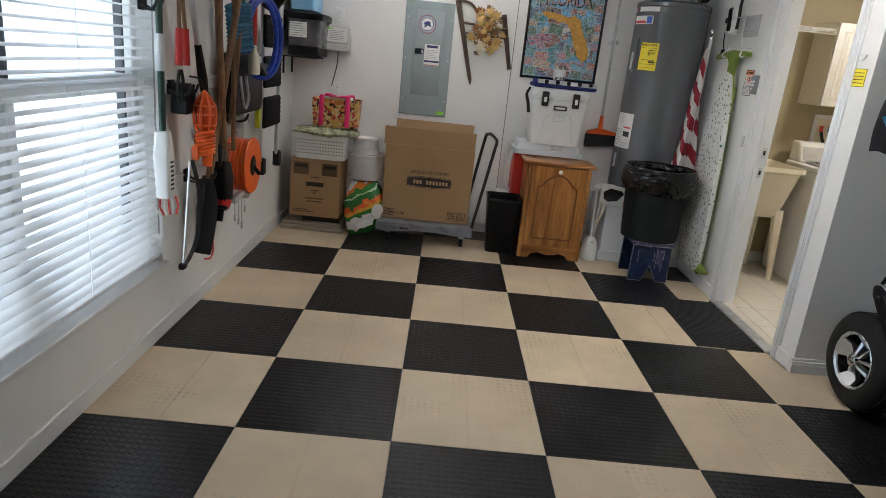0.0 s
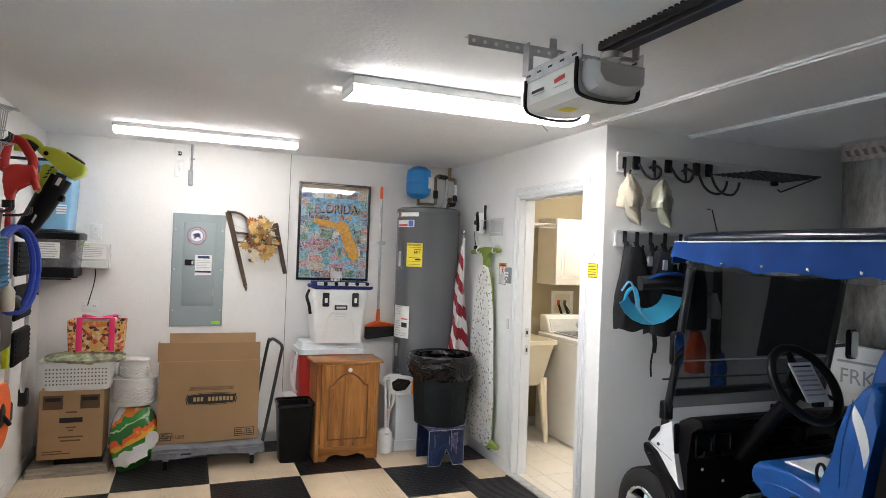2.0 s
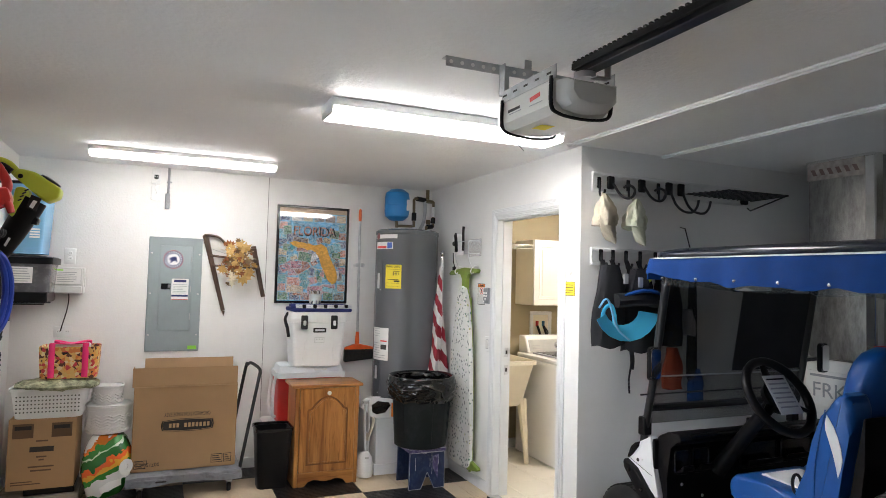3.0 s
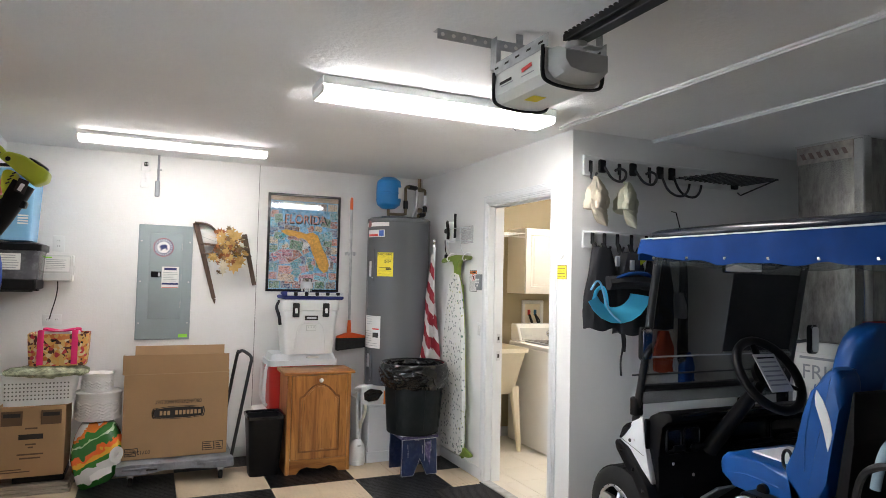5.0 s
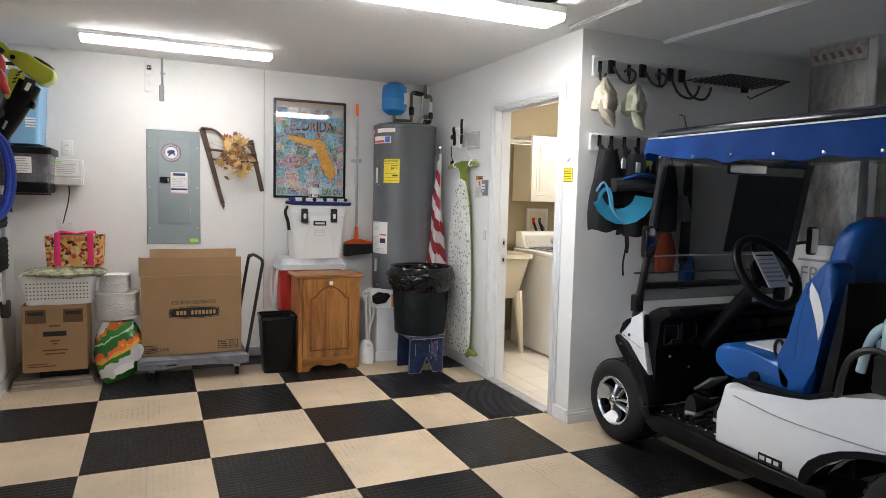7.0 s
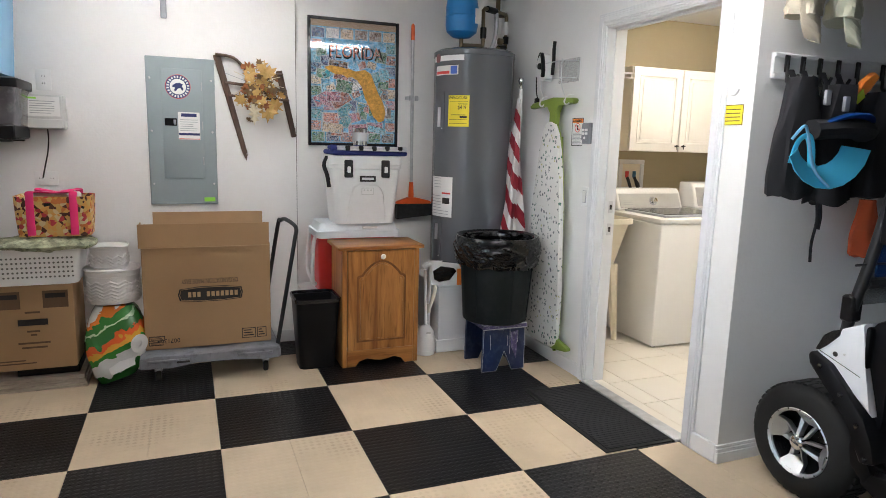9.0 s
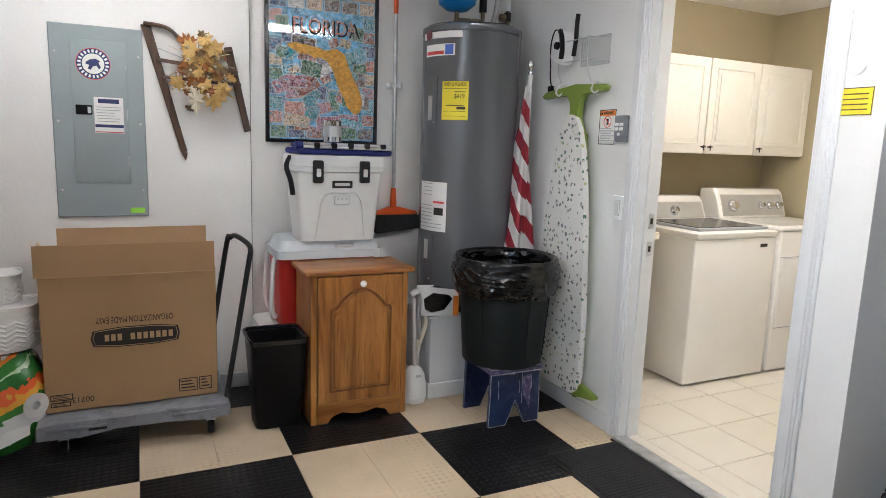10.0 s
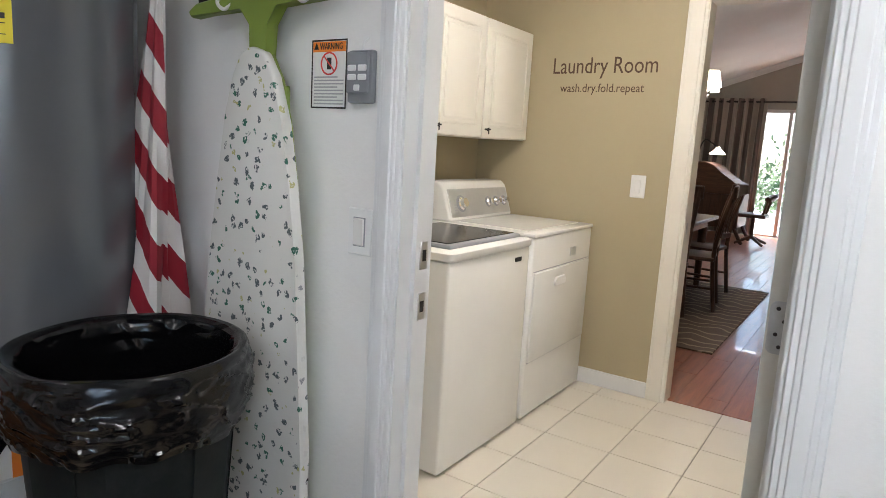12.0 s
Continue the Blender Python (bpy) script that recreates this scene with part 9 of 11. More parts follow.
sg = thing("fruit_sign", (3.60, 0.5, 0.9), "white sign with dark stencil letters on the cabinet", "sign")
part("board", box(3.604, 3.615, 0.25, 0.66, 0.86, 1.075, 0.002), paper_white, sg)
letters("print_word", "FRK", 0.13, Matrix.Translation((3.602, 0.50, 0.955)) @ pose(0, 0, 0, 90, 0, -90), conduit_grey, sg, 0.22)
part("print_line", box(3.6025, 3.604, 0.30, 0.63, 1.04, 1.055), conduit_grey, sg)
fz = thing("freezer", (4.2, -0.3, 0.0), "tall white refrigerator with paper notes on its side", "refrigerator")
part("cabinet", box(3.95, 4.75, -0.75, 0.05, 0.05, 1.95, 0.02, 2), white_enamel, fz)
part("top_box", box(4.0, 4.7, -0.7, 0.0, 1.951, 2.05, 0.01), white_enamel, fz)
for z in (1.60, 1.42):
    nn = part("note", box(3.9465, 3.9495, -0.15, 0.02, z - 0.07, z + 0.08), paper_white, fz, "pinned paper note")
    for k in range(5):
        part("print_line", box(3.9455, 3.9465, -0.13, 0.0, z + 0.05 - k * 0.022, z + 0.056 - k * 0.022), paper_grey, nn)

# ---- golf cart ----
gc = thing("golf_cart", (2.75, -0.15, 0.0), "white golf cart with blue seats and blue canvas valance", "golf cart")
GX0, GX1 = 2.185, 3.36
CY_F, CY_R = 0.675, -0.985


def wheel(x_out, x_in, y, front):
    zc = 0.238
    s = 1 if x_in > x_out else -1
    w = abs(x_in - x_out)
    prof = [(0.135, 0.0), (0.165, -0.004 * s), (0.205, 0.0), (0.228, 0.018 * s), (0.238, 0.045 * s), (0.238, s * (w - 0.045)), (0.228, s * (w - 0.018)), (0.19, s * w), (0.13, s * w)]
    wl = part("wheel", lathe(prof, (x_out, y, zc), 48, "x", False), black_rubber, gc, "low-profile tyre")
    bm = bm_new()
    for k in range(44):
        a = 2 * math.pi * k / 44
        for q in (0, 1):
            c, sn_ = math.cos(a + q * 0.07), math.sin(a + q * 0.07)
            x0 = x_out + s * (0.03 if q else w * 0.5)
            x1 = x_out + s * (w * 0.48 if q else w - 0.03)
            p = [Vector((xx, y + c * r - sn_ * t, zc + sn_ * r + c * t)) for xx in (x0, x1) for r in (0.232, 0.2405) for t in (-0.011, 0.011)]
            vs = [bm.verts.new(v) for v in p]
            for f in ((0, 1, 3, 2), (4, 6, 7, 5), (0, 4, 5, 1), (2, 3, 7, 6), (1, 5, 7, 3), (0, 2, 6, 4)):
                bm.faces.new([vs[i] for i in f])
    part("tread", bm, black_rubber, wl)
    part("rim", lathe([(0.128, 0.006 * s), (0.142, -0.002 * s), (0.148, 0.004 * s), (0.144, 0.012 * s), (0.128, 0.02 * s), (0.122, 0.09 * s), (0.10, 0.12 * s), (0.02, 0.125 * s), (0.001, 0.125 * s)], (x_out, y, zc), 40, "x", False), black_gloss, wl, "black alloy rim")
    part("rim_lip", lathe([(0.127, 0.004 * s), (0.137, -0.004 * s), (0.146, 0.002 * s), (0.14, 0.01 * s), (0.127, 0.012 * s)], (x_out, y, zc), 40, "x", False), aluminium, wl, "machined silver lip")
    for k in range(4):
        a = 2 * math.pi * k / 4 + 0.20
        c, sn_ = Vector((0, math.cos(a), math.sin(a))), Vector((0, -math.sin(a), math.cos(a)))
        o = Vector((x_out, y, zc))
        strips = [[(0.124, 0.052, 0.002), (0.124, -0.052, 0.002), (0.088, -0.036, 0.034), (0.078, 0.0, 0.040), (0.088, 0.036, 0.034)],
                  [(0.088, 0.036, 0.032), (0.078, 0.020, 0.036), (0.022, 0.010, 0.012), (0.026, 0.022, 0.012)],
                  [(0.088, -0.036, 0.032), (0.026, -0.022, 0.012), (0.022, -0.010, 0.012), (0.078, -0.020, 0.036)]]
        bm = bm_new()
        for st_ in strips:
            top = [bm.verts.new(o + c * r + sn_ * t + Vector((s * d, 0, 0))) for r, t, d in st_]
            bot = [bm.verts.new(o + c * r + sn_ * t * 0.92 + Vector((s * (d + 0.03), 0, 0))) for r, t, d in st_]
            bm.faces.new(top)
            bm.faces.new(bot[::-1])
            for i in range(len(st_)):
                j = (i + 1) % len(st_)
                bm.faces.new((top[i], bot[i], bot[j], top[j]))
        part("spoke", bm, aluminium, wl, "machined silver spoke", smooth=False)
    part("hub_cap", lathe([(0.03, 0.03 * s), (0.03, -0.004 * s), (0.02, -0.012 * s), (0.002, -0.013 * s)], (x_out, y, zc), 20, "x"), chrome, wl, "chrome centre cap")
    for k in range(16):
        a = 2 * math.pi * k / 16
        part("rivet", lathe([(0.0035, 0), (0.003, -0.003 * s)], (x_out - 0.003 * s, y + 0.137 * math.cos(a), zc + 0.137 * math.sin(a)), 6, "x"), black_gloss, wl)
    return wl


for y, f in ((CY_F, True), (CY_R, False)):
    wheel(2.168, 2.37, y, f)
    wheel(3.38, 3.18, y, f)

# front cowl in white, with black fender flare and black inner dash
for xa, xb in ((GX0 - 0.012, GX0 + 0.03), (GX1 - 0.03, GX1 + 0.012)):
    fn = part("front_fender", prism([(0.645, 0.632), (0.606, 0.70), (0.55, 0.752), (0.466, 0.795), (0.455, 0.647), (0.398, 0.457), (0.486, 0.532), (0.565, 0.605)], "x", xa, xb, 0.006, 2), cart_white, gc, "glossy white fender panel")
    xf = xa if xa < 2.6 else xb
    part("corner_lamp", prism([(0.646, 0.645), (0.618, 0.708), (0.585, 0.735), (0.552, 0.748), (0.556, 0.722), (0.60, 0.672), (0.63, 0.645)], "x", xf - 0.006, xf + 0.006, 0.002), black_gloss, fn, "smoked black corner lamp")
    part("plug", lathe([(0.010, 0), (0.009, -0.003)], (xf, 0.565, 0.648), 12, "x"), ink_black, fn)
    part("screw", lathe([(0.005, 0), (0.004, -0.003)], (xf, 0.53, 0.657), 10, "x"), timer_grey, fn)
    part("pinstripe", tube(smooth_pts([(xf, 0.632, 0.643), (xf, 0.56, 0.622), (xf, 0.46, 0.592)]), 0.0016, 4), ink_black, fn)
part("nose", prism([(0.56, 0.70), (0.60, 0.63), (0.63, 0.56), (0.69, 0.47), (0.73, 0.40), (0.75, 0.30), (0.73, 0.26), (0.60, 0.27), (0.52, 0.50), (0.50, 0.70)], "x", GX0 + 0.215, GX1 - 0.215, 0.02, 2), cart_white, gc)
part("hood", prism([(0.53, 0.77), (0.60, 0.70), (0.64, 0.635), (0.635, 0.61), (0.59, 0.665), (0.50, 0.735)], "x", GX0 + 0.035, GX1 - 0.035, 0.006), cart_white, gc)
flare = [(0.658, 0.622), (0.646, 0.640), (0.565, 0.608), (0.486, 0.535), (0.412, 0.458), (0.372, 0.38), (0.350, 0.30), (0.405, 0.285), (0.425, 0.335), (0.455, 0.395), (0.509, 0.468), (0.573, 0.535), (0.648, 0.585)]
for xa, xb in ((GX0 - 0.040, GX0 + 0.19), (GX1 - 0.19, GX1 + 0.040)):
    ff = part("fender_flare", prism(flare, "x", xa, xb, 0.010, 2), black_plastic, gc, "black fender flare with rivets")
    xf = xa if xa < 2.6 else xb
    for y, z in ((0.60, 0.592), (0.505, 0.512), (0.43, 0.42), (0.385, 0.31)):
        part("rivet", lathe([(0.011, 0), (0.009, -0.005), (0.004, -0.007)], (xf, y, z), 12, "x"), black_gloss, ff)
# dash and footwell
dash = [(0.475, 0.30), (0.485, 0.745), (0.45, 0.80), (0.38, 0.835), (0.31, 0.835), (0.288, 0.815), (0.30, 0.79), (0.37, 0.765), (0.385, 0.60), (0.38, 0.45), (0.40, 0.28)]
part("dash", prism(dash, "x", GX0 + 0.02, GX1 - 0.02, 0.012, 2), black_plastic, gc, "moulded black dash")
part("dash_lip", tube(smooth_pts([(GX0 + 0.03, 0.36, 0.79), (GX0 + 0.12, 0.30, 0.824), (2.56, 0.29, 0.828), (2.95, 0.29, 0.825), (GX1 - 0.10, 0.30, 0.80), (GX1 - 0.03, 0.34, 0.70)]), 0.011, 8), black_gloss, gc, "rounded glossy dash lip")
for x0, x1, z0, z1 in ((2.24, 2.34, 0.62, 0.74), (2.36, 2.47, 0.62, 0.745), (2.70, 2.98, 0.61, 0.745), (3.01, 3.26, 0.62, 0.74)):
    rim = rounded(x0, x1, z0, z1, 0.025, 5)
    pk = part("dash_pocket", prism(rim, "y", 0.366, 0.379, 0.004), black_gloss, gc, "moulded dash pocket")
    part("pocket_lip", tube([(x, 0.364, z) for x, z in rim], 0.0055, 6, True), black_plastic, pk)
    part("pocket_floor", prism([(0.365, z0 + 0.006), (0.32, z0 + 0.02), (0.315, z0 + 0.05), (0.325, z0 + 0.05), (0.332, z0 + 0.03), (0.365, z0 + 0.016)], "x", x0 + 0.01, x1 - 0.01, 0.003), black_plastic, pk)
for x, z in ((2.30, 0.56), (2.44, 0.49), (2.86, 0.56), (3.15, 0.55)):
    part("dash_screw", lathe([(0.009, 0), (0.007, -0.004), (0.002, -0.005)], (x, 0.378, z), 10, "y"), steel, gc, "bright screw head")
part("side_cowl", prism([(0.47, 0.26), (0.478, 0.74), (0.462, 0.785), (0.446, 0.776), (0.452, 0.50), (0.434, 0.34), (0.37, 0.252), (0.40, 0.20)], "x", GX0 - 0.006, GX0 + 0.03, 0.007, 2), black_plastic, gc, "black door-opening surround")
part("side_cowl", prism([(0.47, 0.26), (0.478, 0.74), (0.462, 0.785), (0.446, 0.776), (0.452, 0.50), (0.434, 0.34), (0.37, 0.252), (0.40, 0.20)], "x", GX1 - 0.03, GX1 + 0.006, 0.007, 2), black_plastic, gc)
part("rocker", prism([(0.42, 0.20), (0.40, 0.245), (0.30, 0.262), (-0.10, 0.25), (-0.62, 0.255), (-0.64, 0.20), (-0.10, 0.165), (0.36, 0.165)], "x", GX0 - 0.004, GX0 + 0.10, 0.01, 2), black_plastic, gc, "black rocker panel")
part("rocker", prism([(0.42, 0.20), (0.40, 0.245), (0.30, 0.262), (-0.10, 0.25), (-0.62, 0.255), (-0.64, 0.20), (-0.10, 0.165), (0.36, 0.165)], "x", GX1 - 0.10, GX1 + 0.004, 0.01, 2), black_plastic, gc)
fm_ = part("floor_mat", box(GX0 + 0.05, GX1 - 0.05, -0.10, 0.44, 0.225, 0.262, 0.006), tread_black, gc, "black ribbed floor mat")
for k in range(12):
    for c in range(9):
        part("mat_rib", box(GX0 + 0.08 + c * 0.118, GX0 + 0.17 + c * 0.118, -0.07 + k * 0.04, -0.048 + k * 0.04, 0.262, 0.283, 0.003), tread_black, fm_)
for k in range(8):
    part("mat_stud", lathe([(0.006, 0.0), (0.005, 0.004), (0.002, 0.005)], (GX0 + 0.066, -0.06 + k * 0.06, 0.262), 8), steel, fm_, "bright mat stud")
m_p = Matrix.Translation((2.545, 0.315, 0.405)) @ pose(0, 0, 0, -38, 0, 0)
pd = part("pedal", moved(box(-0.065, 0.065, -0.075, 0.075, -0.008, 0.008, 0.004), m_p), paint("pedal_steel", (0.48, 0.48, 0.47), 0.45, metal=0.3, bump=0.05), gc, "perforated steel pedal")
for k in range(8):
    for c in range(7):
        part("pedal_hole", moved(lathe([(0.0055, 0.0), (0.0055, 0.0012), (0.001, 0.0013)], (-0.051 + c * 0.017, -0.058 + k * 0.0165, 0.0082), 6), m_p), ink_black, pd)
part("pedal", moved(box(-0.035, 0.035, -0.075, 0.075, -0.008, 0.008, 0.004), Matrix.Translation((2.74, 0.30, 0.34)) @ pose(0, 0, 0, -42, 0, 0)), black_plastic, gc)

# rear body panel
rp_ = [(-0.045, 0.255), (-0.06, 0.40), (-0.085, 0.545), (-0.115, 0.562), (-0.30, 0.545), (-0.42, 0.56), (-0.52, 0.60), (-0.66, 0.655), (-0.85, 0.70), (-1.10, 0.715), (-1.35, 0.70), (-1.45, 0.62), (-1.46, 0.45), (-1.36, 0.36)]
arch_pts = [(CY_R + 0.46 * math.cos(radians(a)), 0.25 + 0.235 * math.sin(radians(a))) for a in range(150, 4, -12)]
part("rear_body", prism(rp_ + arch_pts + [(-0.515, 0.250)], "x", GX0 + 0.002, GX0 + 0.16, 0.022, 3), cart_white, gc, "glossy white rear body panel")
part("rear_body", prism(rp_ + arch_pts + [(-0.515, 0.250)], "x", GX1 - 0.16, GX1 - 0.002, 0.022, 3), cart_white, gc)
part("rear_deck", prism([(-0.62, 0.60), (-0.85, 0.69), (-1.35, 0.69), (-1.44, 0.60), (-1.44, 0.40), (-0.64, 0.40)], "x", GX0 + 0.162, GX1 - 0.162, 0.01), black_plastic, gc)
for xa in (GX0 - 0.008, GX1 - 0.10):
    po = [(CY_R + 0.49 * math.cos(radians(a)), 0.25 + 0.252 * math.sin(radians(a))) for a in range(0, 181, 12)]
    pi_ = [(CY_R + 0.44 * math.cos(radians(a)), 0.25 + 0.229 * math.sin(radians(a))) for a in range(180, -1, -12)]
    part("rear_flare", prism(po + pi_, "x", xa, xa + 0.11, 0.005), black_plastic, gc, "black rear wheel flare")
# grey tube laid on the white panel to draw its crease as a dark line
part("body_crease", tube(smooth_pts([(GX0 + 0.002, -0.15, 0.510), (GX0 + 0.001, -0.30, 0.493), (GX0 + 0.001, -0.44, 0.484), (GX0 + 0.001, -0.68, 0.489), (GX0 + 0.001, -0.95, 0.508), (GX0 + 0.002, -1.3, 0.55)]), 0.0028, 6), conduit_grey, gc)
bdg = part("name_badge", box(GX0 - 0.002, GX0 + 0.004, -0.42, -0.30, 0.262, 0.30, 0.002), black_gloss, gc, "small dark badge")
for k in range(3):
    part("badge_mark", box(GX0 - 0.003, GX0 - 0.001, -0.405 + k * 0.035, -0.38 + k * 0.035, 0.272, 0.29), timer_grey, bdg)
part("seat_base", prism([(-0.09, 0.27), (-0.10, 0.55), (-0.60, 0.60), (-0.62, 0.27)], "x", GX0 + 0.17, GX1 - 0.17, 0.01), black_plastic, gc)
part("seat_pan", prism([(-0.08, 0.545), (-0.10, 0.575), (-0.40, 0.575), (-0.52, 0.62), (-0.58, 0.60), (-0.40, 0.535)], "x", GX0 + 0.05, GX1 - 0.05, 0.008), black_plastic, gc)


def bucket_ring(cx, yc, z, hw, th):
    ring = []
    for i in range(28):
        a = 2 * math.pi * i / 28
        ca, sa = math.cos(a), math.sin(a)
        ring.append((cx + hw * math.copysign(abs(ca) ** 0.5, ca), yc + th * math.copysign(abs(sa) ** 0.6, sa), z))
    return ring


def seat(x0, x1, label):
    cush = [(0.090, 0.575), (0.112, 0.63), (0.095, 0.685), (0.05, 0.705), (-0.12, 0.70), (-0.30, 0.69), (-0.36, 0.62), (-0.34, 0.545), (-0.16, 0.527), (0.02, 0.555)]
    s = part("seat_cushion", prism(cush, "x", x0, x1, 0.035, 4), vinyl_blue, gc, label)
    part("cushion_inset", prism([(0.0, 0.7015), (0.0, 0.712), (-0.24, 0.704), (-0.24, 0.694)], "x", x0 + 0.10, x1 - 0.10, 0.004), vinyl_white, s, "white vinyl inset")
    part("piping", tube(smooth_pts([(x0 + 0.004, 0.085, 0.60), (x0 + 0.002, -0.05, 0.625), (x0 + 0.002, -0.22, 0.615)]), 0.0035, 6), vinyl_blue, s)
    cxs = (x0 + x1) / 2
    side = [(-0.24, 0.57), (-0.29, 0.70), (-0.305, 0.82), (-0.335, 0.95), (-0.375, 1.06), (-0.415, 1.135), (-0.455, 1.168), (-0.49, 1.16), (-0.505, 1.10), (-0.495, 1.0), (-0.465, 0.85), (-0.44, 0.70), (-0.41, 0.55), (-0.34, 0.53)]
    for xa, xb in ((x0, x0 + 0.15), (x1 - 0.15, x1)):
        b = part("side_bolster", prism(side, "x", xa, xb, 0.034, 4), vinyl_blue, gc, "royal blue vinyl side bolster with a white stripe")
        xf = x0 - 0.0012 if xa == x0 else x1 + 0.0012
        stripe = [(-0.401, 1.070), (-0.394, 1.04), (-0.396, 1.005), (-0.412, 0.96), (-0.429, 0.91), (-0.440, 0.865), (-0.448, 0.826), (-0.460, 0.862), (-0.468, 0.90), (-0.461, 0.946), (-0.447, 0.99), (-0.430, 1.028)]
        part("stripe", prism(stripe, "x", xf - 0.0012, xf + 0.004), vinyl_white, b, "curved white side stripe")
        part("seam", tube(smooth_pts([(xf, -0.345, 0.72), (xf, -0.352, 0.88), (xf, -0.395, 1.09)]), 0.0022, 5), vinyl_blue, b)
    rings = []
    for k in range(15):
        u = k / 14
        z = 0.58 + 0.77 * (1 - (1 - u) ** 1.25)
        yc = -0.37 - 0.03 * u - 0.085 * u * u
        end = math.sqrt(max(0.02, 1 - max(0, (u - 0.70) / 0.31) ** 2.6))
        rings.append(bucket_ring(cxs + 0.045, yc, z, 0.165 * (0.94 + 0.06 * math.sin(u * 3)) * end, 0.062 * (0.55 + 0.45 * end)))
    t_ = part("seat_back", ring_loft(bm_new(), rings), vinyl_blue, gc, "tall royal blue vinyl backrest")
    for dx in (-0.09, 0.09):
        part("seam", tube(smooth_pts([(cxs + 0.045 + dx, -0.322, 0.80), (cxs + 0.045 + dx, -0.348, 1.0), (cxs + 0.045 + dx * 0.8, -0.40, 1.22)]), 0.003, 5), vinyl_blue, t_)
    shell = [(-0.42, 0.50), (-0.46, 0.62), (-0.50, 0.90), (-0.53, 1.08), (-0.545, 1.08), (-0.535, 0.88), (-0.50, 0.60), (-0.47, 0.50)]
    part("back_shell", prism(shell, "x", x0 + 0.03, x1 - 0.03, 0.006), black_plastic, gc, "black seat back shell")
    part("recline_knob", lathe([(0.028, 0), (0.026, -0.018), (0.01, -0.02)], (x0, -0.15, 0.585), 16, "x"), black_plastic, s)
    part("belt_loop", tube([(x0 + 0.03, -0.242 + 0.022 * math.cos(a), 0.738 + 0.042 * math.sin(a)) for a in [2 * math.pi * i / 18 for i in range(18)]], 0.007, 6, True), black_plastic, s)


seat(2.32, 2.78, "royal blue vinyl bucket cushion")
seat(2.80, 3.26, "royal blue vinyl bucket cushion")
part("red_strap", tube([(2.56, -0.44, 1.345), (2.60, -0.50, 1.352), (2.68, -0.60, 1.30), (2.80, -0.72, 1.18)], 0.016, 8, flat=0.4), label_red, gc, "red strap")

# steering column and wheel with a paper card
st_c = Vector((2.565, 0.02, 1.06))
tilt = pose(0, 0, 0, 56, 0, 0)
m_s = Matrix.Translation(st_c) @ tilt
bm = tube([tuple(m_s @ Vector((0.186 * math.cos(a), 0.186 * math.sin(a), 0))) for a in [2 * math.pi * i / 40 for i in range(40)]], 0.0225, 12, True)
sw = part("steering_wheel", bm, black_plastic, gc, "black steering wheel")
for a in (90, 210, 330):
    c, s_ = math.cos(radians(a)), math.sin(radians(a))
    part("spoke", tube([tuple(m_s @ Vector((0.03 * c, 0.03 * s_, -0.02))), tuple(m_s @ Vector((0.193 * c, 0.193 * s_, 0)))], [0.03, 0.018], 8, flat=0.5), black_plastic, sw)
part("hub", moved(lathe([(0.08, -0.03), (0.088, 0.0), (0.07, 0.015), (0.002, 0.018)], (0, 0, 0), 22), m_s), black_plastic, sw)
cd_ = part("score_card", moved(box(-0.075, 0.075, -0.10, 0.10, 0.022, 0.026, 0.001), m_s), paper_white, sw, "white printed card clipped to the wheel")
for k in range(7):
    part("print_line", moved(box(-0.06, 0.06, 0.075 - k * 0.024, 0.083 - k * 0.024, 0.0262, 0.0268), m_s), paper_grey if k else ink_black, cd_)
part("steering_column", rod(tuple(m_s @ Vector((0, 0, -0.02))), (2.53, 0.36, 0.62), 0.03, 0.045), black_plastic, gc)
part("key_panel", moved(box(-0.05, 0.05, -0.02, 0.02, -0.03, 0.03, 0.006), Matrix.Translation((2.70, 0.27, 0.87))), black_gloss, gc)

# struts, roof, valance, windscreen, mirrors
for x in (GX0 + 0.02, GX1 - 0.02):
    part("front_strut", tube(smooth_pts([(x, 0.565, 0.66), (x, 0.55, 0.80), (x, 0.49, 1.08), (x + 0.0, 0.41, 1.55), (x, 0.37, 1.68)]), 0.021, 10), black_metal, gc, "black roof strut")
    part("strut_clamp", box(x - 0.03, x + 0.03, 0.525, 0.575, 0.78, 0.88, 0.008), black_plastic, gc)
    part("rear_strut", tube(smooth_pts([(x + (0.05 if x < 2.6 else -0.05), -1.10, 0.66), (x, -1.08, 1.0), (x, -1.0, 1.5), (x, -0.95, 1.68)]), 0.021, 10), black_metal, gc)
    part("grab_bar", tube(smooth_pts([(x, -0.62, 0.62), (x, -0.66, 0.80), (x, -0.76, 0.86), (x, -0.86, 0.80), (x, -0.88, 0.66)]), 0.014, 8), black_metal, gc)
roof = bm_new()
ring_loft(roof, [[(x, y, z) for x, y in rounded(2.12 + g, 3.42 - g, -1.45 + g, 0.42 - g, 0.10, 5)] for z, g in ((1.69, 0.01), (1.70, 0.0), (1.738, -0.006), (1.754, -0.002), (1.765, 0.02), (1.775, 0.07), (1.785, 0.3))])
part("roof", roof, paint("roof_navy", (0.004, 0.008, 0.022), 0.16, var=0.2, bump=0.03), gc, "dark glossy roof panel")
part("roof_groove", tube([(2.118, -1.40, 1.722), (2.118, 0.34, 1.722)], 0.004, 6), timer_grey, gc)


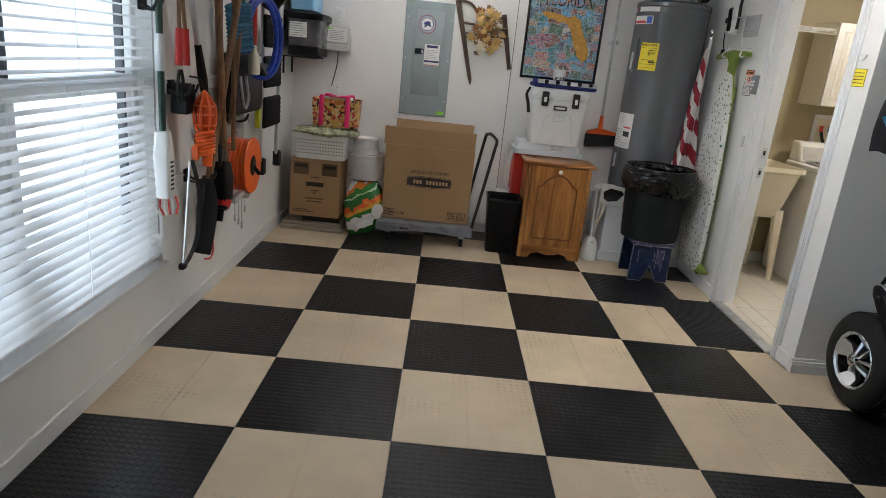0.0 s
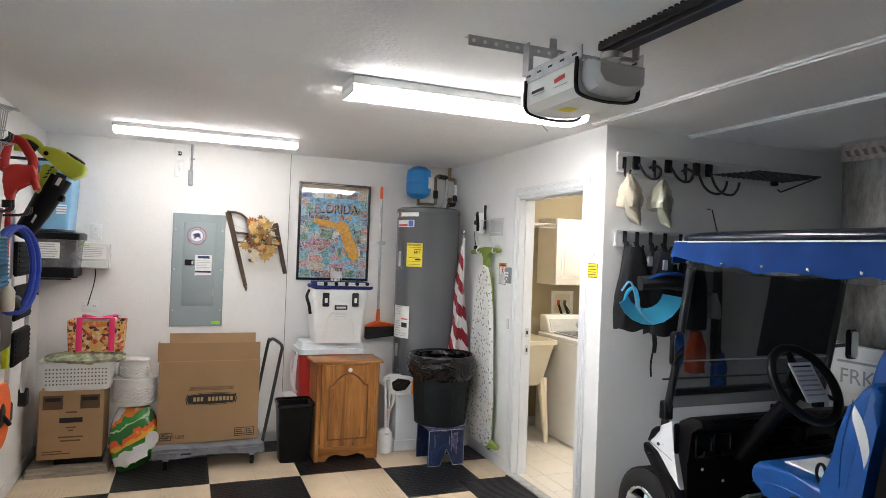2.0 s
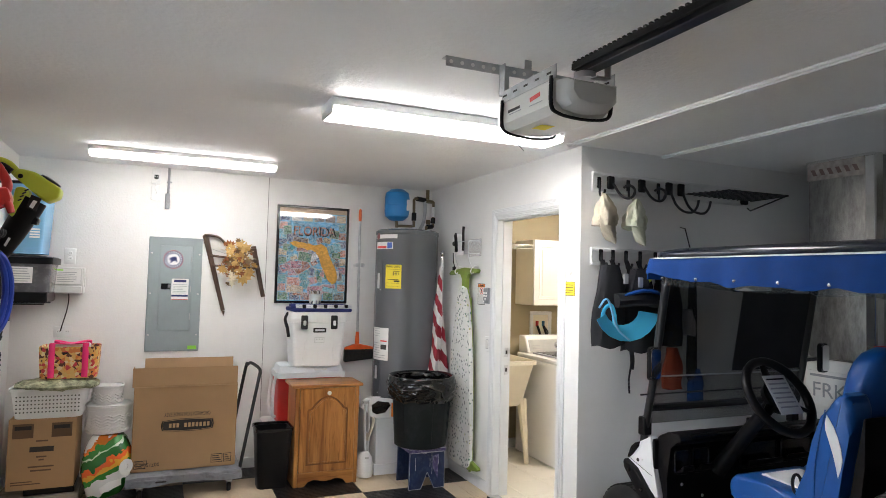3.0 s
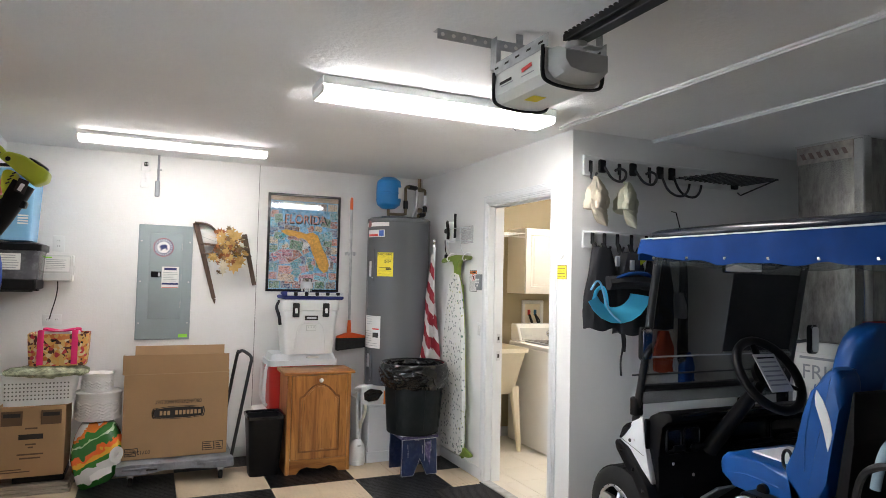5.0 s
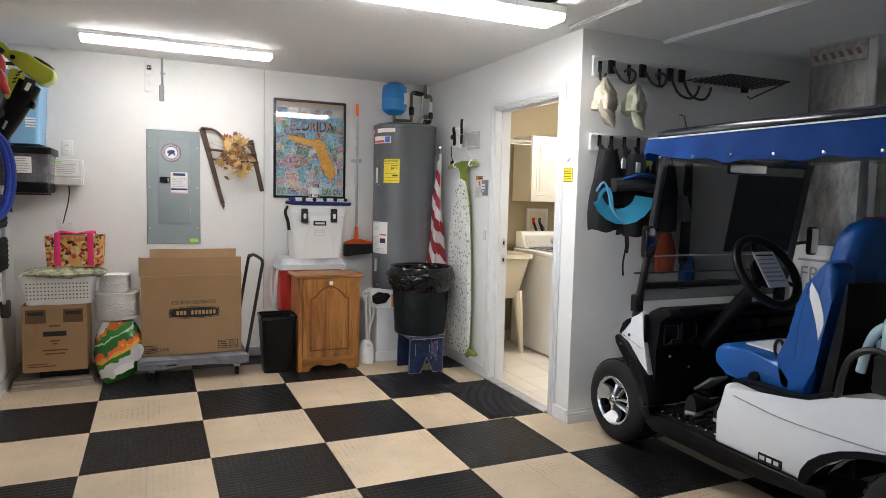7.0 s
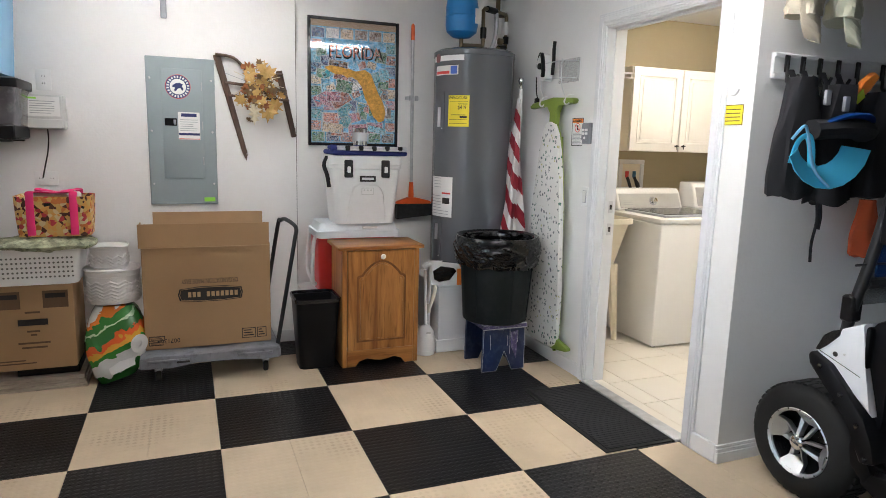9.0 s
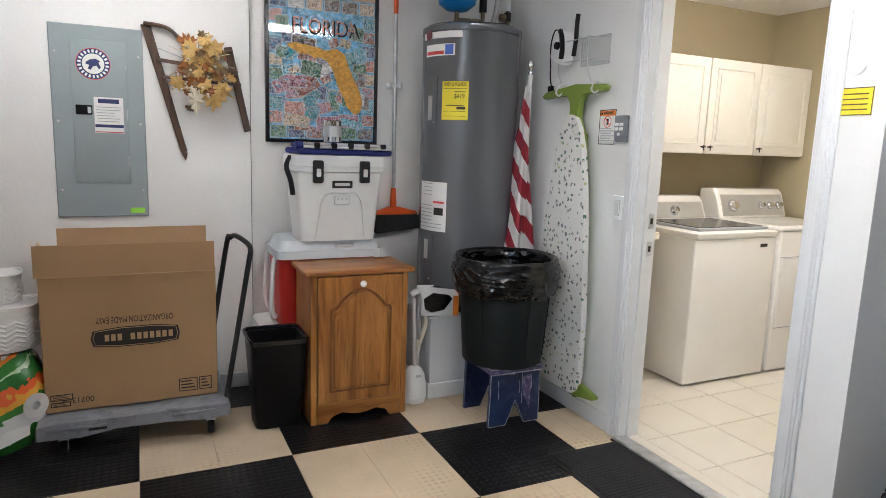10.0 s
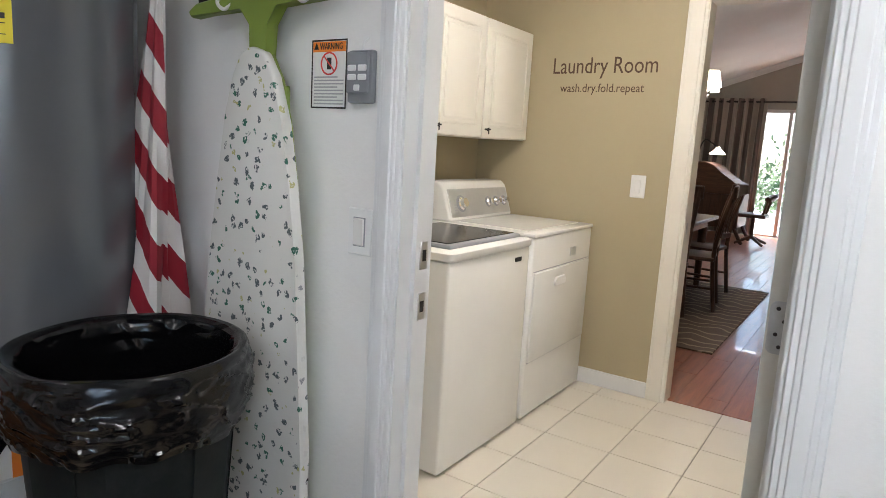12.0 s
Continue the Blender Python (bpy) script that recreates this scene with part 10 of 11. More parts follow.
def valance(face):
    bm = bm_new()
    rings = []
    n = 40
    for k in range(n + 1):
        u = k / n
        y = 0.43 - 1.88 * u
        drop = 1.645 - 0.055 * min(1, u / 0.26) - 0.03 * max(0, u - 0.26) + 0.006 * math.sin(u * 37) + 0.004 * math.sin(u * 61)
        bulge = 0.012 * math.sin(u * 45) + 0.010
        x = face
        rings.append([(x, y, 1.724), (x - 0.012 - bulge * 0.4, y, 1.68), (x - 0.014 - bulge, y, drop), (x - 0.008 - bulge, y, drop), (x - 0.006 - bulge * 0.4, y, 1.68), (x + 0.006, y, 1.724)])
    return ring_loft(bm, rings)


va = part("valance", valance(2.118), canvas_blue, gc, "royal blue canvas valance with snaps")
part("piping", tube([(2.108, 0.42, 1.724), (2.108, -1.44, 1.716)], 0.003, 6), vinyl_white, va, "white piping")
for k in range(6):
    y = 0.30 - 0.22 * k
    part("snap", lathe([(0.008, 0), (0.006, -0.005), (0.002, -0.006)], (2.086, y, 1.622 - 0.005 * k), 10, "x"), chrome, va)
bm = bm_new()
fr_r = []
for k in range(25):
    u = k / 24
    x = 2.12 + 1.30 * u
    fr_r.append([(x, 0.424, 1.728), (x, 0.445, 1.68), (x, 0.452 + 0.008 * math.sin(u * 40), 1.615), (x, 0.446 + 0.008 * math.sin(u * 40), 1.615), (x, 0.438, 1.68), (x, 0.418, 1.728)])
ring_loft(bm, fr_r)
part("front_valance", bm, canvas_blue, gc)
part("rolled_curtain", tube([(2.15 + 0.01 * math.sin(k * 1.7), 0.36 - 0.0855 * k, 1.607 - 0.002 * k + 0.008 * math.sin(k * 2.3)) for k in range(21)], [0.024 + 0.007 * math.sin(k * 1.9) for k in range(21)], 9), clear_sheet, gc, "rolled clear side curtain")
part("under_roof", box(2.16, 3.38, -1.4, 0.38, 1.655, 1.688, 0.006), black_plastic, gc)
part("windscreen_frame", tube([(GX0 + 0.03, 0.515, 0.93), (GX1 - 0.03, 0.515, 0.93)], 0.022, 8), black_metal, gc)
part("windscreen_upper", prism([(0.488, 1.10), (0.492, 1.10), (0.392, 1.64), (0.388, 1.64)], "x", GX0 + 0.05, GX1 - 0.05), tinted_sheet, gc, "darkened see-through upper windscreen")
part("windscreen_lower", prism([(0.545, 0.84), (0.549, 0.84), (0.492, 1.10), (0.488, 1.10)], "x", GX0 + 0.05, GX1 - 0.05), tinted_sheet, gc, "darkened see-through lower windscreen")
part("windscreen_fold", tube([(GX0 + 0.04, 0.490, 1.10), (GX1 - 0.04, 0.490, 1.10)], 0.005, 6), conduit_grey, gc)
part("windscreen_fold", tube([(GX0 - 0.05, 0.505, 1.005), (GX1 - 0.04, 0.505, 1.005)], 0.005, 6), black_metal, gc)
part("sun_shade", prism([(0.46, 1.12), (0.464, 1.12), (0.385, 1.56), (0.381, 1.56)], "x", 2.74, 3.28), black_cloth, gc, "black mesh panel on the windscreen")
for x, y in ((GX0 - 0.075, 0.36), (GX1 + 0.02, 0.36)):
    mi = part("side_mirror", prism(rounded(x - 0.04, x + 0.03, 1.10, 1.27, 0.02), "y", y, y + 0.035, 0.008), black_plastic, gc, "black side mirror")
    part("mirror_glass", prism(rounded(x - 0.034, x + 0.024, 1.11, 1.26, 0.018), "y", y - 0.003, y - 0.0005), chrome, mi)
    part("mirror_arm", rod((x, y + 0.03, 1.18), (GX0 + 0.02 if x < 2.6 else GX1 - 0.02, 0.47, 1.16), 0.01), black_metal, mi)
part("centre_mirror", box(2.60, 2.90, 0.33, 0.35, 1.56, 1.62, 0.01), black_plastic, gc, "wide rear-view mirror")
part("mirror_face", box(2.61, 2.89, 0.326, 0.331, 1.565, 1.615, 0.004), chrome, gc)

# sand bottle and shoes in the cart
bottle_pale = paint("bottle_pale", (0.36, 0.47, 0.54), 0.35, var=0.06, bump=0.05)
sb = thing("sand_bottle", (2.29, -0.78, 0.7), "pale blue plastic sand bottle in a holder on the cart", "bottle")
part("bottle", lathe([(0.001, 0.0), (0.046, 0.004), (0.05, 0.03), (0.05, 0.15), (0.044, 0.175), (0.028, 0.19), (0.026, 0.205)], (2.285, -0.785, 0.80), 22), bottle_pale, sb)
cp = part("cap", lathe([(0.028, 0), (0.031, 0.004), (0.031, 0.03), (0.026, 0.038), (0.002, 0.04)], (2.285, -0.775, 1.003), 18), timer_grey, sb, "grey cap")
part("spout", tube(smooth_pts([(2.275, -0.765, 0.955), (2.262, -0.725, 0.925), (2.26, -0.700, 0.875), (2.26, -0.683, 0.81), (2.26, -0.672, 0.752)]), 0.0185, 12), bottle_pale, sb)
part("trigger", prism([(-0.735, 0.90), (-0.715, 0.88), (-0.728, 0.83), (-0.742, 0.835)], "x", 2.265, 2.285, 0.003), bottle_pale, sb)
part("holder", box(2.23, 2.34, -0.84, -0.73, 0.69, 0.835, 0.01), black_plastic, sb, "black holder")


shoe_sole = paint("shoe_sole", (0.30, 0.29, 0.28), 0.7, var=0.2, scale=30)


def shoe(x, y, rot):
    t = thing("shoe", (x, y, 0.276), "black athletic shoe lying on the cart floor", "shoe", "pair of shoes")
    m = Matrix.Translation((x, y, 0.276)) @ pose(0, 0, 0, 0, 0, rot)
    out = [(-0.13, 0.03), (-0.10, 0.042), (0.0, 0.036), (0.08, 0.048), (0.13, 0.035), (0.145, 0.0), (0.13, -0.035), (0.08, -0.045), (0.0, -0.034), (-0.10, -0.04), (-0.13, -0.028)]
    part("sole", moved(prism([(b_, a) for a, b_ in out], "z", 0.0, 0.024, 0.005), m), shoe_sole, t, "grey rubber sole")
    rings = []
    for k in range(9):
        u = k / 8
        yy = -0.125 + 0.255 * u
        hgt = 0.105 - 0.05 * u - 0.02 * u * u if u > 0.35 else 0.105
        w = 0.033 + 0.008 * math.sin(u * math.pi)
        rings.append([tuple(m @ Vector((w * math.cos(a), yy, 0.024 + max(0, math.sin(a)) * (hgt - 0.02) + (0.0 if math.sin(a) > 0 else 0)))) for a in [math.pi * i / 10 for i in range(11)] + [1.5 * math.pi]])
    part("upper", ring_loft(bm_new(), rings), black_cloth, t)
    for k in range(4):
        part("lace", tube([tuple(m @ Vector((-0.02, 0.0 + k * 0.02, 0.108 - k * 0.008))), tuple(m @ Vector((0.02, 0.008 + k * 0.02, 0.108 - k * 0.008)))], 0.003, 5), black_rubber, t)


shoe(2.43, 0.265, -72)
shoe(2.475, 0.13, -66)
bo = thing("wire_hook", (2.90, 0.98, 1.80), "bent black wire hook on the wall behind the cart", "hook")
part("wire", tube([(2.95, 0.98, 1.80), (2.90, 0.985, 1.96), (2.86, 0.985, 1.965)], 0.004, 6), black_metal, bo)

# ---- laundry room things ----
def console(t, x0, x1, y0, y1, z0, z1, knobs):
    """A raked control console with a silver face."""
    prof = [(y0, z0), (y0 + 0.055, z1 - 0.03), (y0 + 0.085, z1), (y1, z1), (y1, z0)]
    cn_ = part("console", prism(prof, "x", x0, x1, 0.014, 3), white_enamel, t)
    slope = math.degrees(math.atan2(0.055, z1 - 0.03 - z0))
    face = Matrix.Translation((0, y0 - 0.001, z0)) @ pose(0, 0, 0, -slope, 0, 0)
    hgt = (z1 - 0.03 - z0) / math.cos(radians(slope))
    part("console_face", moved(box(x0 + 0.025, x1 - 0.025, -0.003, 0.002, 0.018, hgt - 0.008, 0.002), face), paint("console_silver", (0.50, 0.50, 0.48), 0.4, metal=0.4, bump=0.02), cn_, "silver control face")
    for x, r in knobs:
        k = part("knob", moved(lathe([(r, -0.003), (r, -0.01), (r * 0.75, -0.016), (r * 0.7, -0.036), (r * 0.45, -0.038), (0.001, -0.038)], (x, 0, hgt * 0.5), 22, "y"), face), chrome, cn_, "chrome dial")
        part("knob_ring", moved(lathe([(r * 1.35, -0.003), (r * 1.35, -0.005), (r * 1.1, -0.005)], (x, 0, hgt * 0.5), 24, "y"), face), conduit_grey, k)
    for k in range(3):
        part("legend", moved(box(x0 + 0.06, x0 + 0.14, -0.0045, -0.0032, hgt * 0.3 + k * 0.014, hgt * 0.3 + 0.004 + k * 0.014), face), paper_grey, cn_)
    return cn_


FY = 2.435
wa = thing("washing_machine", (3.22, 2.78, 0.0), "white top-loading washer with dark glass lid", "washer")
W0, W1 = 2.905, 3.585
part("cabinet", box(W0, W1, FY, 3.12, 0.012, 0.885, 0.012, 3), white_enamel, wa)
part("top_deck", ring_loft(bm_new(), [[(x, y, z) for x, y in rounded(W0 - 0.006 + g, W1 + 0.006 - g, FY - 0.012 + g, 3.12, 0.03, 4)] for z, g in ((0.886, 0.006), (0.895, 0.0), (0.918, 0.0), (0.926, 0.012))]), white_enamel, wa)
ld = part("lid", box(W0 + 0.05, W1 - 0.05, FY + 0.03, 2.92, 0.926, 0.944, 0.008, 2), conduit_grey, wa, "lid with silver edge")
part("lid_glass", box(W0 + 0.07, W1 - 0.07, FY + 0.055, 2.90, 0.944, 0.9475, 0.001), paint("smoked_glass", (0.012, 0.010, 0.009), 0.16, var=0.05, bump=0.0, spec=0.25), ld, "smoked dark glass")
console(wa, W0 + 0.03, W1 - 0.03, 2.96, 3.14, 0.926, 1.085, ((3.27, 0.026),))
part("badge", box(3.44, 3.50, FY - 0.003, FY, 0.825, 0.845, 0.001), ink_black, wa, "small dark badge")
for x in (W0 + 0.05, W1 - 0.05):
    part("foot", rod((x, FY + 0.05, 0.0), (x, FY + 0.05, 0.02), 0.02), black_rubber, wa)
dy_ = thing("clothes_dryer", (3.98, 2.78, 0.0), "white front-loading dryer beside the washer", "dryer")
D0, D1 = 3.62, 4.345
part("cabinet", box(D0, D1, FY, 3.14, 0.012, 0.915, 0.012, 3), white_enamel, dy_)
part("top", box(D0 - 0.003, D1 + 0.003, FY - 0.006, 3.14, 0.916, 0.936, 0.007, 2), white_enamel, dy_)
part("top_panel", box(D0 + 0.06, D1 - 0.06, FY + 0.06, 2.90, 0.936, 0.940, 0.003), white_enamel, dy_)
dd = part("door", box(D0 + 0.02, D1 - 0.03, FY - 0.012, FY + 0.001, 0.30, 0.745, 0.006, 2), white_enamel, dy_)
part("handle", prism([(3.86, 0.655), (3.98, 0.655), (3.99, 0.68), (3.97, 0.70), (3.87, 0.70), (3.85, 0.68)], "y", FY - 0.024, FY - 0.011, 0.004), white_plastic, dd, "white recessed handle")
part("seam", box(D0 + 0.02, D1 - 0.03, FY - 0.002, FY + 0.001, 0.748, 0.752), conduit_grey, dy_)
part("seam", box(D0 + 0.02, D1 - 0.03, FY - 0.002, FY + 0.001, 0.294, 0.298), conduit_grey, dy_)
part("badge", box(4.06, 4.13, FY - 0.004, FY - 0.0005, 0.785, 0.83, 0.001), aluminium, dy_, "grey badge")
console(dy_, D0 + 0.03, D1 - 0.03, 2.93, 3.14, 0.936, 1.135, ((3.78, 0.034), (4.06, 0.022), (4.15, 0.022), (4.24, 0.022)))
# overhead cabinets
UY, UZ0, UZ1 = 2.905, 1.372, 1.985
for k, (x0, x1) in enumerate(((2.945, 3.40), (3.402, 3.862), (3.864, 4.376))):
    wc_ = thing("wall_cabinet", ((x0 + x1) / 2, 3.07, UZ0), "white raised-panel laundry wall cabinet with dark pull", "cabinet", "laundry wall cabinets")
    part("carcass", box(x0, x1, UY + 0.02, LYN, UZ0, UZ1, 0.002), cabinet_white, wc_)
    d_ = part("door", box(x0 + 0.004, x1 - 0.004, UY, UY + 0.019, UZ0 + 0.004, UZ1 - 0.004, 0.004, 2), cabinet_white, wc_)
    bm = bm_new()
    f = 0.058
    a0, a1, b0, b1 = x0 + f, x1 - f, UZ0 + f, UZ1 - f
    for q in ((a0, a1, b0, b0 + 0.012), (a0, a1, b1 - 0.012, b1), (a0, a0 + 0.012, b0 + 0.012, b1 - 0.012), (a1 - 0.012, a1, b0 + 0.012, b1 - 0.012)):
        add_box(bm, q[0], q[1], UY - 0.005, UY + 0.001, q[2], q[3], 0.002)
    part("moulding", bm, cabinet_white, d_)
    part("raised_panel", box(a0 + 0.03, a1 - 0.03, UY - 0.006, UY + 0.001, b0 + 0.03, b1 - 0.03, 0.005, 2), cabinet_white, d_)
    hx = x1 - 0.03 if k == 0 else x0 + 0.03
    hd = part("pull", lathe([(0.005, 0), (0.005, -0.014), (0.009, -0.018), (0.007, -0.024)], (hx, UY, UZ0 + 0.045), 10, "y"), ink_black, d_, "dark metal pull")
    part("pull_bar", box(hx - 0.018, hx + 0.018, UY - 0.027, UY - 0.021, UZ0 + 0.042, UZ0 + 0.05, 0.002), ink_black, hd)
    part("pull_drop", box(hx - 0.003, hx + 0.003, UY - 0.026, UY - 0.021, UZ0 + 0.02, UZ0 + 0.055, 0.001), ink_black, hd)
# wire shelf beside the cabinets
wsf = thing("wire_shelf", (2.55, 3.05, 1.9), "white wire shelf with brackets beside the cabinets", "shelf")
for k in range(10):
    part("wire", rod((2.23, 2.92 + k * 0.034, 1.93), (2.94, 2.92 + k * 0.034, 1.93), 0.003, seg=6), white_plastic, wsf)
for z in (1.93, 1.895):
    part("front_rail", rod((2.23, 2.905, z), (2.94, 2.905, z), 0.004, seg=6), white_plastic, wsf)
for k in range(12):
    part("upright", rod((2.26 + k * 0.06, 2.905, 1.895), (2.26 + k * 0.06, 2.905, 1.93), 0.003, seg=6), white_plastic, wsf)
part("brace", rod((2.55, 2.92, 1.90), (2.55, 3.235, 1.62), 0.007), white_plastic, wsf)
part("brace_foot", box(2.53, 2.57, 3.215, 3.24, 1.58, 1.64, 0.006), white_plastic, wsf)
# recessed washer supply box
wbx = thing("washer_outlet_box", (3.23, LYN, 1.045), "white recessed washer supply box with hoses", "outlet box")
bm = bm_new()
for q in ((3.11, 3.355, 1.045, 1.08), (3.11, 3.355, 1.268, 1.302), (3.11, 3.145, 1.08, 1.268), (3.32, 3.355, 1.08, 1.268)):
    add_box(bm, q[0], q[1], LYN - 0.02, LYN - 0.0005, q[2], q[3], 0.004)
part("frame", bm, white_plastic, wbx)
part("back_plate", box(3.14, 3.325, LYN - 0.006, LYN - 0.001, 1.075, 1.273), cream_plastic, wbx)
for x, c in ((3.18, label_red), (3.25, teal_cord)):
    part("valve", rod((x, LYN - 0.03, 1.16), (x, LYN - 0.03, 1.21), 0.014), c, wbx)
    part("hose", tube(smooth_pts([(x, LYN - 0.03, 1.17), (x + 0.01, LYN - 0.05, 1.12), (x + 0.04, LYN - 0.06, 1.02), (x + 0.05, LYN - 0.06, 0.9)]), 0.012, 8), black_rubber, wbx)
part("power_cord", tube(smooth_pts([(3.28, LYN - 0.012, 1.15), (3.30, LYN - 0.04, 1.09), (3.22, LYN - 0.06, 1.05), (3.12, LYN - 0.06, 0.98)]), 0.006, 6), black_rubber, wbx)
# laundry tub
lt = thing("laundry_sink", (2.52, 2.95, 0.0), "cream plastic laundry tub on splayed legs", "sink")
bm = bm_new()
ring_loft(bm, [[(x, y, z) for x, y in rounded(2.24 + g, 2.84 - g, 2.62 + g, 3.22 - g, 0.06, 4)] for z, g in ((0.50, 0.11), (0.52, 0.09), (0.86, 0.02), (0.865, 0.0), (0.90, 0.0), (0.902, 0.02), (0.87, 0.035), (0.55, 0.11))])
part("tub", bm, cream_plastic, lt)
for x, y in ((2.34, 2.72), (2.76, 2.72), (2.34, 3.12), (2.76, 3.12)):
    sx, sy = (1 if x > 2.5 else -1), (1 if y > 2.9 else -1)
    part("leg", tube([(x - sx * 0.02, y - sy * 0.02, 0.56), (x + sx * 0.02, y + sy * 0.02, 0.0)], [0.045, 0.02], 8), cream_plastic, lt)
part("faucet", tube(smooth_pts([(2.54, 3.17, 0.90), (2.54, 3.17, 1.02), (2.54, 3.08, 1.06), (2.54, 3.02, 1.0)]), 0.011, 8), chrome, lt, "chrome faucet")
# wall lettering, switch
lw = thing("wall_lettering", (LXE, 2.47, 1.66), "dark brown vinyl lettering on the khaki wall", "lettering")
ink_umber = paint("ink_umber", (0.085, 0.045, 0.025), 0.7, bump=0.0)
part("underline_dot", box(LXE - 0.001, LXE - 0.0002, 2.479, 2.482, 1.673, 1.676), ink_umber, lw)
letters("heading", "Laundry Room", 0.125, facing_west(LXE - 0.001, 2.47, 1.797), ink_umber, lw, 0.592)
letters("motto", "wash.dry.fold.repeat", 0.066, facing_west(LXE - 0.001, 2.475, 1.678), ink_umber, lw, 0.48)
l2 = thing("light_switch", (LXE, 2.215, 1.1), "white rocker switch on the khaki wall", "switch")
part("plate", box(LXE - 0.006, LXE - 0.0005, 2.172, 2.252, 1.10, 1.222, 0.003), white_plastic, l2)
part("rocker", box(LXE - 0.011, LXE - 0.006, 2.196, 2.228, 1.125, 1.197, 0.003), white_plastic, l2)

# ---- dining room things ----
rug_m, nt, bb = start_mat("rug_pattern")
co = coords(nt)
wv = nt.nodes.new("ShaderNodeTexWave")
wv.inputs["Scale"].default_value = 2.2
wv.inputs["Distortion"].default_value = 7.0
wv.inputs["Detail"].default_value = 1.0
nt.links.new(stretched(nt, co, 1.0, 2.2, 1.0), wv.inputs["Vector"])
nt.links.new(mix_rgb(nt, ramp(nt, wv.outputs["Fac"], 0.88, 0.95), mix_rgb(nt, tex_noise(nt, co, 3), (0.10, 0.07, 0.055), (0.17, 0.12, 0.09)), (0.36, 0.29, 0.21)), bb.inputs["Base Color"])
bb.inputs["Roughness"].default_value = 0.95
add_bump(nt, bb, tex_noise(nt, co, 180, 3), 0.6, 0.004)
solid("area_rug", box(5.5, 8.15, 1.93, 3.9, 0.0005, 0.012, 0.003), rug_m, "brown rug with pale swirling lines on the wood floor", "rug")
tbz = thing("dining_table", (7.0, 3.0, 0.0), "dark wooden dining table on a rug", "table")
part("tabletop", box(6.0, 7.9, 2.45, 3.5, 0.73, 0.765, 0.008), dark_wood, tbz)
for x in (6.12, 7.78):
    for y in (2.57, 3.38):
        part("leg", rod((x, y, 0.012), (x, y, 0.73), 0.03, 0.045), dark_wood, tbz)
part("apron", box(6.1, 7.8, 2.53, 3.42, 0.65, 0.73), dark_wood, tbz)


def dining_chair():
    t = thing("dining_chair", (0, 0, 0), "dark wooden slat-back dining chair at the table", "chair", "dining chairs")
    part("seat", box(-0.23, 0.23, -0.22, 0.22, 0.44, 0.475, 0.012, 2), dark_wood, t)
    for x in (-0.2, 0.2):
        part("front_leg", rod((x, 0.19, 0.0), (x, 0.19, 0.44), 0.018, 0.024), dark_wood, t)
        part("back_post", tube(smooth_pts([(x, -0.26, 0.0), (x, -0.21, 0.44), (x, -0.24, 0.75), (x, -0.32, 1.08)]), 0.02, 8), dark_wood, t)
        part("stretcher", rod((x, 0.19, 0.2), (x, -0.24, 0.2), 0.012), dark_wood, t)
    part("top_rail", box(-0.23, 0.23, -0.335, -0.30, 0.99, 1.10, 0.01), dark_wood, t)
    part("lower_rail", box(-0.2, 0.2, -0.235, -0.21, 0.56, 0.61, 0.005), dark_wood, t)
    for k in range(4):
        x = -0.12 + k * 0.08
        part("slat", tube(smooth_pts([(x, -0.222, 0.58), (x, -0.24, 0.78), (x, -0.315, 1.02)]), 0.017, 6, flat=0.4), dark_wood, t)
    return t


ch = dining_chair()
ch.matrix_basis = pose(6.95, 2.48, 0.012, 0, 0, 8)
copy_thing(ch, pose(6.2, 2.62, 0.012, 0, 0, 75))
copy_thing(ch, pose(7.6, 2.55, 0.012, 0, 0, -5))

cu = thing("curtain", (13.5, 3.3, 0.0), "grey and cream striped grommet curtain beside the patio door", "curtain")
cm, nt, bb = start_mat("curtain_stripe")
co = coords(nt)
wv = nt.nodes.new("ShaderNodeTexWave")
wv.bands_direction = "Y"
wv.inputs["Scale"].default_value = 1.9
nt.links.new(co, wv.inputs["Vector"])
nt.links.new(mix_rgb(nt, ramp(nt, wv.outputs["Fac"], 0.45, 0.55), (0.42, 0.38, 0.33), (0.14, 0.12, 0.11)), bb.inputs["Base Color"])
bb.inputs["Roughness"].default_value = 0.9
for y0, y1 in ((2.95, 4.05),):
    bm = bm_new()
    rings = []
    n = 70
    for k in range(n + 1):
        y = y0 + (y1 - y0) * k / n
        x = 13.5 + 0.06 * math.sin(k * 0.8)
        rings.append([(x, y, 0.03), (x, y, 2.42), (x + 0.006, y, 2.42), (x + 0.006, y, 0.03)])
    ring_loft(bm, rings)
    part("cloth", bm, cm, cu)
part("rod", rod((13.5, 1.0, 2.36), (13.5, 4.2, 2.36), 0.016), black_metal, cu, "dark curtain rod")
for k in range(8):
    part("grommet", tube([(13.5 + 0.0, 3.0 + k * 0.14, 2.36 + 0.0)] + [(13.5, 3.0 + k * 0.14 + 0.03, 2.36)], 0.026, 10), black_metal, cu)
dk = thing("rolltop_desk", (12.4, 3.2, 0.0), "dark wooden rolltop desk against the wall", "desk")
part("desk_body", box(12.0, 12.8, 2.95, 4.2, 0.25, 0.78, 0.01), dark_wood, dk)
part("rolltop", prism([(2.98, 0.78), (2.98, 0.88), (3.04, 0.97), (3.16, 1.03), (3.28, 1.12), (3.40, 1.23), (3.52, 1.28), (4.2, 1.29), (4.2, 0.78)], "x", 12.02, 12.78, 0.01), wood("desk_wood", (0.07, 0.03, 0.015), (0.18, 0.085, 0.04), 0.35, (14, 2, 14)), dk)
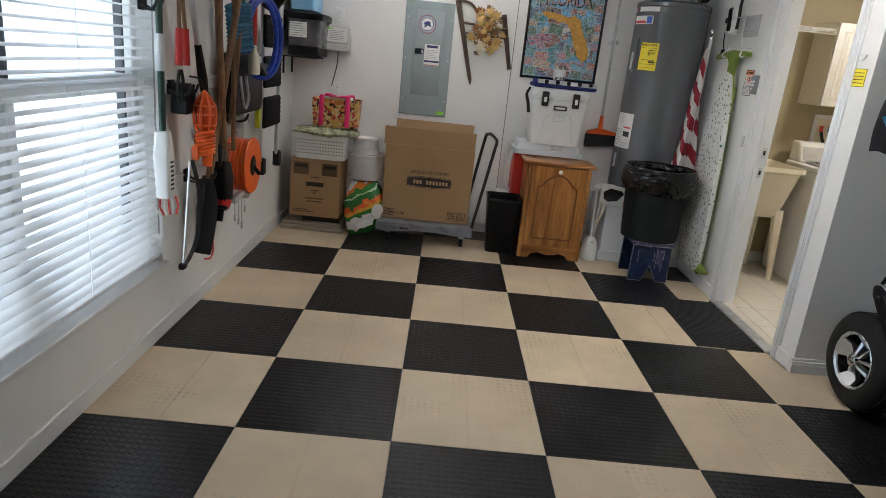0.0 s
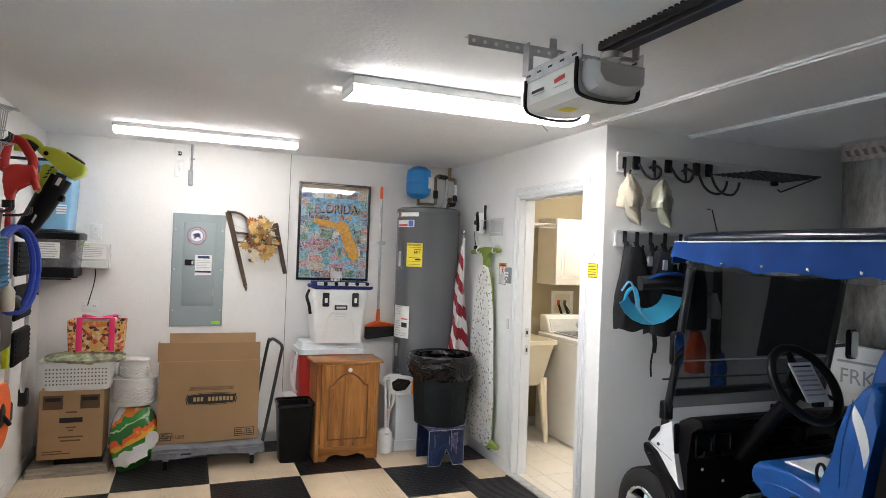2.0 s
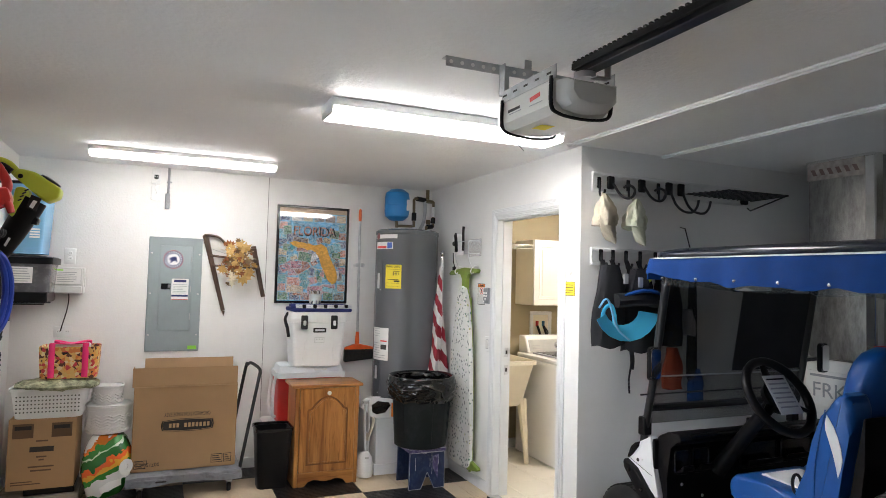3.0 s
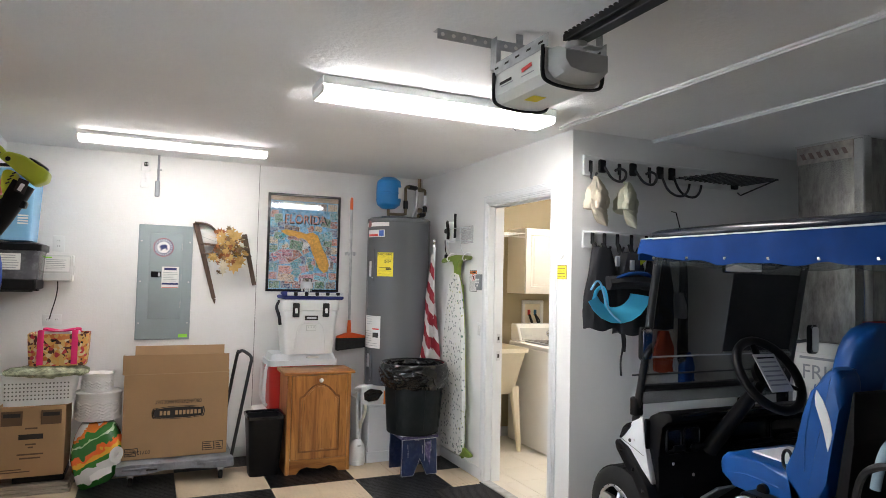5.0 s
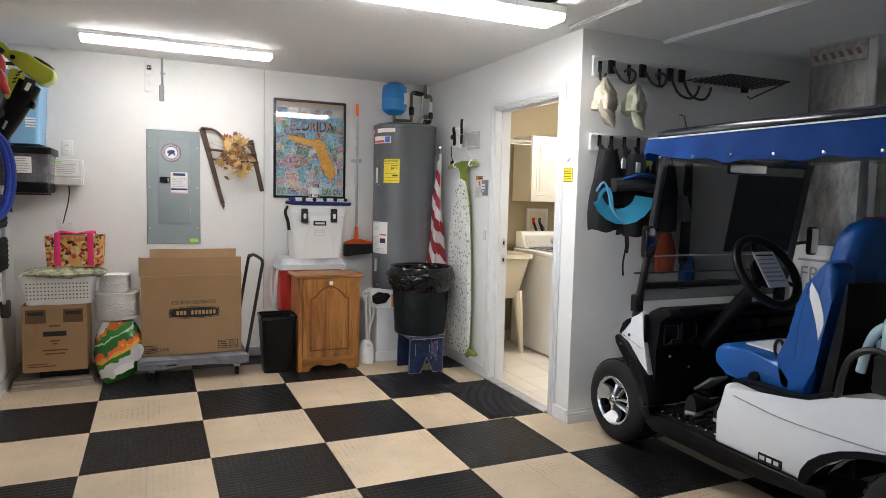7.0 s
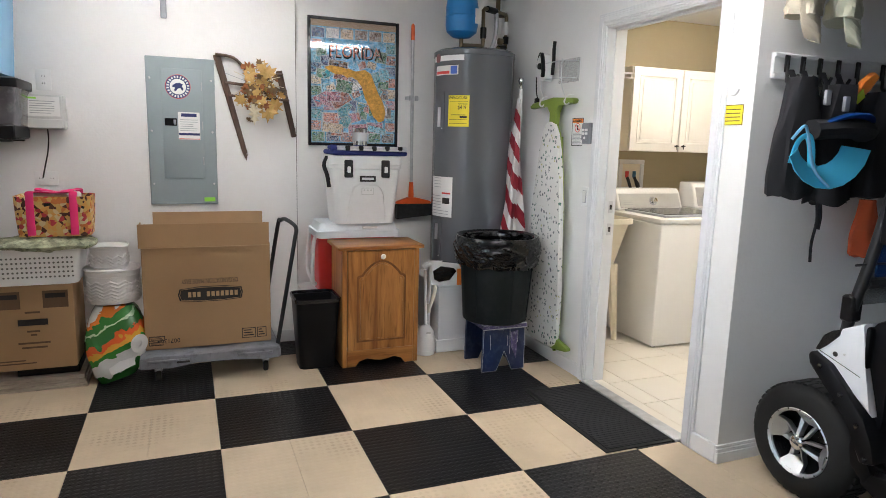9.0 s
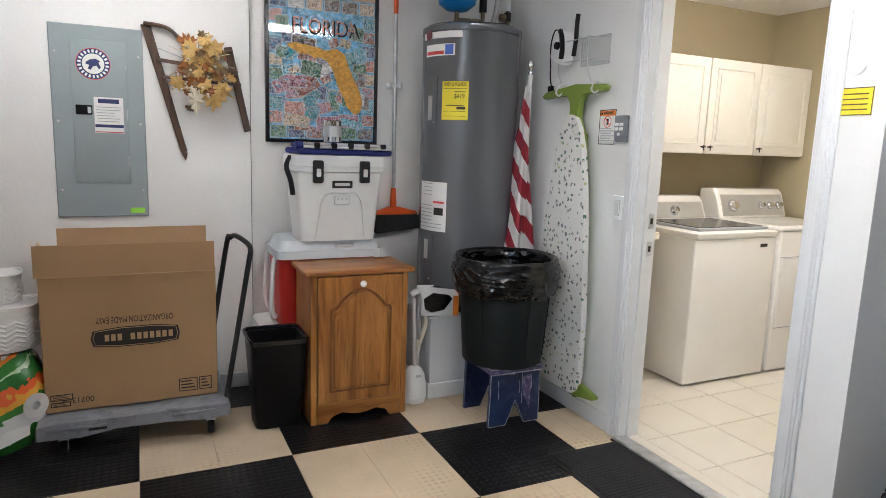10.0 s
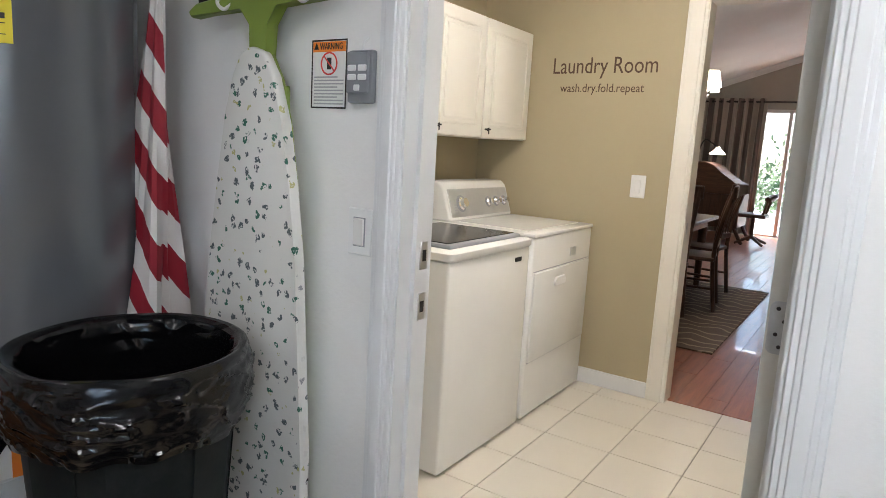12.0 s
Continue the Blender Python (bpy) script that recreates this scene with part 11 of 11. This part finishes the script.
for x in (12.05, 12.75):
    part("leg", tube(smooth_pts([(x, 3.0, 0.25), (x, 2.92, 0.10), (x, 2.86, 0.0)]), 0.03, 8), dark_wood, dk)
dl = thing("desk_lamp", (12.3, 3.1, 1.22), "lit swing-arm desk lamp with white glass shade", "lamp")
part("arm", tube(smooth_pts([(12.3, 3.75, 1.29), (12.3, 3.72, 1.50), (12.3, 3.64, 1.64), (12.3, 3.47, 1.54)]), 0.012, 8), black_metal, dl)
part("shade", lathe([(0.02, 0.12), (0.05, 0.08), (0.13, 0.0), (0.12, 0.0), (0.03, 0.08)], (12.3, 3.435, 1.41), 20, "z", False), lamp_glow, dl, "glowing white glass shade")
oc_ = thing("office_chair", (12.2, 2.75, 0.0), "dark wooden swivel chair at the desk", "chair")
part("seat", box(11.95, 12.4, 2.55, 2.95, 0.45, 0.51, 0.02, 2), dark_wood, oc_)
part("backrest", tube(smooth_pts([(11.98, 2.55, 0.75), (12.18, 2.48, 0.80), (12.38, 2.55, 0.75)]), 0.05, 8), dark_wood, oc_)
for x in (12.0, 12.36):
    part("arm_post", rod((x, 2.6, 0.5), (x, 2.54, 0.76), 0.02), dark_wood, oc_)
part("column", rod((12.18, 2.75, 0.1), (12.18, 2.75, 0.45), 0.03), dark_wood, oc_)
for k in range(4):
    a = math.pi / 4 + math.pi / 2 * k
    part("foot", tube([(12.18, 2.75, 0.14), (12.18 + 0.28 * math.cos(a), 2.75 + 0.28 * math.sin(a), 0.03)], [0.03, 0.02], 8), dark_wood, oc_)
chd = thing("chandelier", (6.9, 2.75, 1.8), "bronze chandelier with cream fabric shades over the table", "chandelier")
part("stem", rod((6.9, 2.75, 1.85), (6.9, 2.75, 3.05), 0.012), black_metal, chd)
for k in range(5):
    a = 2 * math.pi * k / 5 + 0.55
    ex_, ey_ = 6.9 + 0.34 * math.cos(a), 2.75 + 0.34 * math.sin(a)
    part("arm", tube(smooth_pts([(6.9, 2.75, 1.88), (6.9 + 0.2 * math.cos(a), 2.75 + 0.2 * math.sin(a), 1.80), (ex_, ey_, 1.90)]), 0.01, 6), black_metal, chd)
    part("shade", lathe([(0.085, 0.0), (0.06, 0.13), (0.055, 0.13), (0.08, 0.0)], (ex_, ey_, 1.93), 18, "z", False), lamp_glow, chd, "glowing cream shade")
pc = thing("patio_chair", (15.2, 2.2, -0.02), "brown wooden patio armchair outside the glass", "chair")
part("seat", box(15.0, 15.5, 2.0, 2.5, 0.38, 0.46, 0.02), handle_wood, pc)
part("backrest", box(15.45, 15.52, 2.0, 2.5, 0.46, 0.95, 0.02), handle_wood, pc)
for x in (15.03, 15.47):
    for y in (2.03, 2.47):
        part("leg", rod((x, y, -0.02), (x, y, 0.62), 0.025), handle_wood, pc)
for y in (2.03, 2.47):
    part("armrest", box(15.0, 15.5, y - 0.035, y + 0.035, 0.62, 0.65, 0.008), handle_wood, pc)
shr = thing("patio_shrub", (19.0, 3.0, -0.02), "green shrubs beyond the terrace", "shrub")
rng = random.Random(4)
bm = bm_new()
for k in range(2600):
    c = Vector((rng.gauss(19, 0.5), rng.uniform(0.5, 6), abs(rng.gauss(0.0, 0.6)) + rng.uniform(0, 0.5)))
    a = Vector((rng.uniform(-1, 1), rng.uniform(-1, 1), rng.uniform(-1, 1))).normalized()
    b_ = a.orthogonal().normalized()
    s = rng.uniform(0.06, 0.14)
    bm.faces.new([bm.verts.new(c - a * s), bm.verts.new(c + b_ * s * 0.4), bm.verts.new(c + a * s), bm.verts.new(c - b_ * s * 0.4)])
part("leaves", bm, hedge_leaf, shr, smooth=False)

# ---- laundry floor tiles and dining room planks ----
lf = bpy.data.objects["floor_laundry"]
T2 = 0.318
tile_meshes = {}


def laid_piece(name, x0, x1, y0, y1, z0, z1, material, parent, bevel):
    key = (name, round(x1 - x0, 3), round(y1 - y0, 3), material.name)
    if key not in tile_meshes:
        w, d = (x1 - x0) / 2, (y1 - y0) / 2
        tile_meshes[key] = mesh_of(name, box(-w, w, -d, d, z0, z1, bevel), material, (0, 0, 0), False)
    ob = new(name, tile_meshes[key])
    ob.parent = parent
    ob.location = ((x0 + x1) / 2, (y0 + y1) / 2, 0)
    return ob


x = XE + 0.122
grid_x = [3.607 + T2 * k for k in range(-5, 4)]
grid_y = [1.973 + T2 * k for k in range(-4, 6)]
for a in range(len(grid_x) - 1):
    for c in range(len(grid_y) - 1):
        x0, x1 = max(grid_x[a], XE + 0.12), min(grid_x[a + 1], LXE + 0.06)
        y0, y1 = max(grid_y[c], YJ + 0.13), min(grid_y[c + 1], LYN)
        if x1 - x0 > 0.02 and y1 - y0 > 0.02:
            laid_piece("tile", x0 + 0.002, x1 - 0.002, y0 + 0.002, y1 - 0.002, -0.006, 0.0, laundry_tile, lf, 0.0012)
df = bpy.data.objects["floor_dining"]
rng = random.Random(8)
y = 0.9
while y < 3.6:
    x = LXE + 0.06 - rng.uniform(0, 1.0)
    while x < 11:
        n = x + 1.2
        if n > LXE + 0.1:
            laid_piece("plank", max(x, LXE + 0.065) + 0.0008, n - 0.0008, y + 0.0008, y + 0.1262, -0.008, 0.0, plank_red, df, 0.0008)
        x = n
    y += 0.127
setting("floor_dining_rest", box(11.0, DX1, -1.0, 5.2, -0.01, -0.001), plank_red, "glossy red-brown wood floor")

# ---- rubber garage floor tiles ----
gf = bpy.data.objects["floor"]
S = 0.61
for i in range(-2, 9):
    for j in range(-6, 6):
        x0, x1, y0, y1 = i * S, (i + 1) * S, j * S, (j + 1) * S
        if i == -2:
            x0 = XW + 0.001
        y0, y1 = max(y0, YS + 0.07), min(y1, YN - 0.002)
        light = (i + j) % 2 == 0
        material = tile_beige if light else tile_black
        if y0 >= 1.2 and i > 3:
            continue
        if i == 3 and j >= 2:
            x1 = XE - 0.002
        if j == 1 and i > 3:
            y1 = YJ - 0.002
        x1 = min(x1, XFAR)
        w, d = (x1 - x0) / 2 - 0.0008, (y1 - y0) / 2 - 0.0008
        key = ("rubber", round(w, 3), round(d, 3), light, i == 3 and j == 1)
        if key not in tile_meshes:
            bm = bm_new()
            if i == 3 and j == 1:
                xm = XE - (x0 + x1) / 2 - 0.016
                add_box(bm, -w, xm, -d, d, -0.012, 0.0, 0.0012)
                add_box(bm, xm, w, -d, YJ - (y0 + y1) / 2 - 0.002, -0.012, 0.0, 0.0012)
            elif light:
                add_box(bm, -w, -0.0004, -d, d, -0.012, 0.0, 0.0012)
                add_box(bm, 0.0004, w, -d, d, -0.012, 0.0, 0.0012)
            else:
                add_box(bm, -w, w, -d, d, -0.012, 0.0, 0.0012)
            tile_meshes[key] = mesh_of("tile", bm, material, (0, 0, 0), False)
        t = new("tile", tile_meshes[key])
        t.parent = gf
        t.location = ((x0 + x1) / 2, (y0 + y1) / 2, 0)
